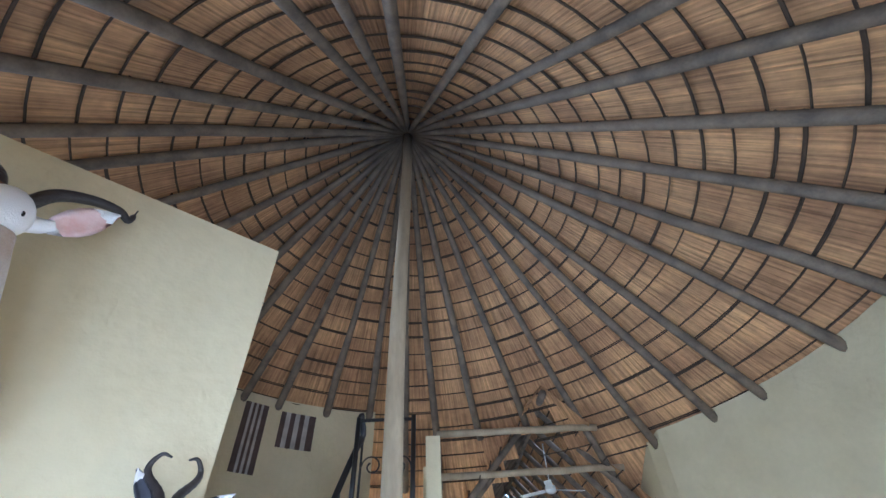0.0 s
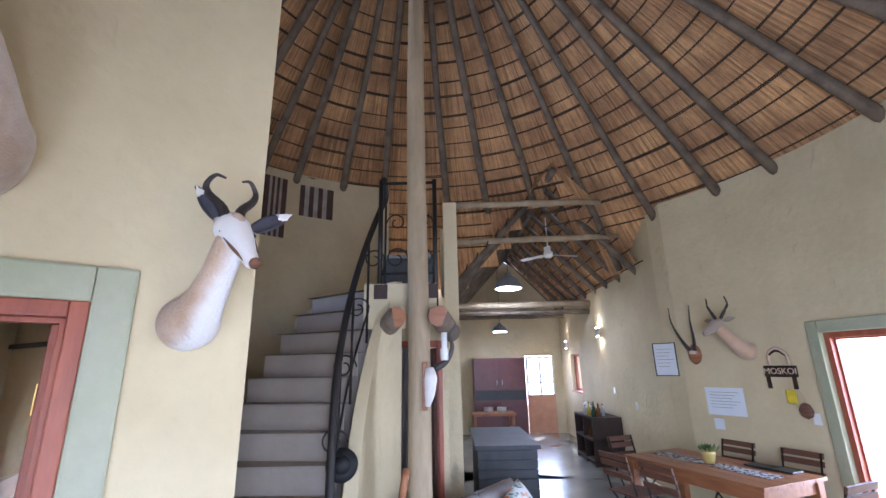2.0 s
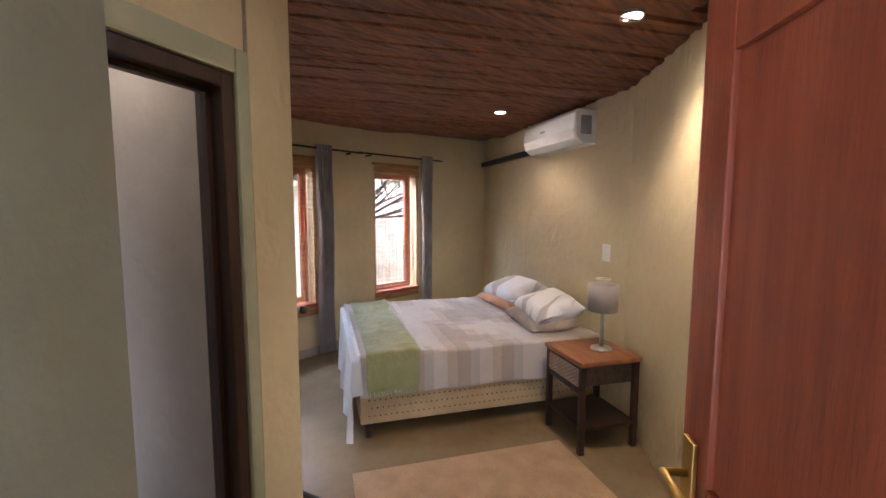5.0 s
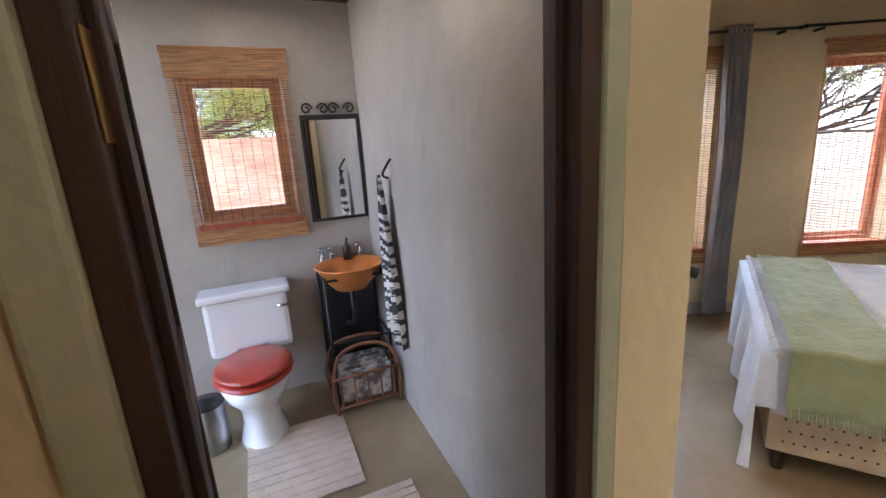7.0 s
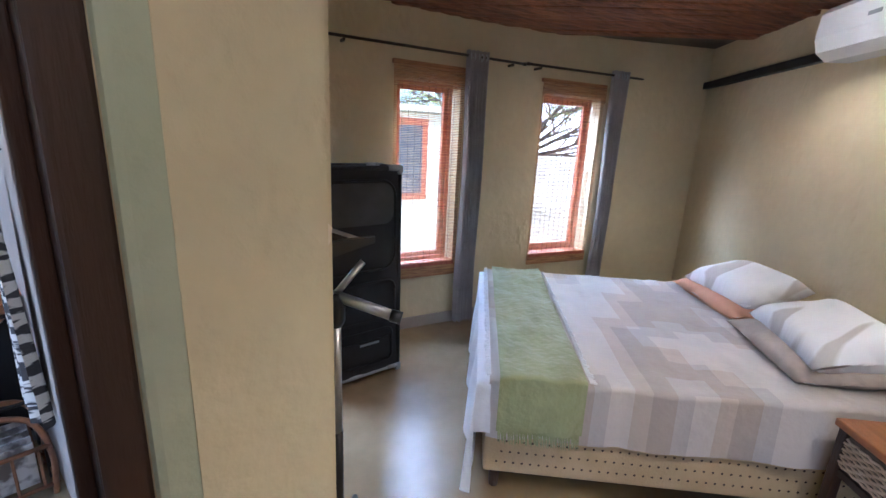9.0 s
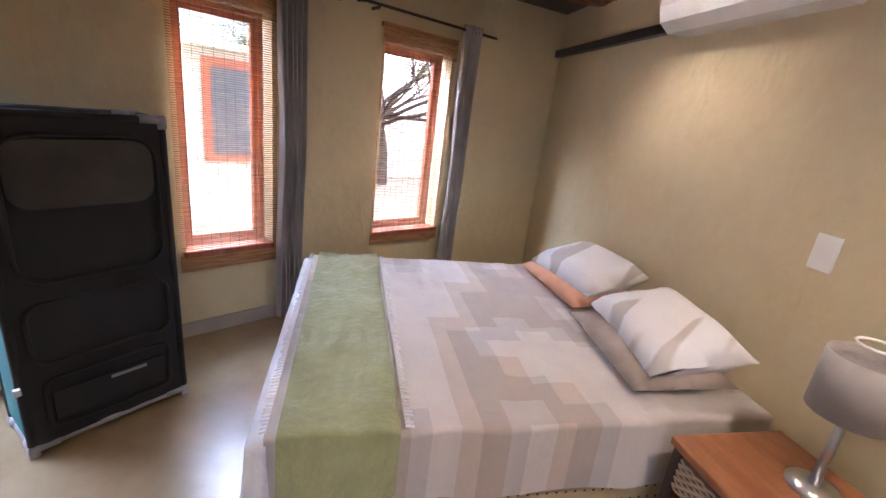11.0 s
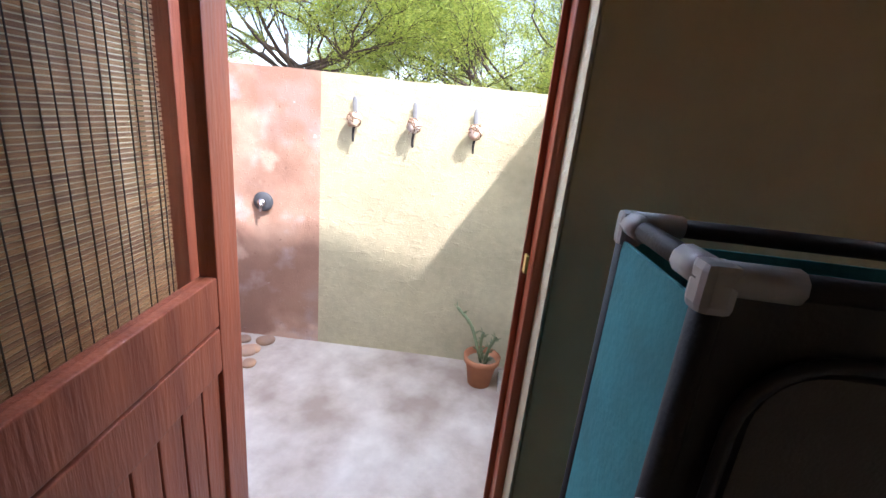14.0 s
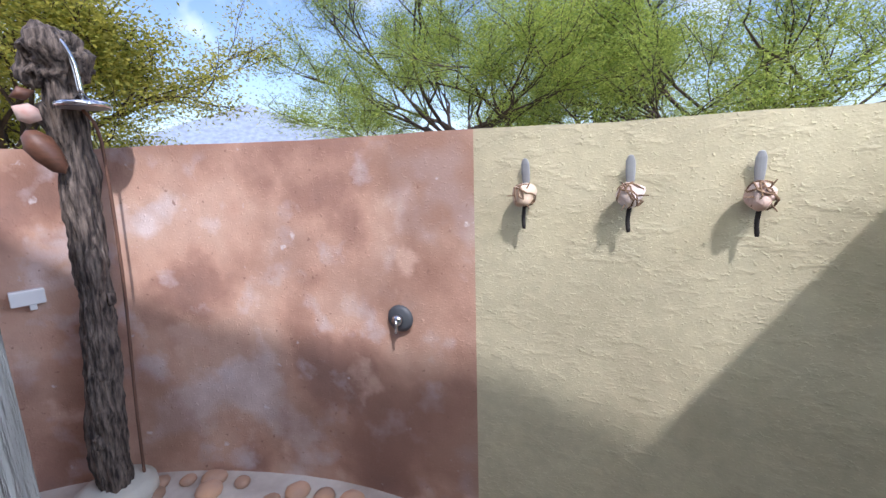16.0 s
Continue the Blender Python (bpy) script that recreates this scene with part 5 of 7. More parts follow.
tagged(link("pipe_trunking", box(1.42, 2.98, 0.0, 0.055, 2.155, 2.215, 0.008, m=HW @ pose(0, 0, 0.0, 0, 0, 0)), BLACKPL), "black pipe trunking along the wall", "trunking")
tagged(link("light_switch", box(0.20, 0.29, 0.0, 0.012, 1.16, 1.30, 0.004, m=HW), WHITE), "white wall switch plate", "switch")

# folded travel cot standing on its end
CM = along((-5.22, 2.145, 0.02), (-5.40, 2.735)) @ pose(0, 0, 0, -1, 0, 0)
cot = thing("travel_cot", "black travel cot folded flat, standing upright", "travel cot", CM)
H, Wc, Dc = 1.39, 0.62, 0.30
for x, y in ((0.015, 0.015), (Wc - 0.015, 0.015), (0.015, Dc), (Wc - 0.015, Dc)):
    part("upright", tube([(x, y, 0.02), (x, y, H - 0.02)], 0.017, 10), NYLON, cot, smooth=True)
for z in (0.02, H - 0.02):
    for p, q in (((0, 0.015), (Wc, 0.015)), ((0, Dc), (Wc, Dc)), ((0.015, 0), (0.015, Dc)), ((Wc - 0.015, 0), (Wc - 0.015, Dc))):
        part("rail", tube([(p[0], p[1], z), (q[0], q[1], z)], 0.016, 10), GREYMETAL if z < 1 else NYLON, cot, smooth=True)
    for x in (0.015, Wc - 0.015):
        for y in (0.015, Dc):
            sx_, sy_ = (1 if x < 0.3 else -1), (1 if y < 0.1 else -1)
            part("corner_sleeve", tube([(x, y, z), (x + sx_ * 0.085, y, z)], 0.0205, 10), GREYMETAL, cot, "grey plastic sleeve", True)
            part("corner_sleeve", tube([(x, y, z), (x, y + sy_ * 0.07, z)], 0.0205, 10), GREYMETAL, cot, "grey plastic sleeve", True)
            part("corner_bracket", box(x - 0.020, x + 0.020, y - 0.020, y + 0.020, z - 0.04, z + 0.02, 0.011), GREYMETAL, cot, "grey plastic corner")
bm = bmesh.new()
nn = 14
g = [[bm.verts.new((0.02 + (Wc - 0.04) * i / nn, 0.004 + 0.012 * noise.noise(Vector((i * 0.4, j * 0.35, 7))), 0.03 + (H - 0.06) * j / 28)) for i in range(nn + 1)] for j in range(29)]
for j in range(28):
    for i in range(nn):
        bm.faces.new((g[j][i], g[j][i + 1], g[j + 1][i + 1], g[j + 1][i]))
part("base_panel", bm, NYLON, cot, "black nylon base panel", True)


def rounded(x0, x1, z0, z1, r, n=6):
    """A rounded rectangle's outline in the plane y = 0."""
    out = []
    for cx, cz, a0 in ((x1 - r, z1 - r, 0), (x0 + r, z1 - r, 90), (x0 + r, z0 + r, 180), (x1 - r, z0 + r, 270)):
        for k in range(n + 1):
            a = radians(a0 + 90 * k / n)
            out.append((cx + r * math.cos(a), cz + r * math.sin(a)))
    return out


bm = bmesh.new()
loop = rounded(0.075, 0.545, 1.03, 1.285, 0.07)
fr = [bm.verts.new((x, -0.019, z)) for x, z in loop]
bk_ = [bm.verts.new((x, -0.008, z)) for x, z in loop]
bm.faces.new(fr)
bm.faces.new(bk_[::-1])
for k in range(len(fr)):
    bm.faces.new((fr[k], bk_[k], bk_[(k + 1) % len(fr)], fr[(k + 1) % len(fr)]))
part("net_window", bm, MESHGREY, cot, "grey net window with rounded corners")
for x0, x1, z0, z1, r in ((0.06, 0.56, 0.74, 1.30, 0.10), (0.06, 0.56, 0.40, 0.66, 0.06), (0.08, 0.54, 0.10, 0.33, 0.04)):
    lp_ = rounded(x0, x1, z0, z1, r)
    part("piping", tube([(x, -0.014, z) for x, z in lp_ + lp_[:1]], 0.009, 6), NYLON, cot, "raised black piping", True)
part("pocket", box(0.10, 0.52, -0.020, -0.008, 0.13, 0.27, 0.006), NYLON, cot, "black nylon pocket")
part("label", box(0.30, 0.44, -0.0215, -0.0195, 0.24, 0.255), GREYMETAL, cot)
part("side_panel", box(0.004, 0.010, 0.03, Dc - 0.015, 0.06, H - 0.05), TURQ, cot, "turquoise cloth side")
part("side_panel", box(Wc - 0.010, Wc - 0.004, 0.03, Dc - 0.015, 0.06, H - 0.05), TURQ, cot, "turquoise cloth side")
part("back_panel", box(0.03, Wc - 0.03, Dc - 0.004, Dc + 0.004, 0.06, H - 0.05), TURQ, cot)
for z in (0.3, 0.75, 1.05):
    part("clip", box(-0.012, 0.012, -0.02, 0.0, z, z + 0.03, 0.003), WHITE, cot, "white plastic clip")

# clothes airer on a post
am = pose(-4.06, 2.12, 0)
air = thing("clothes_airer", "black and chrome post clothes airer, arms up", "airer", am)
part("post", tube([(0, 0, 0.10), (0, 0, 0.62)], 0.021, 14), BLACKPL, air, smooth=True)
part("post_sleeve", tube([(0, 0, 0.55), (0, 0, 1.02)], 0.019, 14), STEEL, air, "brushed steel tube", True)
part("collar", lathe([(0.024, 1.0), (0.032, 1.02), (0.032, 1.09), (0.02, 1.11)], 16), BLACKPL, air, smooth=True)
for k in range(3):
    a = radians(40 + 120 * k)
    part("foot", tube([(0, 0, 0.13), (0.22 * math.cos(a), 0.22 * math.sin(a), 0.05), (0.34 * math.cos(a), 0.34 * math.sin(a), 0.015)], 0.014, 8), BLACKPL, air, smooth=True)
part("handle", tube([(0.0, 0.0, 1.10), (0.04, 0.08, 1.075), (0.09, 0.165, 1.05)], 0.017, 12), STEEL, air, "chrome handle tube", True)
part("handle_grip", tube([(0.085, 0.155, 1.053), (0.10, 0.185, 1.045)], 0.020, 12), BLACKPL, air, smooth=True)
for p, q in (((0, 0, 1.10), (-0.01, 0.09, 1.20)), ((0, 0, 1.10), (0.05, -0.09, 1.18))):
    part("strut", tube([p, q], 0.011, 10), STEEL, air, smooth=True)
bm = bmesh.new()
pr = curve_pts([(0.11, -0.16, 1.175), (0.05, -0.04, 1.225), (-0.03, 0.13, 1.255)], 8)
for i, p in enumerate(pr):
    f = i / (len(pr) - 1)
    hgt = 0.012 + 0.034 * math.sin(math.pi * (0.12 + 0.82 * f))
    row = [bm.verts.new(p + Vector((dx, 0, dz))) for dx, dz in ((-0.010, 0), (0.010, 0), (0.010, hgt), (-0.010, hgt))]
    if i:
        for k in range(4):
            bm.faces.new((old[k], old[(k + 1) % 4], row[(k + 1) % 4], row[k]))
    else:
        bm.faces.new(row)
    old = row
bm.faces.new(old[::-1])
part("arm_plate", bm, BLACKPL, air, "curved black arm plate")
for k in range(5):
    p = pr[3 + int(k * (len(pr) - 6) / 4)] + Vector((0, 0, 0.02))
    part("bar", tube([p, p + Vector((-0.30, -0.34, 0.045 + 0.008 * k))], 0.0065, 8), STEEL, air, smooth=True)
mt_ = thing("storage_basket", "tall black and white woven basket on the floor", "basket", pose(-4.40, 1.91, 0.004, 0, 0, 28))
part("core", box(-0.165, 0.165, -0.125, 0.125, 0.0, 0.42, 0.02), NYLON, mt_, "black woven body")
part("lid", box(-0.18, 0.18, -0.14, 0.14, 0.42, 0.44, 0.008), NYLON, mt_)
bm = bmesh.new()
for j in range(19):
    z = 0.012 + 0.021 * j
    for k in range(11):
        if (j + k) % 2:
            continue
        for sx in (-1, 1):
            box(-0.165 + k * 0.03, -0.137 + k * 0.03, sx * 0.131 - 0.004, sx * 0.131 + 0.004, z, z + 0.015, bm=bm)
            if k < 8:
                box(sx * 0.171 - 0.004, sx * 0.171 + 0.004, -0.12 + k * 0.03, -0.092 + k * 0.03, z, z + 0.015, bm=bm)
for k in range(13):
    for j in range(11):
        box(-0.175 + k * 0.027 + 0.006 * (j % 2), -0.158 + k * 0.027 + 0.006 * (j % 2), -0.135 + j * 0.025, -0.118 + j * 0.025, 0.439, 0.444, bm=bm)
part("strands", bm, WHITECLOTH, mt_, "white strands")["kind"] = "stuff"
for nm, pts in (("baseboard", OUT[0:7]),):
    wall("baseboard_outer", pts, 0.0, 0.10, 0.012, material=GREYP, label="grey painted skirting band")

# ---- toilet things ----
ME = along(te0, te1)
wc = thing("toilet", "white close-coupled toilet with red wooden seat", "toilet", ME @ pose(0.945, 0.0, 0.0))
part("cistern", box(-0.23, 0.23, 0.02, 0.20, 0.40, 0.74, 0.03), CERAMIC, wc, smooth=False)
part("cistern_lid", box(-0.25, 0.25, 0.01, 0.22, 0.74, 0.785, 0.018), CERAMIC, wc)
part("flush_lever", tube([(-0.17, 0.205, 0.67), (-0.17, 0.225, 0.67), (-0.24, 0.228, 0.665)], 0.009, 8), CHROME, wc, "chrome lever", True)
bm = bmesh.new()
prof = [(0.0, 0.13, 0.18), (0.02, 0.125, 0.17), (0.12, 0.10, 0.14), (0.22, 0.11, 0.16), (0.32, 0.165, 0.225), (0.395, 0.185, 0.25), (0.40, 0.17, 0.235), (0.38, 0.13, 0.19), (0.30, 0.08, 0.12)]
rings = []
for z, rx, ry in prof:
    cy = 0.42 + (0.04 if z > 0.25 else 0)
    rings.append([bm.verts.new((rx * math.cos(k / 28 * 2 * math.pi), cy + ry * math.sin(k / 28 * 2 * math.pi), z)) for k in range(28)])
for r0, r1 in zip(rings, rings[1:]):
    for k in range(28):
        bm.faces.new((r0[k], r0[(k + 1) % 28], r1[(k + 1) % 28], r1[k]))
bm.faces.new(rings[0][::-1])
bm.faces.new(rings[-1])
box(-0.12, 0.12, 0.04, 0.30, 0.30, 0.40, 0.02, bm=bm)
part("bowl", bm, CERAMIC, wc, smooth=True)
part("seat", lathe([(0.12, 0.0), (0.19, 0.0), (0.205, 0.012), (0.19, 0.026), (0.12, 0.026)], 32, m=pose(0, 0.455, 0.402), sy=1.28), REDSEAT, wc, "red wooden seat", True)
part("lid", lathe([(0.0001, 0.0), (0.185, 0.0), (0.20, 0.010), (0.185, 0.022), (0.0001, 0.024)], 32, m=pose(0, 0.45, 0.432, 2, 0, 0), sy=1.28), REDSEAT, wc, "closed red lid", True)
for x in (-0.07, 0.07):
    part("hinge", box(x - 0.015, x + 0.015, 0.205, 0.235, 0.405, 0.45, 0.004), CHROME, wc)
mi = thing("mirror", "iron-framed mirror with scrolled top", "mirror", ME @ pose(0.132, 0.0, 1.105))
part("glass", box(0.012, 0.345, 0.012, 0.016, 0.012, 0.64), MIRROR, mi, "mirror glass")
for x0, x1, z0, z1 in ((0, 0.018, 0, 0.655), (0.34, 0.358, 0, 0.655), (0.018, 0.34, 0, 0.018), (0.018, 0.34, 0.625, 0.655)):
    part("frame", box(x0, x1, 0.002, 0.026, z0, z1, 0.004), IRON, mi)
for x, f in ((0.05, 1), (0.15, -1), (0.21, 1), (0.31, -1)):
    part("scroll", tube(scroll((x, 0.014, 0.69), 0.035, 1.3, f, 20), 0.006, 6), IRON, mi, smooth=True)
wb = thing("washbasin", "orange glazed bowl basin on an iron stand", "basin", ME @ pose(0.330, 0.22, -0.10))
part("bowl", lathe([(0.03, 0.78), (0.10, 0.80), (0.17, 0.88), (0.20, 0.945), (0.215, 0.95), (0.21, 0.958), (0.19, 0.95), (0.15, 0.88), (0.08, 0.82), (0.0001, 0.81)], 32), COPPER, wb, smooth=True)
for x in (-0.18, 0.18):
    for y in (-0.17, 0.14):
        part("stand_leg", tube([(x, y, 0.10), (x * 1.0, y, 0.92)], 0.010, 8), IRON, wb, smooth=True)
for z in (0.50, 0.90):
    part("stand_rail", tube([(-0.18, -0.17, z), (0.18, -0.17, z), (0.18, 0.14, z), (-0.18, 0.14, z), (-0.18, -0.17, z)], 0.009, 6), IRON, wb)
part("apron", box(-0.17, 0.17, -0.16, -0.15, 0.2, 0.88), BLACKPL, wb)
part("waste_pipe", tube(curve_pts([(0, 0, 0.79), (0, 0, 0.6), (0.02, -0.1, 0.52), (0.02, -0.24, 0.5)], 5), 0.018, 8), BLACKPL, wb, smooth=True)
for x in (-0.10, 0.08, 0.14):
    part("tap", tube(curve_pts([(x, -0.19, 0.93), (x, -0.19, 1.0), (x, -0.13, 1.03), (x, -0.09, 1.0)], 4), 0.010, 8), CHROME, wb, "chrome tap", True)
    part("tap_head", lathe([(0.018, 0), (0.022, 0.012), (0.012, 0.02)], 12, m=pose(x, -0.19, 1.02)), CHROME, wb, smooth=True)
so = thing("soap_dispenser", "dark pump soap bottle beside the basin", "bottle", ME @ pose(0.302, 0.05, 0.84))
part("bottle", lathe([(0.028, 0), (0.03, 0.08), (0.012, 0.10), (0.012, 0.115)], 16), BLACKPL, so, smooth=True)
part("pump", tube([(0, 0, 0.11), (0, 0, 0.145), (0.0, 0.035, 0.14)], 0.006, 8), BLACKPL, so)
MS = along((-3.462, 2.03), (-5.42, 0.985)) @ pose(0.06, 0.214, 0.04)
hk = tagged(link("towel_hook", tube(curve_pts([MS @ Vector(p) for p in ((1.50, 0, 1.44), (1.50, 0.03, 1.40), (1.50, 0.05, 1.36), (1.50, 0.02, 1.34))], 4), 0.007, 8), IRON, smooth=True), "small iron towel hook on the wall", "hook")
ZEBRA = mat("zebra_towel", (0.66, 0.62, 0.55), 0.95, (0.05, 0.045, 0.045), 15, detail=2, bump=0.4, bscale=120, spread=(0.47, 0.52), stretch=(0.5, 0.5, 2.2))
bm = bmesh.new()
g = []
for j in range(21):
    f = j / 20
    wd = 0.05 + 0.20 * min(1, f * 1.6) * (1 - 0.15 * f)
    row = []
    for i in range(25):
        u = i / 24 - 0.5
        p = MS @ Vector((1.56 + u * wd, 0.055 + 0.025 * math.sin(u * 22 + 1.5 * f) * (0.4 + f) - 0.02 * f, 1.36 - 0.92 * f - 0.06 * abs(u) + 0.08 * u * (f > 0.9)))
        row.append(bm.verts.new(p))
    g.append(row)
for j in range(20):
    for i in range(24):
        bm.faces.new((g[j][i], g[j][i + 1], g[j + 1][i + 1], g[j + 1][i]))
tagged(link("towel", bm, ZEBRA, smooth=True), "zebra-striped hand towel hanging on a hook", "towel")
rk = thing("magazine_rack", "bent cane magazine rack with papers", "magazine rack", ME @ pose(0.345, 0.36, 0.0))
for y in (-0.13, 0.13):
    part("arch", tube(curve_pts([(-0.19, y, 0.0), (-0.20, y, 0.20), (-0.15, y * 0.7, 0.36), (0, y * 0.5, 0.40), (0.15, y * 0.7, 0.36), (0.20, y, 0.20), (0.19, y, 0.0)], 5), 0.012, 8), CANE, rk, smooth=True)
    for z in (0.05, 0.24):
        part("rail", tube([(-0.20, y, z), (0.20, y, z)], 0.010, 8), CANE, rk, smooth=True)
    for k in range(5):
        part("rod", tube([(-0.16 + 0.08 * k, y, 0.05), (-0.16 + 0.08 * k, y, 0.24)], 0.006, 6), CANE, rk)
for x in (-0.2, 0.2):
    part("end_rail", tube([(x, -0.13, 0.05), (x, 0.13, 0.05)], 0.010, 8), CANE, rk)
    part("end_rail", tube([(x, -0.13, 0.22), (x, 0.13, 0.22)], 0.010, 8), CANE, rk)
PRINT = mat("printed_paper", (0.62, 0.60, 0.56), 0.5, (0.15, 0.13, 0.12), 14, bump=0, spread=(0.42, 0.56))
for k in range(5):
    tagged(link("magazine", box(-0.15, 0.15, -0.004, 0.004, 0.0, 0.22, 0.001, m=ME @ pose(0.345, 0.28 + 0.04 * k, 0.05, 8 - 4 * k, 0, 0)), PRINT), "printed magazine standing in the cane rack", "magazine", "magazines")
bn = thing("pedal_bin", "small steel pedal bin beside the toilet", "bin", pose(-4.40, 0.06, 0.0))
part("drum", lathe([(0.085, 0), (0.088, 0.01), (0.088, 0.26), (0.08, 0.27)], 28), STEEL, bn, smooth=True)
part("lid", lathe([(0.09, 0.265), (0.09, 0.28), (0.0001, 0.30)], 28), BLACKPL, bn, smooth=True)
br = thing("toilet_brush", "white toilet brush handle in a holder", "brush", pose(-4.55, -0.16, 0.0))
part("holder", lathe([(0.05, 0), (0.045, 0.12)], 16), WHITE, br, smooth=True)
part("handle", tube([(0, 0, 0.1), (0, 0, 0.42)], 0.008, 8), WHITE, br, smooth=True)
for nm, x, y, rz, w, l in (("bath_mat", -4.30, 0.60, 28, 0.62, 0.52), ("bath_mat", -3.82, 1.02, 28, 0.46, 0.62)):
    t = thing(nm, "cream ribbed cotton mat on the toilet floor", "mat", pose(x, y, 0.0, 0, 0, rz), "bath mats")
    for k in range(10):
        part("rib", box(-w / 2 + w * k / 10, -w / 2 + w * (k + 1) / 10 - 0.004, -l / 2, l / 2, 0.0, 0.014, 0.005), BATHMAT, t)

# ---- the shower yard ----
YW = [(-4.4, -1.75), (-5.2, -1.9), (-5.75, -1.75), (-6.3, -1.3), (-6.8, -0.6), (-7.10, 0.19)]
YR = [(-7.10, 0.19), (-7.42, 1.15), (-7.52, 1.62)]


def smooth_line(pts, n=4):
    return [(p.x, p.y) for p in curve_pts([(x, y, 0) for x, y in pts], n)]


def yard_top(x, y):
    return 1.715 + 0.012 * noise.noise(Vector((x * 2.2, y * 2.2, 0))) + 0.006 * noise.noise(Vector((x * 9, y * 9, 3)))


wall("wall_yard_pink", smooth_line(YW), -0.3, yard_top, 0.18, material=PINK, label="curved yard wall in blotched pink limewash")
wall("wall_yard_yellow", smooth_line(YR), -0.3, yard_top, 0.18, material=OLIVE, label="rough yellow-green plastered yard wall")
# side wall: the shade on its grey-green plaster is put into a darker colour
wall("wall_yard_side", smooth_line([(-7.52, 1.62), (-6.7, 1.82), (-5.99, 2.05)]), -0.3, yard_top, 0.18, material=mat("shaded_grey_green_plaster", (0.40, 0.395, 0.33), 0.85, (0.34, 0.335, 0.28), 2.0, bump=0.2, bscale=60, fine=0.08), label="grey-green plastered yard side wall, colour darkened for shade")
wall("wall_yard_return", [(-4.25, -0.98), (-4.4, -1.75)], -0.3, 1.71, -0.18, material=PINK)
tagged(link("door_post", box(0.0, 0.070, 0.222, 0.250, -0.19, 2.2, 0.010, m=MY), mat("grey_weathered_wood", (0.30, 0.28, 0.24), 0.9, (0.17, 0.155, 0.13), 5, bump=0.8, bscale=30, stretch=(9, 9, 0.7), fine=0.2)), "grey weathered post outside the yard door", "post")
YCENTRE = Vector((-6.0, 0.3, 0))


def on_yard(i_frac, pts=None):
    p = pts or smooth_line(YW + YR[1:], 12)
    return p[int(i_frac * (len(p) - 1))]


# shower mixer plate
tp = thing("shower_mixer", "dark round shower mixer on the pink wall", "tap", along((-6.92, -0.28), (-7.02, -0.02)) @ pose(0.12, -0.004, 0.85, 90, 0, 0))
part("plate", lathe([(0.066, 0.0), (0.068, 0.008), (0.05, 0.022), (0.0001, 0.026)], 28), DARKGREY, tp, smooth=True)
part("lever", tube([(0, 0, 0.02), (0, 0, 0.05), (0.0, -0.06, 0.055)], 0.009, 8), CHROME, tp, "chrome lever", True)
part("knob", lathe([(0.026, 0.02), (0.026, 0.05), (0.0001, 0.055)], 16), CHROME, tp, smooth=True)
TWINE = mat("dry_cane", (0.22, 0.13, 0.07), 0.8, bump=0.3)
for n, (x, y, c) in enumerate(((-7.172, 0.408, BONE), (-7.293, 0.772, mat("pale_stone", (0.58, 0.42, 0.34), 0.8, (0.66, 0.60, 0.55), 8, bump=0.4)), (-7.414, 1.138, mat("whitish_stone", (0.66, 0.56, 0.48), 0.8, (0.55, 0.36, 0.28), 6, bump=0.4)))):
    m = along((x, y), (x - 0.364, y + 0.93)) @ pose(0, 0, 1.45, 0, 0, 180)
    w_ = thing("wall_hook", "iron peg holding a wire-bound round stone", "hook", m, "bound stone hooks")
    part("blade", lathe([(0.0001, 0.0), (0.013, 0.02), (0.017, 0.06), (0.016, 0.10), (0.009, 0.118), (0.0001, 0.122)], 12, m=pose(0, 0.010, 0.022, -8, 2, 0), sy=0.3), GREYMETAL, w_, "grey flat iron tongue")
    bm = bmesh.new()
    bmesh.ops.create_icosphere(bm, subdivisions=3, radius=0.044, matrix=pose(0, 0.06, 0.0))
    for v in bm.verts:
        v.co += (v.co - Vector((0, 0.06, 0))) * 0.42 * noise.noise(v.co * 20 + Vector((n * 3, 0, 0)))
    part("stone", bm, c, w_, "round knobbly stone", True)
    for k in range(4):
        tilt = pose(0, 0.06, 0, 35 + 40 * k + 20 * n, 25 * k - 30, 50 * k + 35 * n)
        pts = [tilt @ Vector((0.047 * math.cos(q), 0.047 * math.sin(q), 0.012 * math.sin(3 * q))) for q in [2 * math.pi * j / 14 for j in range(15)]]
        part("wire", tube(pts, 0.0032, 5), TWINE, w_, "twisted dry cane")
    for k in range(3):
        d = Vector((math.cos(2.1 * k + n), 0.3, math.sin(2.1 * k + n)))
        part("twig", tube([Vector((0, 0.075, 0)) + d * 0.015, Vector((0, 0.085, 0)) + d * 0.058], [0.004, 0.002], 5), TWINE, w_, "dry twig end")
    part("stem", tube(curve_pts([(0, 0.05, -0.04), (0.004, 0.05, -0.09), (0.0, 0.055, -0.135)], 4), [0.008] * 8 + [0.006], 8), IRON, w_, smooth=True)

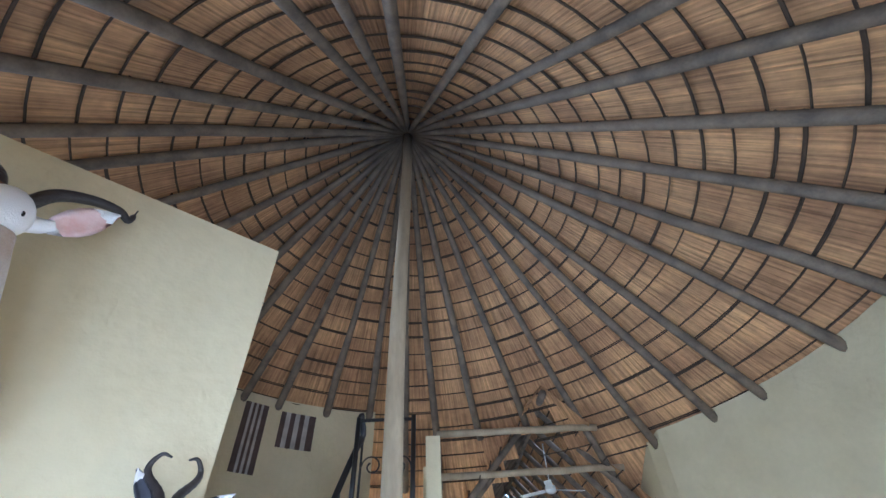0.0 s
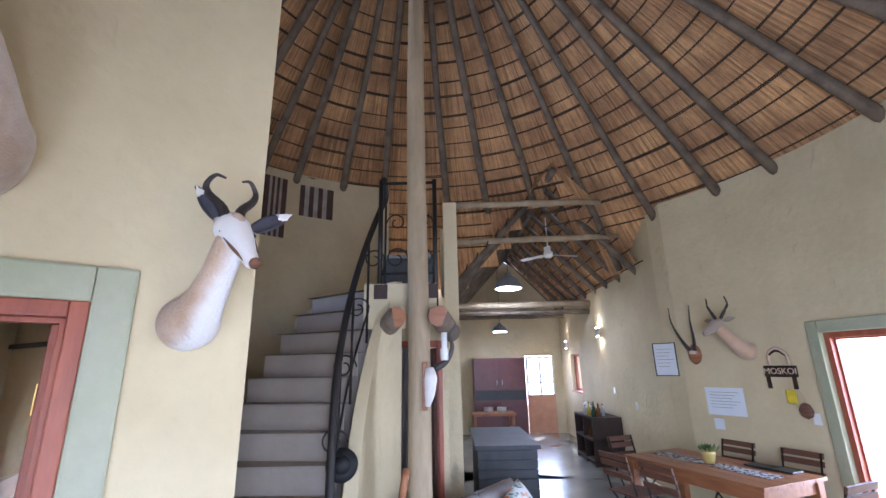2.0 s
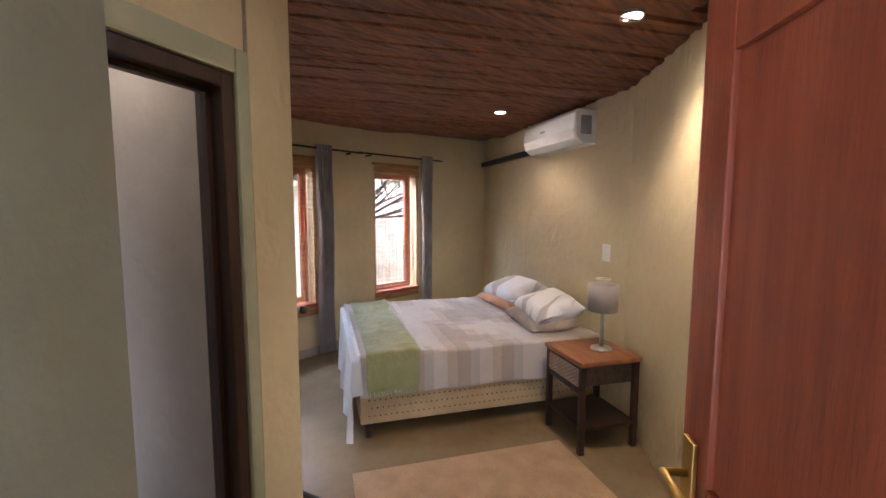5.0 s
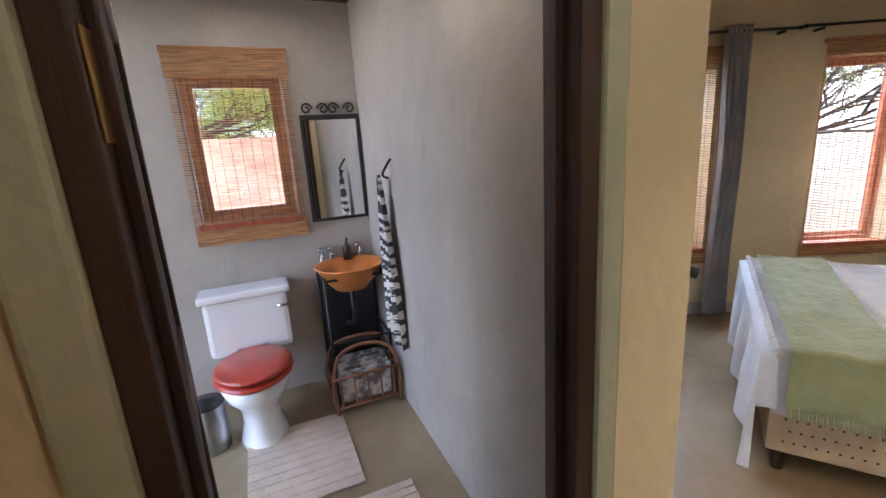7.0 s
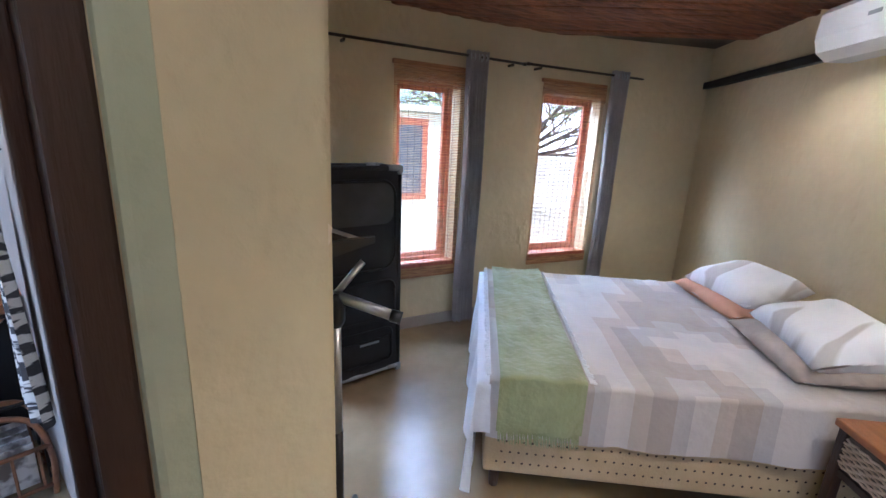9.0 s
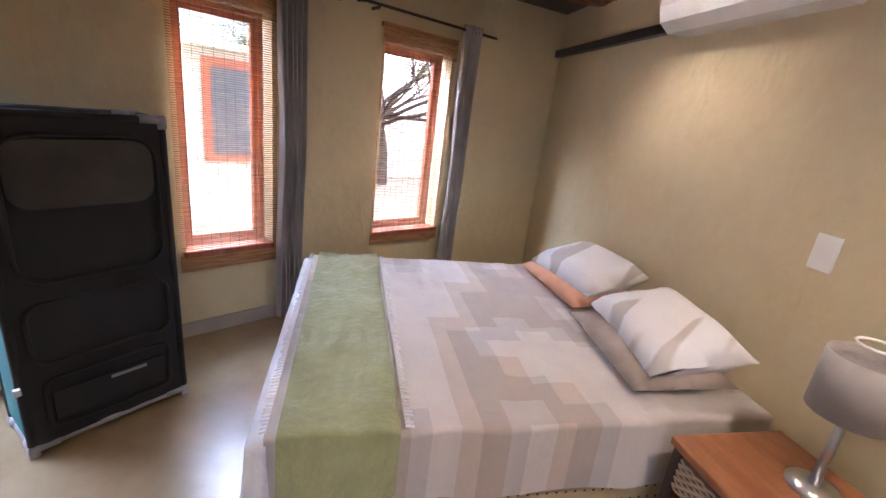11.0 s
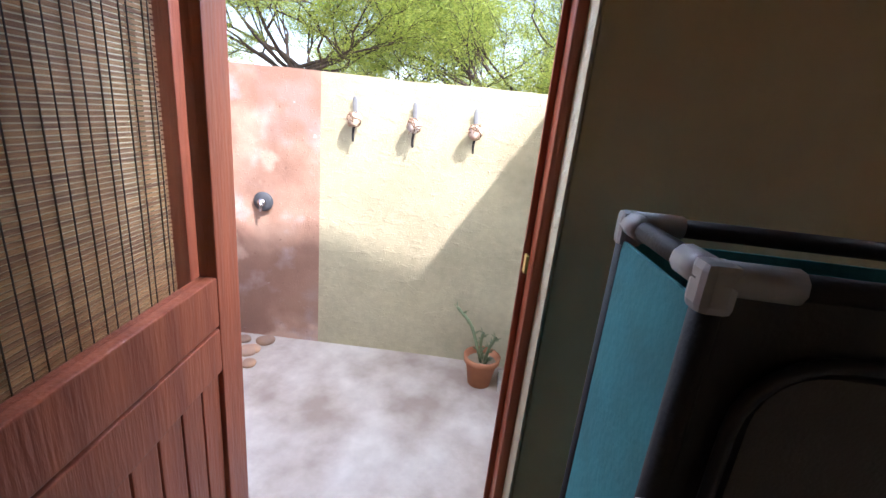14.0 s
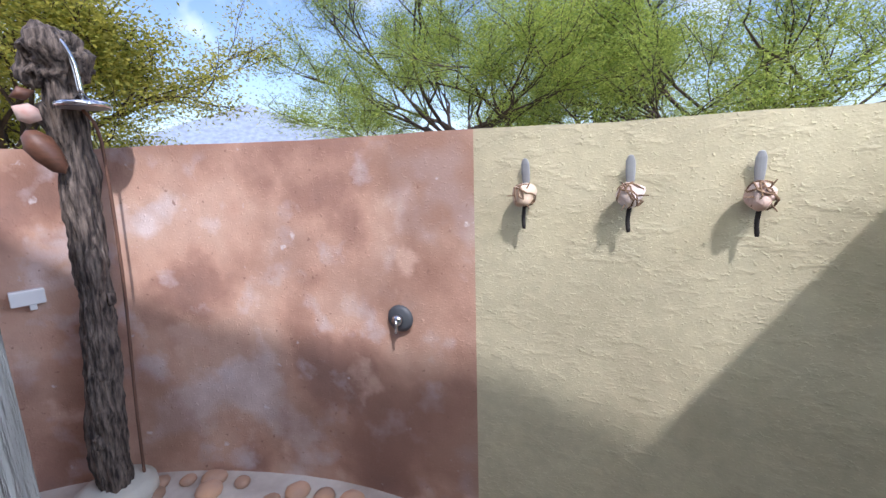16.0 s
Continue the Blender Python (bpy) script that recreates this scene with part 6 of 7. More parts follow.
# gnarled trunk that carries the shower
rng = random.Random(11)
trunk_ctrl = [(-5.90, -1.38, -0.19), (-5.905, -1.39, 0.2), (-5.955, -1.41, 0.7), (-5.985, -1.41, 1.1), (-5.995, -1.42, 1.5), (-6.005, -1.42, 1.8), (-5.99, -1.42, 2.02)]
tr = thing("tree_trunk", "gnarled grey tree trunk carrying the shower pipe", "tree trunk")
pts = curve_pts(trunk_ctrl, 20)
bm = bmesh.new()
seg, rings = 56, []
for i, p in enumerate(pts):
    ring_ = []
    for k in range(seg):
        a = 2 * math.pi * k / seg
        d = Vector((math.cos(a), math.sin(a), 0))
        q = Vector((p.x, p.y, p.z)) + d * 0.1
        r = 0.070 - 0.006 * i / len(pts) + 0.030 * noise.noise(Vector((q.x * 9, q.y * 9, p.z * 4.0))) + 0.020 * (0.4 - abs(noise.noise(Vector((q.x * 26, q.y * 26, p.z * 8))))) + 0.016 * (0.4 - abs(noise.noise(Vector((q.x * 55, q.y * 55, p.z * 14 + 4))))) + 0.006 * math.sin(a * 11 + 5 * noise.noise(Vector((a, p.z * 5, 0))))
        ring_.append(bm.verts.new(p + d * r))
    rings.append(ring_)
for r0, r1 in zip(rings, rings[1:]):
    for k in range(seg):
        bm.faces.new((r0[k], r0[(k + 1) % seg], r1[(k + 1) % seg], r1[k]))
bm.faces.new(rings[-1])
part("trunk", bm, BARK, tr, smooth=True)
for z, a in ((0.95, 2.9), (0.55, 0.9), (0.35, 1.2), (1.15, 1.0), (0.2, 0.6), (0.75, 0.7)):
    p = min(pts, key=lambda v: abs(v.z - z))
    c = p + Vector((math.cos(a), math.sin(a), 0)) * 0.068
    part("knot", lathe([(0.014, 0.0), (0.030, 0.008), (0.042, -0.006), (0.048, -0.02)], 14, m=look(c, c - Vector((math.cos(a), math.sin(a), 0)))), BARK, tr, smooth=True)
bm = bmesh.new()
bmesh.ops.create_icosphere(bm, subdivisions=4, radius=0.128, matrix=pose(-5.985, -1.42, 2.11))
for v in bm.verts:
    v.co += (v.co - Vector((-5.985, -1.42, 2.11))) * (0.55 * noise.noise(v.co * 11) + 0.6 * (0.3 - abs(noise.noise(v.co * 24))))
part("burr", bm, BARK, tr, "splintered dark crown of the trunk", True)
part("branch_stub", tube(curve_pts([(-5.99, -1.42, 1.66), (-5.94, -1.41, 1.80), (-5.88, -1.40, 1.90)], 5), [0.05] * 5 + [0.04] * 6, 12), BARK, tr, smooth=True)
part("foot_collar", lathe([(0.20, -0.19), (0.19, -0.10), (0.13, -0.08)], 22, m=pose(-5.90, -1.38, 0)), PALE, tr, "pale cement collar", True)
sh = thing("shower", "round chrome shower head on a bent pipe", "shower")
part("pipe", tube(curve_pts([(-5.99, -1.36, 2.12), (-5.98, -1.30, 2.20), (-6.0, -1.27, 2.17), (-6.03, -1.26, 2.08), (-6.04, -1.26, 1.94)], 6), 0.012, 10), CHROME, sh, smooth=True)
part("rose", lathe([(0.105, -0.012), (0.11, 0.0), (0.10, 0.014), (0.03, 0.026), (0.015, 0.045)], 30, m=pose(-6.04, -1.26, 1.895)), CHROME, sh, "chrome rose", True)
part("rose_face", lathe([(0.0001, -0.014), (0.10, -0.0135)], 30, m=pose(-6.04, -1.26, 1.895)), GREYMETAL, sh)
part("riser", tube(curve_pts([(-6.04, -1.30, 1.88), (-6.085, -1.33, 1.80), (-6.10, -1.36, 1.6), (-6.09, -1.38, 1.0), (-6.05, -1.38, 0.3), (-6.03, -1.38, -0.19)], 6), 0.008, 8), mat("rusty_pipe", (0.16, 0.08, 0.05), 0.7, bump=0.2), sh, "thin rusty riser pipe", True)
bd = thing("wooden_bird", "carved wooden bird ornament on the trunk", "ornament", pose(-5.865, -1.36, 1.80))
part("body", lathe([(0.0001, -0.13), (0.035, -0.10), (0.055, -0.03), (0.06, 0.03), (0.035, 0.08), (0.0001, 0.10)], 16, m=pose(-0.015, 0, -0.10, 10, 28, 0)), DARKTEAK, bd, smooth=True)
part("head", lathe([(0.0001, -0.06), (0.04, -0.03), (0.045, 0.01), (0.0001, 0.05)], 14, m=pose(0.02, 0.0, 0.06, 0, 60, 0)), mat("faded_pink_paint", (0.55, 0.30, 0.24), 0.7, (0.62, 0.52, 0.45), 12), bd, smooth=True)
part("crest", lathe([(0.0001, -0.03), (0.05, 0.0), (0.0001, 0.035)], 12, m=pose(0.02, 0, 0.14, 0, 20, 0)), DARKTEAK, bd, smooth=True)
dp = thing("wall_box", "small white plastic box on the yard wall", "box", pose(-5.73, -1.735, 0.92))
part("case", box(-0.07, 0.07, 0.0, 0.05, 0, 0.08, 0.008), WHITE, dp)
part("spout", box(-0.03, 0.0, 0.0, 0.04, -0.03, 0.0, 0.004), WHITE, dp)

# stones along the foot of the pink wall
line = smooth_line(YW[2:], 14)
rng = random.Random(5)
count = 0
for i, (x, y) in enumerate(line):
    if i % 3 and not (i % 7 == 0):
        continue
    nx, ny = YCENTRE.x - x, YCENTRE.y - y
    ln = math.hypot(nx, ny)
    off = 0.10 + 0.05 * rng.random() + (0.12 if i % 7 == 0 else 0)
    if y > -0.05:
        continue
    bm = bmesh.new()
    r = rng.uniform(0.045, 0.075)
    bmesh.ops.create_icosphere(bm, subdivisions=2, radius=r)
    for v in bm.verts:
        v.co.z *= 0.55
        v.co += v.co * 0.3 * noise.noise(v.co * 12 + Vector((i, 0, 0)))
    ob = link("stone", bm, STONE, smooth=True)
    ob.matrix_world = pose(x + nx / ln * off, y + ny / ln * off, -0.175, 0, 0, rng.uniform(0, 180))
    tagged(ob, "rounded brown river stone bedded along the wall", "stone", "border stones")
for x, y in ((-6.55, -0.15), (-6.45, 0.02), (-6.62, 0.0), (-6.50, -0.32), (-6.72, -0.12)):
    bm = bmesh.new()
    bmesh.ops.create_icosphere(bm, subdivisions=2, radius=rng.uniform(0.05, 0.075))
    for v in bm.verts:
        v.co.z *= 0.5
        v.co += v.co * 0.3 * noise.noise(v.co * 12 + Vector((x * 9, 0, 0)))
    ob = link("stone", bm, STONE, smooth=True)
    ob.matrix_world = pose(x, y, -0.178, 0, 0, rng.uniform(0, 180))
    tagged(ob, "rounded brown river stone bedded in the floor", "stone", "border stones")
pp = thing("potted_plant", "spindly succulent in a terracotta pot", "plant", pose(-7.24, 1.43, -0.19))
part("pot", lathe([(0.075, 0.0), (0.105, 0.17), (0.12, 0.17), (0.125, 0.21), (0.108, 0.21), (0.10, 0.17), (0.0001, 0.165)], 28), TERRA, pp, smooth=True)
part("soil", lathe([(0.0001, 0.172), (0.098, 0.17)], 20), EARTH, pp)
SUCC = mat("grey_green_leaf", (0.20, 0.25, 0.12), 0.5, (0.13, 0.17, 0.09), 8, bump=0.05)
for ctrl in ([(0.02, 0, 0.17), (0.06, -0.02, 0.28), (0.02, -0.10, 0.42), (-0.02, -0.22, 0.50)], [(0, 0.02, 0.17), (0.03, 0.05, 0.30), (0.02, 0.08, 0.38)], [(-0.02, 0, 0.17), (-0.04, -0.03, 0.27), (-0.03, -0.02, 0.36)], [(0.03, 0.03, 0.17), (0.06, 0.06, 0.24)]):
    cp_ = curve_pts(ctrl, 6)
    st_ = part("stem", tube(cp_, 0.011, 8), SUCC, pp, smooth=True)
    for i, p in enumerate(cp_[2::2]):
        for s in (-1, 1):
            bm = bmesh.new()
            d = Vector((s * 0.5, math.sin(i * 2.0), 0.5)).normalized() * 0.05
            q = d.orthogonal().normalized() * 0.010
            o = d.cross(q).normalized() * 0.006
            vs = [bm.verts.new(v) for v in (p, p + d * 0.5 + q, p + d, p + d * 0.5 - q, p + d * 0.5 + o)]
            for f in ((0, 1, 4), (1, 2, 4), (2, 3, 4), (3, 0, 4), (0, 3, 2, 1)):
                bm.faces.new([vs[k] for k in f])
            part("leaf", bm, SUCC, st_)
tagged(link("brick", box(-0.09, 0.09, -0.05, 0.05, 0, 0.06, 0.006, m=pose(-7.30, 1.60, -0.19, 0, 0, 15)), PALE), "pale half brick beside the plant pot", "brick")

# ---- beyond the wall: trees, roofs ----
BRANCH = mat("dark_branch", (0.085, 0.06, 0.045), 0.9, (0.045, 0.032, 0.025), 8, bump=0.5, bscale=30)


def leaf_material(name, front, through):
    """Leaves that scatter light and let some of it through, each a little different."""
    m = bpy.data.materials.new(name)
    m.use_nodes = True
    n, l = m.node_tree.nodes, m.node_tree.links
    n.remove(n["Principled BSDF"])
    df, tr_, mx, geo = n.new("ShaderNodeBsdfDiffuse"), n.new("ShaderNodeBsdfTranslucent"), n.new("ShaderNodeMixShader"), n.new("ShaderNodeNewGeometry")
    for node, col in ((df, front), (tr_, through)):
        rp = n.new("ShaderNodeValToRGB")
        rp.color_ramp.elements[0].color = (col[0] * 0.55, col[1] * 0.62, col[2] * 0.6, 1)
        rp.color_ramp.elements[1].color = (col[0] * 1.45, col[1] * 1.25, col[2] * 1.1, 1)
        l.new(geo.outputs["Random Per Island"], rp.inputs[0])
        l.new(rp.outputs[0], node.inputs["Color"])
    mx.inputs[0].default_value = 0.45
    l.new(df.outputs[0], mx.inputs[1])
    l.new(tr_.outputs[0], mx.inputs[2])
    l.new(mx.outputs[0], n["Material Output"].inputs["Surface"])
    return m


LEAFSUN = leaf_material("acacia_leaf", (0.29, 0.40, 0.11), (0.50, 0.62, 0.15))
LEAFBROAD = leaf_material("broad_leaf", (0.32, 0.34, 0.09), (0.56, 0.58, 0.13))


def tree(name, label, x, y, fork_z, crown, leaf_mat, leaves, seed, leaf_size, droop=0.0, flat=True):
    """crown: radius and the heights of its underside and top."""
    rng = random.Random(seed)
    rad, z0, z1 = crown
    t = thing(name, label, "tree", pose(x, y, -0.32))
    base = Vector((0, 0, 0))
    fork = Vector((rng.uniform(-0.2, 0.2), rng.uniform(-0.2, 0.2), fork_z))
    bm = tube([base, fork * 0.5 + Vector((0.08, 0.05, 0)), fork], [0.17, 0.14, 0.12], 10)
    tips = []

    def grow(p, d, length, r, depth):
        q, pts, rads = p.copy(), [p.copy()], [r]
        for k in range(4):
            d = (d + Vector((rng.uniform(-0.35, 0.35), rng.uniform(-0.35, 0.35), rng.uniform(-0.14, 0.18)))).normalized()
            q = q + d * length / 4
            pts.append(q.copy())
            rads.append(r * (1 - 0.14 * (k + 1)))
            if depth <= 2:
                tips.append((q.copy(), d.copy()))
        tube(pts, rads, 6 if r > 0.02 else 4, bm, cap=False)
        if depth > 0:
            for k in range(3 if depth > 1 else 4):
                nd = (d + Vector((rng.uniform(-0.9, 0.9), rng.uniform(-0.9, 0.9), rng.uniform(-0.3, 0.5)))).normalized()
                grow(pts[rng.choice((2, 3, 4))], nd, length * rng.uniform(0.5, 0.78), max(r * 0.55, 0.006), depth - 1)

    for k in range(16):
        a = 2 * math.pi * k / 16 + rng.uniform(-0.4, 0.4)
        grow(fork - Vector((0, 0, rng.uniform(0, 0.5))), Vector((math.cos(a), math.sin(a), rng.uniform(-0.06, 0.75))).normalized(), rad * 0.50, 0.055, 4)
    part("trunk", bm, BRANCH, t, "dark twisting trunk and branches", smooth=True)
    verts, faces = [], []
    per = max(1, leaves // len(tips))
    for p, d in tips:
        for k in range(per):
            c = p + d * rng.uniform(-0.28, 0.12) + Vector((rng.gauss(0, 1), rng.gauss(0, 1), rng.gauss(0, 0.6))) * (0.17 if flat else 0.17)
            ax = Vector((rng.uniform(-1, 1), rng.uniform(-1, 1), rng.uniform(-0.4, 0.6))).normalized()
            w = ax.cross(Vector((rng.uniform(-1, 1), rng.uniform(-1, 1), 1))).normalized()
            L, W = leaf_size[0] * rng.uniform(0.6, 1.3), leaf_size[1] * rng.uniform(0.7, 1.3)
            i = len(verts)
            verts += [c - ax * L / 2, c + w * W / 2, c + ax * L / 2, c - w * W / 2]
            faces.append((i, i + 1, i + 2, i + 3))
    me = bpy.data.meshes.new("crown")
    me.from_pydata([tuple(v) for v in verts], [], faces)
    me.materials.append(leaf_mat)
    ob = new("crown", me)
    ob.parent = t
    tagged(ob, "loose crown of small leaves", kind="stuff")
    return t


tree("acacia_tree", "wide thorn acacia with feathery light green crown", -13.9, -5.9, 2.7, (5.1, 2.2, 5.5), LEAFSUN, 300000, 3, (0.060, 0.016))
tree("acacia_tree", "thorn acacia beyond the yard wall", -16.7, -0.9, 2.2, (5.8, 2.2, 5.0), LEAFSUN, 210000, 8, (0.075, 0.020))
tree("acacia_tree", "thorn acacia farther behind the wall", -22.0, -7.5, 2.6, (6.0, 2.4, 6.0), LEAFSUN, 90000, 21, (0.11, 0.032))
tree("broadleaf_tree", "leafy yellow-green tree over the yard wall", -5.9, -7.2, 2.2, (3.4, 1.8, 5.8), LEAFBROAD, 140000, 5, (0.055, 0.032), flat=False)
tree("acacia_tree", "thorn acacia outside the bedroom windows", -12.5, 8.0, 1.8, (4.2, 2.2, 5.0), LEAFSUN, 16000, 31, (0.09, 0.026))
hs = thing("house", "far house with a pale blue-white pitched roof", "house", pose(-12.95, -15.4, -0.32, 0, 0, -24))
part("wall", box(-3.6, 3.6, -3, 3, 0, 2.3), PALE, hs)
bm = bmesh.new()
vs = [bm.verts.new(v) for v in ((-5.2, -3.4, 2.2), (5.2, -3.4, 2.2), (5.2, 3.4, 2.2), (-5.2, 3.4, 2.2), (0, -0.4, 4.35), (0, 0.4, 4.35))]
for f in ((0, 1, 4), (2, 3, 5), (1, 2, 5, 4), (3, 0, 4, 5), (0, 3, 2, 1)):
    bm.faces.new([vs[k] for k in f])
part("roof", bm, ROOFWHITE, hs, "pale blue-white sheet roof")
nb = thing("outbuilding", "pale plastered building with a red-framed window", "house", pose(-9.6, 3.5, -0.32, 0, 0, 4))
part("wall", box(-1.2, 0, -0.6, 2.6, 0, 2.3, 0.02), PALE, nb)
wn_ = part("window", box(0.0, 0.03, 0.1, 0.9, 0.9, 2.2, 0.004), REDWOOD, nb)
part("pane", box(0.03, 0.034, 0.2, 0.8, 1.0, 2.1), DARKGREY, wn_)
part("post", box(0.5, 0.58, -0.3, -0.22, 0, 2.2, 0.006), WHITE, nb, "white verandah post")
part("roof", box(-1.3, 0.1, -0.7, 2.7, 2.3, 2.4, 0.02), PALE, nb, "pale flat roof edge")

# ---- trophies and things on the living room walls ----
def neck_mesh(ctrl, radii, seg=20, white=None, squash=1.0):
    """A tapering body along control points; faces turned towards `white` take the second material."""
    pts = curve_pts(ctrl, 14)
    n = len(pts)
    rr_ = []
    for i in range(n):
        f = i / (n - 1) * (len(radii) - 1)
        k = min(int(f), len(radii) - 2)
        rr_.append(radii[k] + (radii[k + 1] - radii[k]) * (f - k))
    bm = tube(pts, rr_, seg)
    if white is not None:
        bm.faces.ensure_lookup_table()
        for f in bm.faces:
            c = f.calc_center_median()
            p = min(pts, key=lambda q: (q - c).length)
            if (c - p).normalized().dot(white) > 0.3 + 0.16 * noise.noise(c * 30):
                f.material_index = 1
    return bm


def ear(base, tip, width, facing):
    """A leaf-shaped ear with a cupped face."""
    bm = bmesh.new()
    base, tip = Vector(base), Vector(tip)
    d = tip - base
    w = d.cross(Vector(facing)).normalized()
    f = Vector(facing).normalized()
    rows = []
    for k in range(7):
        t = k / 6
        half = width * math.sin(math.pi * (0.12 + 0.86 * t)) * 0.5
        c = base + d * t
        rows.append([bm.verts.new(c + w * half * s + f * (0.02 * abs(s) - 0.012)) for s in (-1, -0.5, 0, 0.5, 1)] + [bm.verts.new(c - f * 0.022 * math.sin(math.pi * t + 0.2))])
    for r0, r1 in zip(rows, rows[1:]):
        for k in range(4):
            bm.faces.new((r0[k], r0[k + 1], r1[k + 1], r1[k]))
        for a, b in ((4, 5), (5, 0)):
            g = bm.faces.new((r0[a], r0[b], r1[b], r1[a]))
            g.material_index = 1
    return bm


DARKEAR = mat("dark_ear", (0.06, 0.06, 0.075), 0.8, bump=0.2)
PINKEAR = mat("pink_ear", (0.60, 0.33, 0.27), 0.8, (0.70, 0.55, 0.50), 8, bump=0.2)
EYE_ = mat("glass_eye", (0.01, 0.008, 0.008), 0.05, bump=0)
STRIPEBROWN = mat("brown_blaze", (0.16, 0.075, 0.04), 0.9, bump=0.2)
DN = Vector((0.1, -0.55, -0.83)).normalized()



def fade_fur(name, direction, lo, hi):
    """Tan fur that fades into white along a direction."""
    m = mat(name, (0.56, 0.40, 0.27), 0.9, (0.47, 0.31, 0.19), 9, bump=0.7, bscale=90, sheen=0.3, fine=0.12)
    n, l = m.node_tree.nodes, m.node_tree.links
    b = n["Principled BSDF"]
    tc, dt, no, ad, mr, mx = n.new("ShaderNodeTexCoord"), n.new("ShaderNodeVectorMath"), n.new("ShaderNodeTexNoise"), n.new("ShaderNodeMath"), n.new("ShaderNodeMapRange"), n.new("ShaderNodeMix")
    dt.operation, ad.operation = "DOT_PRODUCT", "MULTIPLY_ADD"
    dt.inputs[1].default_value = direction
    no.inputs["Scale"].default_value, no.inputs["Detail"].default_value = 14, 5
    ad.inputs[1].default_value = 0.05
    mr.inputs[1].default_value, mr.inputs[2].default_value = lo, hi
    mr.interpolation_type = "SMOOTHSTEP"
    mx.data_type = "RGBA"
    mx.inputs[7].default_value = (0.76, 0.73, 0.69, 1)
    l.new(tc.outputs["Object"], dt.inputs[0])
    l.new(tc.outputs["Object"], no.inputs[0])
    l.new(no.outputs[0], ad.inputs[0])
    l.new(dt.outputs["Value"], ad.inputs[2])
    l.new(ad.outputs[0], mr.inputs[0])
    l.new(mr.outputs[0], mx.inputs[0])
    l.new(b.inputs["Base Color"].links[0].from_socket, mx.inputs[6])
    l.new(mx.outputs[2], b.inputs["Base Color"])
    return m


# springbok: in the frame of the bedroom front wall, y runs into the wall
sb = thing("springbok_trophy", "mounted springbok head with curled dark horns", "trophy", MW @ pose(1.12, 0, 2.0))
part("neck", neck_mesh([(0.0, 0.0, 0.02), (0.005, -0.10, 0.03), (0.03, -0.19, 0.13), (0.055, -0.26, 0.26), (0.065, -0.29, 0.33)], [0.106, 0.100, 0.070, 0.056, 0.054, 0.050], 40), fade_fur("springbok_fur", (0.95, 0.0, -0.30), -0.035, 0.035), sb, "tan neck with white throat", True)
part("head", neck_mesh([(0.050, -0.225, 0.355), (0.065, -0.29, 0.325), (0.085, -0.36, 0.255), (0.10, -0.415, 0.195), (0.103, -0.43, 0.18)], [0.050, 0.064, 0.048, 0.030, 0.024, 0.010], 18), FURWHITE, sb, "white face", True)
part("forehead", neck_mesh([(0.055, -0.25, 0.392), (0.066, -0.305, 0.362), (0.078, -0.345, 0.315)], [0.020, 0.030, 0.012], 12), FUR, sb, "tan forehead", True)
part("muzzle", lathe([(0.0001, 0.0), (0.018, 0.002), (0.021, 0.010), (0.0001, 0.016)], 12, m=pose(0.104, -0.435, 0.188, 115, 0, 0)), STRIPEBROWN, sb, "dark nose", True)
for s in (-1, 1):
    horn = curve_pts([(0.058 + s * 0.022, -0.255, 0.385), (0.058 + s * 0.035, -0.235, 0.43), (0.058 + s * 0.080, -0.205, 0.485), (0.058 + s * 0.088, -0.20, 0.525), (0.058 + s * 0.062, -0.21, 0.562), (0.058 + s * 0.030, -0.225, 0.552)], 6)
    nh = len(horn)
    part("horn", tube(horn, [(0.020 - 0.0165 * i / nh) * (1 + 0.10 * (i % 2) * (i < 16)) for i in range(nh)], 12), HORN, sb, "ringed dark horn", True)
    part("ear", ear((0.015, -0.24, 0.365) if s < 0 else (0.115, -0.245, 0.345), (-0.065, -0.20, 0.505) if s < 0 else (0.295, -0.20, 0.464), 0.062, (0.2, -1, 0.1)), [DARKEAR, FURWHITE], sb, "dark-lined ear", True)
    part("eye", lathe([(0.0001, 0), (0.014, 0.004), (0.0001, 0.014)], 10, m=pose(0.072 + s * 0.050, -0.305, 0.315, 90, 0, s * 60)), EYE_, sb, "dark glass eye", True)
    part("cheek_stripe", tube([(0.075 + s * 0.052, -0.315, 0.30), (0.087 + s * 0.040, -0.365, 0.245), (0.098 + s * 0.022, -0.41, 0.197)], [0.005, 0.007, 0.004], 6), STRIPEBROWN, sb, "brown cheek stripe", True)

# large antelope over the door
MOTTLED = mat("mottled_fur", (0.58, 0.50, 0.43), 0.9, (0.40, 0.29, 0.20), 5, bump=0.3, bscale=120, sheen=0.3, spread=(0.40, 0.60))
el = thing("antelope_trophy", "large mounted grey-brown antelope head with dark horns", "trophy", MW @ pose(0.39, 0, 2.56))
part("neck", neck_mesh([(0.0, 0.0, -0.03), (0.0, -0.14, 0.0), (-0.03, -0.32, 0.20), (-0.07, -0.42, 0.42), (-0.08, -0.44, 0.52)], [0.20, 0.215, 0.175, 0.125, 0.105, 0.09], 26), MOTTLED, el, "thick grey-brown neck", True)
part("head", neck_mesh([(-0.07, -0.38, 0.63), (-0.085, -0.46, 0.59), (-0.15, -0.60, 0.47), (-0.23, -0.74, 0.35), (-0.25, -0.77, 0.33)], [0.075, 0.100, 0.080, 0.055, 0.048, 0.025], 20), FURWHITE, el, "pale face", True)
part("forehead", neck_mesh([(-0.09, -0.40, 0.69), (-0.13, -0.50, 0.635), (-0.17, -0.58, 0.565)], [0.035, 0.042, 0.022], 14), STRIPEBROWN, el, "brown forehead tuft", True)
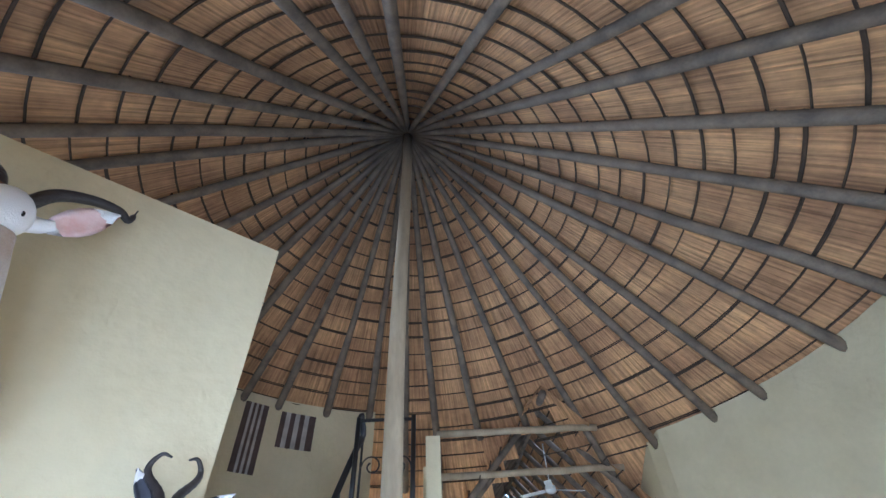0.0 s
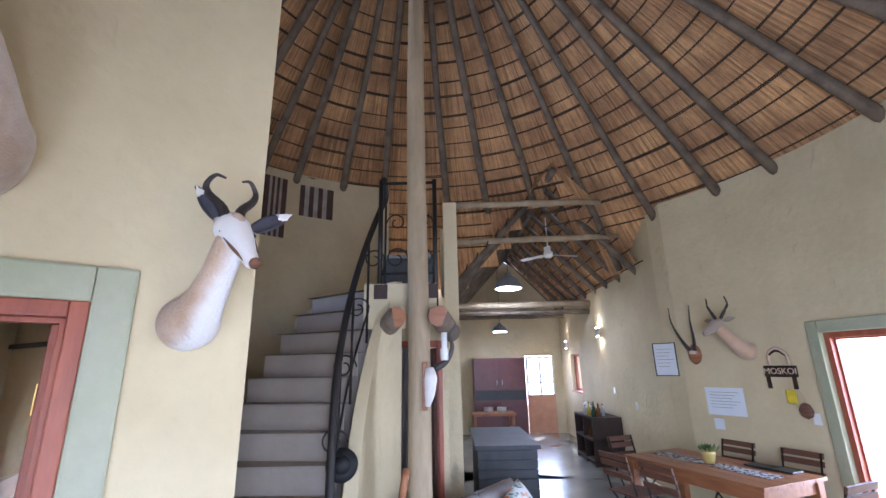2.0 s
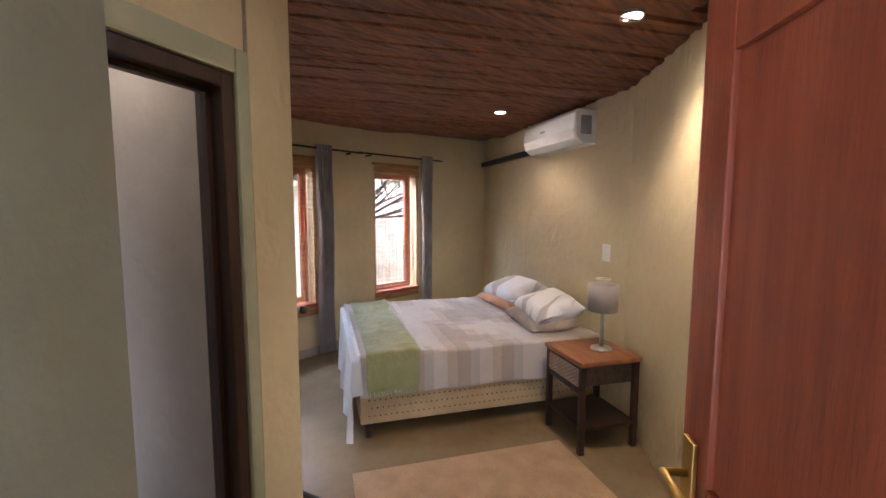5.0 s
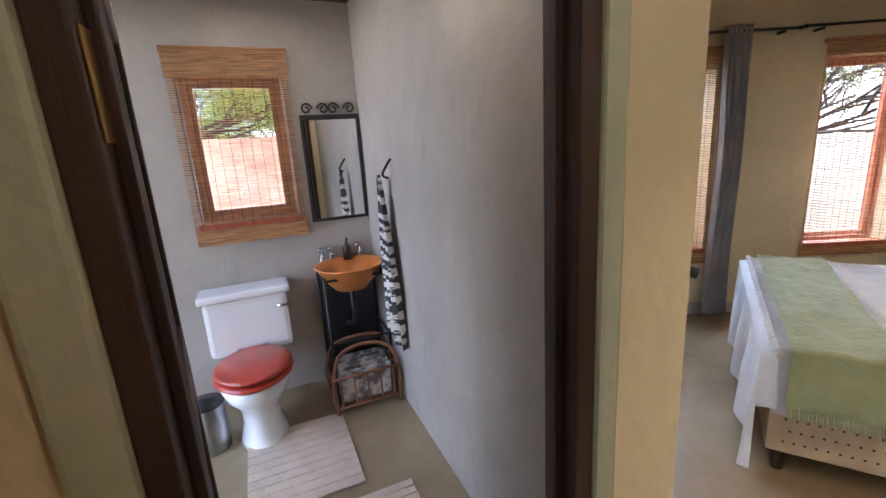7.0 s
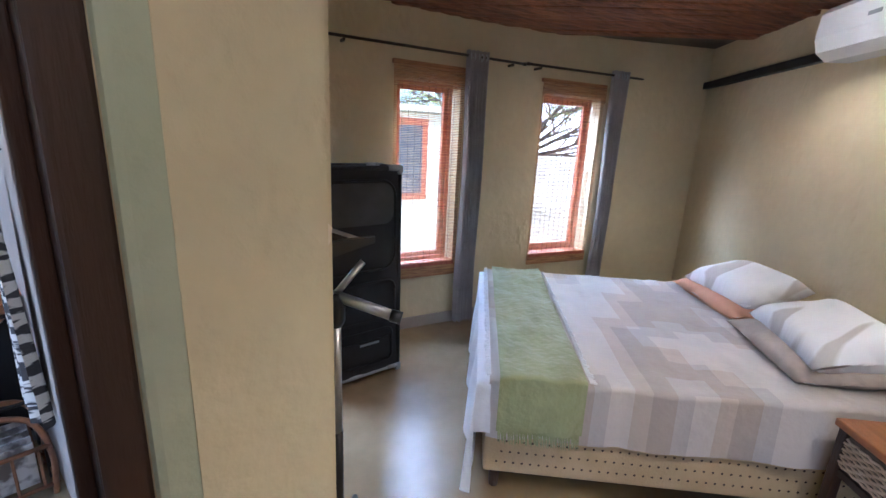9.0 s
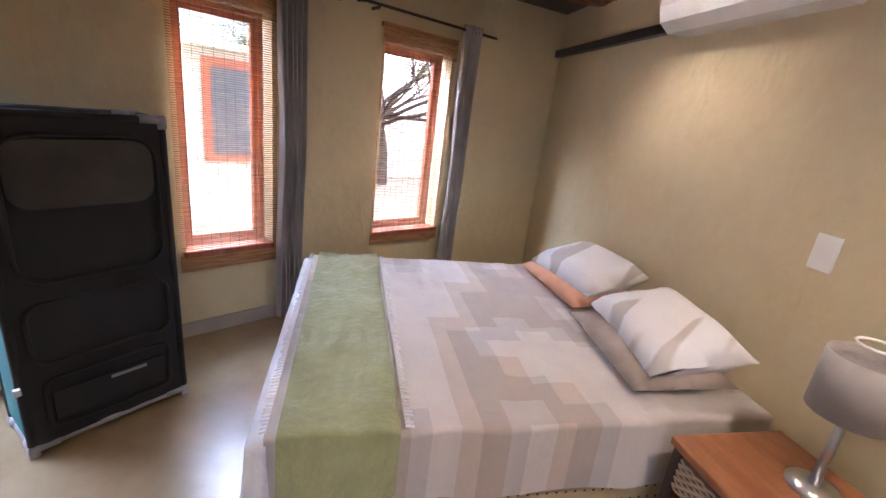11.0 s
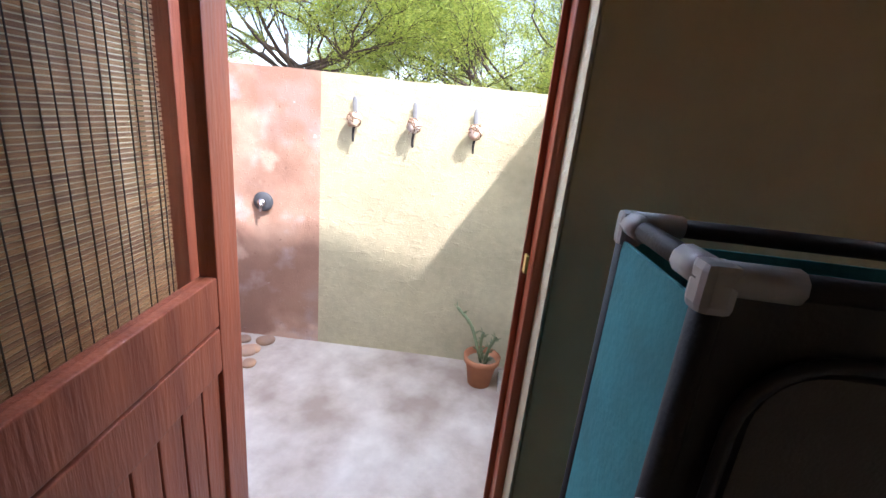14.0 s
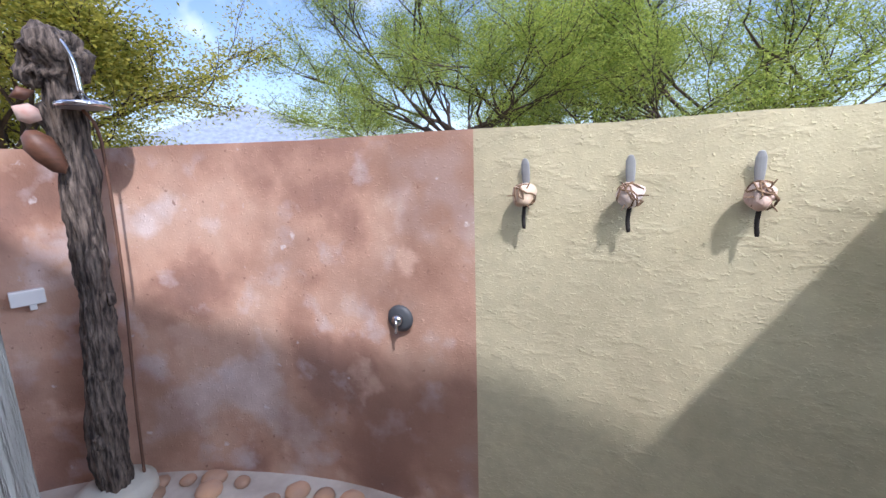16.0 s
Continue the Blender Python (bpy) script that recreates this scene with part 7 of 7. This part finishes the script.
for s in (-1, 1):
    horn = curve_pts([(-0.09 + s * 0.035, -0.41, 0.67), (-0.09 + s * 0.09, -0.39, 0.79), (-0.09 + s * 0.19, -0.35, 0.865), (-0.09 + s * 0.28, -0.31, 0.895), (-0.09 + s * 0.325, -0.29, 0.88), (-0.09 + s * 0.335, -0.285, 0.955)], 6)
    nh = len(horn)
    part("horn", tube(horn, [0.030 - 0.020 * (i / nh) - 0.008 * (i > nh - 4) for i in range(nh)], 12), HORN, el, "dark curved horn", True)
    part("ear", ear((-0.09 + s * 0.135, -0.40, 0.625), (-0.09 + s * 0.30, -0.35, 0.845), 0.115, (0.1, -1, -0.6)), [PINKEAR, FURWHITE], el, "pink-lined ear", True)
    part("ear_root", neck_mesh([(-0.09 + s * 0.06, -0.41, 0.615), (-0.09 + s * 0.115, -0.40, 0.63), (-0.09 + s * 0.15, -0.395, 0.655)], [0.04, 0.03, 0.02], 10), FURWHITE, el, "pale ear root", True)
    part("eye", lathe([(0.0001, 0), (0.019, 0.006), (0.0001, 0.018)], 12, m=pose(-0.10 + s * 0.085, -0.50, 0.585, 90, 0, s * 62)), EYE_, el, "dark glass eye", True)


def on_round(a, z, r=RW):
    """A frame on the round wall: x runs clockwise, y into the wall."""
    p, q = ring(r - 0.004, a + 0.4), ring(r - 0.004, a - 0.4)
    c = ring(r - 0.004, a)
    return along((c[0], c[1]), (c[0] + q[0] - p[0], c[1] + q[1] - p[1])) @ pose(0, 0, z)


bk = thing("antelope_trophy", "small mounted tan antelope head with short horns", "trophy", on_round(26.6, 1.98))
part("neck", neck_mesh([(0.03, 0.0, -0.04), (0.02, -0.10, -0.02), (-0.06, -0.24, 0.14), (-0.11, -0.32, 0.26)], [0.11, 0.11, 0.085, 0.07, 0.055], 18), FUR, bk, "tan neck", True)
part("head", neck_mesh([(-0.10, -0.27, 0.30), (-0.12, -0.34, 0.28), (-0.17, -0.43, 0.21), (-0.20, -0.48, 0.17)], [0.055, 0.07, 0.045, 0.028], 16), FURGREY, bk, smooth=True)
for s in (-1, 1):
    part("horn", tube(curve_pts([(-0.11 + s * 0.03, -0.28, 0.36), (-0.11 + s * 0.09, -0.26, 0.46), (-0.11 + s * 0.13, -0.25, 0.54), (-0.11 + s * 0.115, -0.27, 0.64)], 5), [0.020] * 5 + [0.015] * 5 + [0.009] * 5 + [0.003], 10), HORN, bk, smooth=True)
    part("ear", ear((-0.11 + s * 0.055, -0.27, 0.33), (-0.11 + s * 0.20, -0.25, 0.36), 0.06, (0, -1, 0.1)), [FURGREY, FURGREY], bk, smooth=True)
ph = thing("horn_plaque", "long dark horns on a red-brown wooden shield", "trophy", on_round(35.0, 1.92))
part("shield", lathe([(0.105, 0.0), (0.11, 0.012), (0.085, 0.03), (0.0001, 0.032)], 18, m=pose(0, -0.001, 0, 90, 0, 0), sx=0.8, sy=1.25), TEAK, ph, "red-brown shield", True)
part("skull_cap", box(-0.05, 0.05, -0.075, -0.02, 0.0, 0.05, 0.012), BONE, ph)
for s in (-1, 1):
    part("horn", tube(curve_pts([(s * 0.03, -0.06, 0.05), (-0.03 + s * 0.09, -0.10, 0.22), (-0.07 + s * 0.13, -0.12, 0.44), (-0.08 + s * 0.145, -0.10, 0.66)], 6), [0.024 - 0.0011 * i for i in range(19)], 10), HORN, ph, smooth=True)
for nm, lab, a, z, w, h, frame_ in (("notice_board", "pale framed notice sheet on the wall", 40.4, 1.86, 0.30, 0.44, True), ("poster", "white poster sheet taped to the wall", 31.4, 1.32, 0.47, 0.34, False), ("note", "small white note under the poster", 32.9, 1.04, 0.12, 0.13, False)):
    t = thing(nm, lab, "notice", on_round(a, z))
    part("sheet", box(-w / 2, w / 2, -0.006, -0.002, -h / 2, h / 2), PAPER, t)
    if frame_:
        for x0, x1, z0, z1 in ((-w / 2 - 0.012, -w / 2, -h / 2 - 0.012, h / 2 + 0.012), (w / 2, w / 2 + 0.012, -h / 2 - 0.012, h / 2 + 0.012), (-w / 2, w / 2, h / 2, h / 2 + 0.012), (-w / 2, w / 2, -h / 2 - 0.012, -h / 2)):
            part("frame", box(x0, x1, -0.016, -0.001, z0, z1, 0.002), BLACKPL, t)
    for k in range(6 if h > 0.3 else 0):
        part("text_line", box(-w * 0.38, w * (0.38 - 0.1 * (k % 3)), -0.0075, -0.0062, h * (0.32 - 0.11 * k), h * (0.32 - 0.11 * k) + 0.006), GREYMETAL, t)
sg = thing("wall_sign", "brown cut-out animal sign with pale letters", "sign", on_round(22.2, 1.70))
part("board", box(-0.18, 0.18, -0.02, -0.004, -0.07, 0.06, 0.015), DARKWOOD, sg)
for x in (-0.15, 0.13):
    part("leg", box(x - 0.02, x + 0.025, -0.02, -0.004, -0.20, -0.05, 0.006), DARKWOOD, sg)
part("arch", tube(curve_pts([(-0.10, -0.015, 0.06), (-0.09, -0.015, 0.20), (0.0, -0.015, 0.26), (0.10, -0.015, 0.19), (0.12, -0.015, 0.06)], 5), 0.018, 8), BONE, sg, "carved pale arch", True)
part("arch_top", tube(curve_pts([(-0.11, -0.015, 0.17), (0.0, -0.015, 0.23), (0.12, -0.015, 0.16)], 5), 0.014, 8), DARKWOOD, sg, smooth=True)
fc = bpy.data.curves.new("lettering", "FONT")
fc.body, fc.size, fc.extrude, fc.align_x, fc.align_y = "MOSKOI", 0.095, 0.003, "CENTER", "CENTER"
dg = bpy.context.evaluated_depsgraph_get()
fo = new("lettering_source", fc)
dg.update()
me_ = bpy.data.meshes.new_from_object(fo.evaluated_get(dg))
bpy.data.objects.remove(fo)
me_.materials.append(BONE)
lt = new("lettering", me_)
lt.parent = sg
lt.matrix_local = pose(0, -0.024, -0.005, 90, 0, 0)
yt = thing("hanging_tag", "yellow tag and brown tag hanging under the sign", "tag", on_round(21.4, 1.42))
part("yellow_tag", box(-0.05, 0.05, -0.012, -0.006, -0.08, 0.07, 0.012), mat("yellow_plastic", (0.70, 0.55, 0.03), 0.5, bump=0), yt)
part("string", tube([(0.0, -0.01, 0.07), (0.0, -0.008, 0.16)], 0.003, 5), BONE, yt)
bt = thing("leather_pouch", "brown leather pouch hanging on the wall", "pouch", on_round(19.7, 1.28))
part("pouch", lathe([(0.0001, -0.09), (0.06, -0.06), (0.075, 0.0), (0.05, 0.06), (0.02, 0.08)], 14, m=pose(0, -0.03, 0), sy=0.4), DARKTEAK, bt, smooth=True)
for s in (-1, 1):
    part("strap", tube([(s * 0.02, -0.02, 0.07), (s * 0.01 - 0.08, -0.01, 0.30)], 0.003, 5), BONE, bt)
tagged(link("light_switch", box(-0.04, 0.04, -0.012, 0.0, -0.06, 0.06, 0.004, m=on_round(18.7, 1.2)), WHITE), "white wall switch plate", "switch")
WEAVE = mat("striped_weave", (0.10, 0.065, 0.055), 0.95, bump=0.3, bscale=90)
PALEW = mat("pale_weave", (0.45, 0.40, 0.35), 0.95, bump=0.3, bscale=90)
for a, z0, z1, w in ((132.4, 3.80, 4.78, 0.36), (122.0, 4.22, 4.75, 0.66)):
    t = thing("wall_textile", "brown and cream striped weaving hung on the wall", "textile", on_round(a, 0, 3.6), "striped weavings")
    n = 9
    for k in range(n):
        x0 = -w / 2 + w * k / n
        part("stripe", box(x0, x0 + w / n, -0.012 - 0.002 * (k % 2), -0.003, z0, z1), PALEW if k in (2, 4, 6) else WEAVE, t)
# skull with horn on the centre post, a lantern of bone beside the logs
sk = thing("skull_trophy", "white animal skull with one dark horn on the post", "trophy", pose(-0.40, 3.655, 1.70) @ Matrix.Scale(0.85, 4))
part("skull", neck_mesh([(0.05, -0.02, 0.14), (0.06, -0.05, 0.05), (0.05, -0.05, -0.08), (0.03, -0.04, -0.18)], [0.04, 0.06, 0.045, 0.02], 14), FURWHITE, sk, smooth=True)
part("horn", tube(curve_pts([(0.10, -0.03, 0.14), (0.20, -0.04, 0.20), (0.26, -0.05, 0.32), (0.24, -0.05, 0.44), (0.30, -0.06, 0.54)], 6), [0.034 - 0.0012 * i for i in range(25)], 10), HORN, sk, smooth=True)
part("backboard", box(-0.02, 0.03, -0.02, 0.0, -0.22, 0.20, 0.008), TEAK, sk)
lt_ = thing("wall_torch", "white plastic torch hanging by the log", "torch", pose(-0.24, 3.60, 1.98))
part("body", lathe([(0.03, -0.10), (0.034, -0.02), (0.022, 0.0), (0.024, 0.11)], 14), WHITE, lt_, smooth=True)

# sticks and hat at the stair foot
for p, q, r in (((-0.86, 3.45, 0.0), (-0.93, 3.52, 1.10), 0.022), ((-0.80, 3.42, 0.0), (-0.52, 3.50, 1.15), 0.030), ((-0.72, 3.45, 0.0), (-0.70, 3.52, 0.85), 0.020)):
    c = Vector(p).lerp(Vector(q), 0.55) + Vector((0.03, 0, 0))
    tagged(link("walking_stick", tube(curve_pts([p, c, q], 6), [r] * 8 + [r * 0.9] * 5, 10), TEAK, smooth=True), "bent orange-brown driftwood stick", "stick", "driftwood sticks")
ht = thing("hat", "dark felt hat hanging on the handrail", "hat", pose(-0.955, 3.40, 1.20, 75, 0, 10) @ Matrix.Scale(0.68, 4))
part("crown", lathe([(0.09, 0), (0.085, 0.07), (0.05, 0.11), (0.0001, 0.115)], 20), NYLON, ht, smooth=True)
part("brim", lathe([(0.085, 0.0), (0.16, -0.012), (0.162, -0.004), (0.085, 0.008)], 24), NYLON, ht, smooth=True)
bs_ = thing("stick_stand", "dark round stand for sticks by the stair", "stand", pose(-0.74, 3.48, 0))
part("drum", lathe([(0.16, 0), (0.18, 0.30), (0.165, 0.30), (0.15, 0.02)], 22), BLACKPL, bs_, smooth=True)
gb_ = thing("green_bag", "green cloth bag at the stair foot", "bag", pose(-1.0, 3.35, 0))
part("bag", lathe([(0.10, 0), (0.13, 0.10), (0.11, 0.30), (0.04, 0.40), (0.0001, 0.41)], 14, sy=0.7), mat("green_cloth", (0.03, 0.20, 0.05), 0.8, bump=0.3), gb_, smooth=True)

# the room under the loft
dd = tagged(new("door_6"), "dark glazed wooden door half open under the loft", "door", kind="structure")
door_frame(pose(-0.87, 4.49, 0), 0.60, 2.08, 0.12, 0.0, REDWOOD, dd, 0.045)
md = pose(-0.32, 4.62, 0.01, 0, 0, 112)
leaf, st = panel_door(md, 0.54, 2.0, DARKTEAK, dd, [(0.16, 0.9), (1.0, 1.86)])
part("panel", box(0.1, 0.44, 0.012, 0.03, 0.16, 0.9, 0.003, m=md), DARKTEAK, leaf)
g_ = part("pane", box(0.1, 0.44, 0.018, 0.022, 1.0, 1.86, m=md), GLASS, leaf)
g_.visible_shadow = False
curtain(pose(-0.95, 6.0, 0), 0.0, 0.45, 2.1, 0.1, 9)
bb = thing("bed", "white made bed in the back room", "bed", pose(-1.6, 6.1, 0))
part("mattress", box(0, 1.4, 0, 2.0, 0.2, 0.55, 0.05), WHITECLOTH, bb, smooth=True)
part("base", box(0.02, 1.38, 0.02, 1.98, 0.05, 0.2, 0.01), DARKWOOD, bb)
lb = thing("storage_chest", "dark chest with pale rim on the loft", "chest", pose(-0.55, 4.7, 2.55))
part("body", box(-0.35, 0.18, 0, 0.5, 0, 0.42, 0.02), DARKGREY, lb)
part("rim", box(-0.37, 0.20, -0.02, 0.52, 0.42, 0.46, 0.01), GREYMETAL, lb)

# ---- kitchen wing ----
il = thing("kitchen_counter", "dark grey boarded counter beside the pier", "counter", pose(0.10, 5.75, 0))
part("top", box(-0.02, 0.76, -0.04, 1.55, 0.86, 0.91, 0.01), DARKGREY, il)
part("carcass", box(0.02, 0.70, 0.02, 1.5, 0.0, 0.86), DARKGREY, il)
for k in range(8):
    part("board", box(0.01, 0.71, 0.0, 0.018, 0.02 + k * 0.105, 0.115 + k * 0.105, 0.004), DARKGREY, il)
    part("board", box(0.702, 0.72, 0.01, 1.5, 0.02 + k * 0.105, 0.115 + k * 0.105, 0.004), DARKGREY, il)
kt = thing("kitchen_cupboard", "tall maroon kitchen cupboard at the far wall", "cupboard", pose(0.45, 12.25, 0))
part("body", box(0, 1.40, 0, 0.55, 0.05, 2.0, 0.008), MAROON, kt)
for k in range(2):
    d_ = part("door", box(0.02 + 0.69 * k, 0.69 + 0.69 * k, -0.02, 0.0, 1.2, 1.97, 0.006), MAROON, kt)
    part("handle", tube([(0.62 + 0.14 * k, -0.035, 1.3), (0.62 + 0.14 * k, -0.035, 1.42)], 0.006, 6), STEEL, d_)
    part("door", box(0.02 + 0.69 * k, 0.69 + 0.69 * k, -0.02, 0.0, 0.1, 0.88, 0.006), MAROON, kt)
# black sheet on the solid front paints the dark of an open recess
part("painted_recess", box(0.04, 1.36, -0.012, -0.004, 0.92, 1.16), BLACKPL, kt)
kb_ = thing("kitchen_table", "red-brown wooden kitchen table", "table", pose(0, 0, 0))
part("tabletop", box(0.30, 1.30, 10.6, 11.2, 0.70, 0.75, 0.01), TEAK, kb_)
for x in (0.36, 1.24):
    for y in (10.66, 11.14):
        part("leg", box(x - 0.03, x + 0.03, y - 0.03, y + 0.03, 0, 0.70, 0.004), TEAK, kb_)
for nm, x, y in (("pot", 0.7, 10.9), ("pot", 1.0, 10.85)):
    t = thing("cooking_pot", "steel pot on the kitchen table", "pot", pose(x, y, 0.75), "cooking pots")
    part("pot", lathe([(0.09, 0), (0.11, 0.02), (0.11, 0.12), (0.10, 0.12), (0.09, 0.02)], 20), STEEL, t, smooth=True)
    part("handle", tube([(0.11, 0, 0.09), (0.26, 0, 0.10)], 0.010, 6), BLACKPL, t)
sv = thing("sideboard", "dark open sideboard with bottles against the wall", "sideboard", pose(2.42, 8.75, 0))
for z in (0.05, 0.42, 0.80):
    part("shelf", box(0, 0.56, 0, 1.15, z, z + 0.04, 0.004), DARKWOOD, sv)
for y0, y1 in ((0, 0.035), (0.55, 0.585), (1.115, 1.15)):
    part("side_panel", box(0, 0.56, y0, y1, 0.0, 0.80, 0.003), DARKWOOD, sv)
part("back", box(0.54, 0.56, 0.035, 1.115, 0.0, 0.80), DARKWOOD, sv)
BOT = [mat("bottle_%s" % c, col, 0.15, bump=0) for c, col in (("green", (0.02, 0.07, 0.03)), ("amber", (0.20, 0.08, 0.02)), ("white", (0.6, 0.6, 0.58)), ("yellow", (0.55, 0.42, 0.05)))]
rng = random.Random(3)
for k in range(12):
    z = 0.84 if k < 7 else 0.46
    t = thing("bottle", "glass bottle standing on the sideboard", "bottle", pose(2.50 + 0.12 * (k % 3), 8.85 + 0.085 * k - (0.5 if k >= 7 else 0), z), "bottles")
    h = rng.uniform(0.16, 0.27)
    part("body", lathe([(0.035, 0), (0.037, h * 0.6), (0.013, h * 0.8), (0.013, h)], 14), BOT[k % 4], t, smooth=True)
    part("cap", lathe([(0.015, h), (0.015, h + 0.02), (0.0001, h + 0.021)], 10), BLACKPL, t)
kb = thing("kettle", "white kettle on the sideboard", "kettle", pose(2.62, 9.62, 0.84))
part("body", lathe([(0.08, 0), (0.085, 0.02), (0.07, 0.18), (0.03, 0.21), (0.0001, 0.22)], 20), WHITE, kb, smooth=True)
part("handle", tube(curve_pts([(0.07, 0, 0.18), (0.13, 0, 0.14), (0.09, 0, 0.03)], 5), 0.010, 8), BLACKPL, kb, smooth=True)


def pendant(x, y, z, r, top):
    t = thing("pendant_lamp", "grey metal dome lamp hanging on a chain", "pendant lamp", pose(x, y, z), "pendant lamps")
    part("shade", lathe([(r, 0), (r * 0.98, 0.03), (r * 0.70, r * 0.62), (r * 0.30, r * 0.85), (r * 0.22, r * 1.1), (r * 0.20, r * 1.08), (r * 0.28, r * 0.80), (r * 0.66, r * 0.58), (r * 0.94, 0.03)], 28), GREYMETAL, t, "grey dome shade", True)
    part("bulb", lathe([(0.0001, -0.012), (r * 0.84, -0.010), (r * 0.84, -0.003), (0.0001, -0.003)], 24), COOLGLOW, t, "glowing diffuser")
    part("cord", tube([(0, 0, r * 1.05), (0, 0, top - z)], 0.006, 6), IRON, t)


pendant(1.07, 9.05, 3.36, 0.30, 4.6)
pendant(1.15, 11.6, 2.66, 0.20, 4.6)
fn = thing("ceiling_fan", "white three-blade ceiling fan at rest", "fan", pose(1.75, 8.2, 3.85))
part("motor", lathe([(0.05, -0.06), (0.09, -0.03), (0.09, 0.05), (0.03, 0.08)], 20), WHITE, fn, smooth=True)
part("rod", tube([(0, 0, 0.06), (0, 0, 0.75)], 0.012, 8), WHITE, fn)
for k in range(3):
    part("blade", box(0.10, 0.62, -0.06, 0.06, -0.006, 0.004, 0.004, m=pose(0, 0, 0, 8, 0, 120 * k + 15)), WHITE, fn)
for y, z in ((9.4, 2.45), (12.0, 2.3)):
    t = thing("wall_sconce", "small up-and-down wall lamp", "wall lamp", pose(2.93, y, z), "wall lamps")
    part("body", lathe([(0.035, -0.09), (0.038, 0), (0.035, 0.09)], 14), STEEL, t, smooth=True)
    for s in (-1, 1):
        part("bulb", lathe([(0.0001, 0), (0.03, 0), (0.03, 0.004), (0.0001, 0.004)], 12, m=pose(0, 0, s * 0.092)), LAMPGLOW, t)
        lp = new("sconce_beam", bpy.data.lights.new("sconce_beam", "SPOT"))
        lp.data.energy, lp.data.spot_size, lp.data.spot_blend, lp.data.shadow_soft_size, lp.data.color = 1.6, radians(80), 0.5, 0.03, (1.0, 0.88, 0.70)
        lp.matrix_world = look((2.90, y, z + s * 0.11), (2.94, y, z + s * 1.0))
for z, y in ((1.1, 8.0), (1.3, 9.0)):
    tagged(link("light_switch", box(2.986, 2.999, y - 0.04, y + 0.04, z - 0.06, z + 0.06, 0.004), WHITE), "white wall switch plate", "switch")
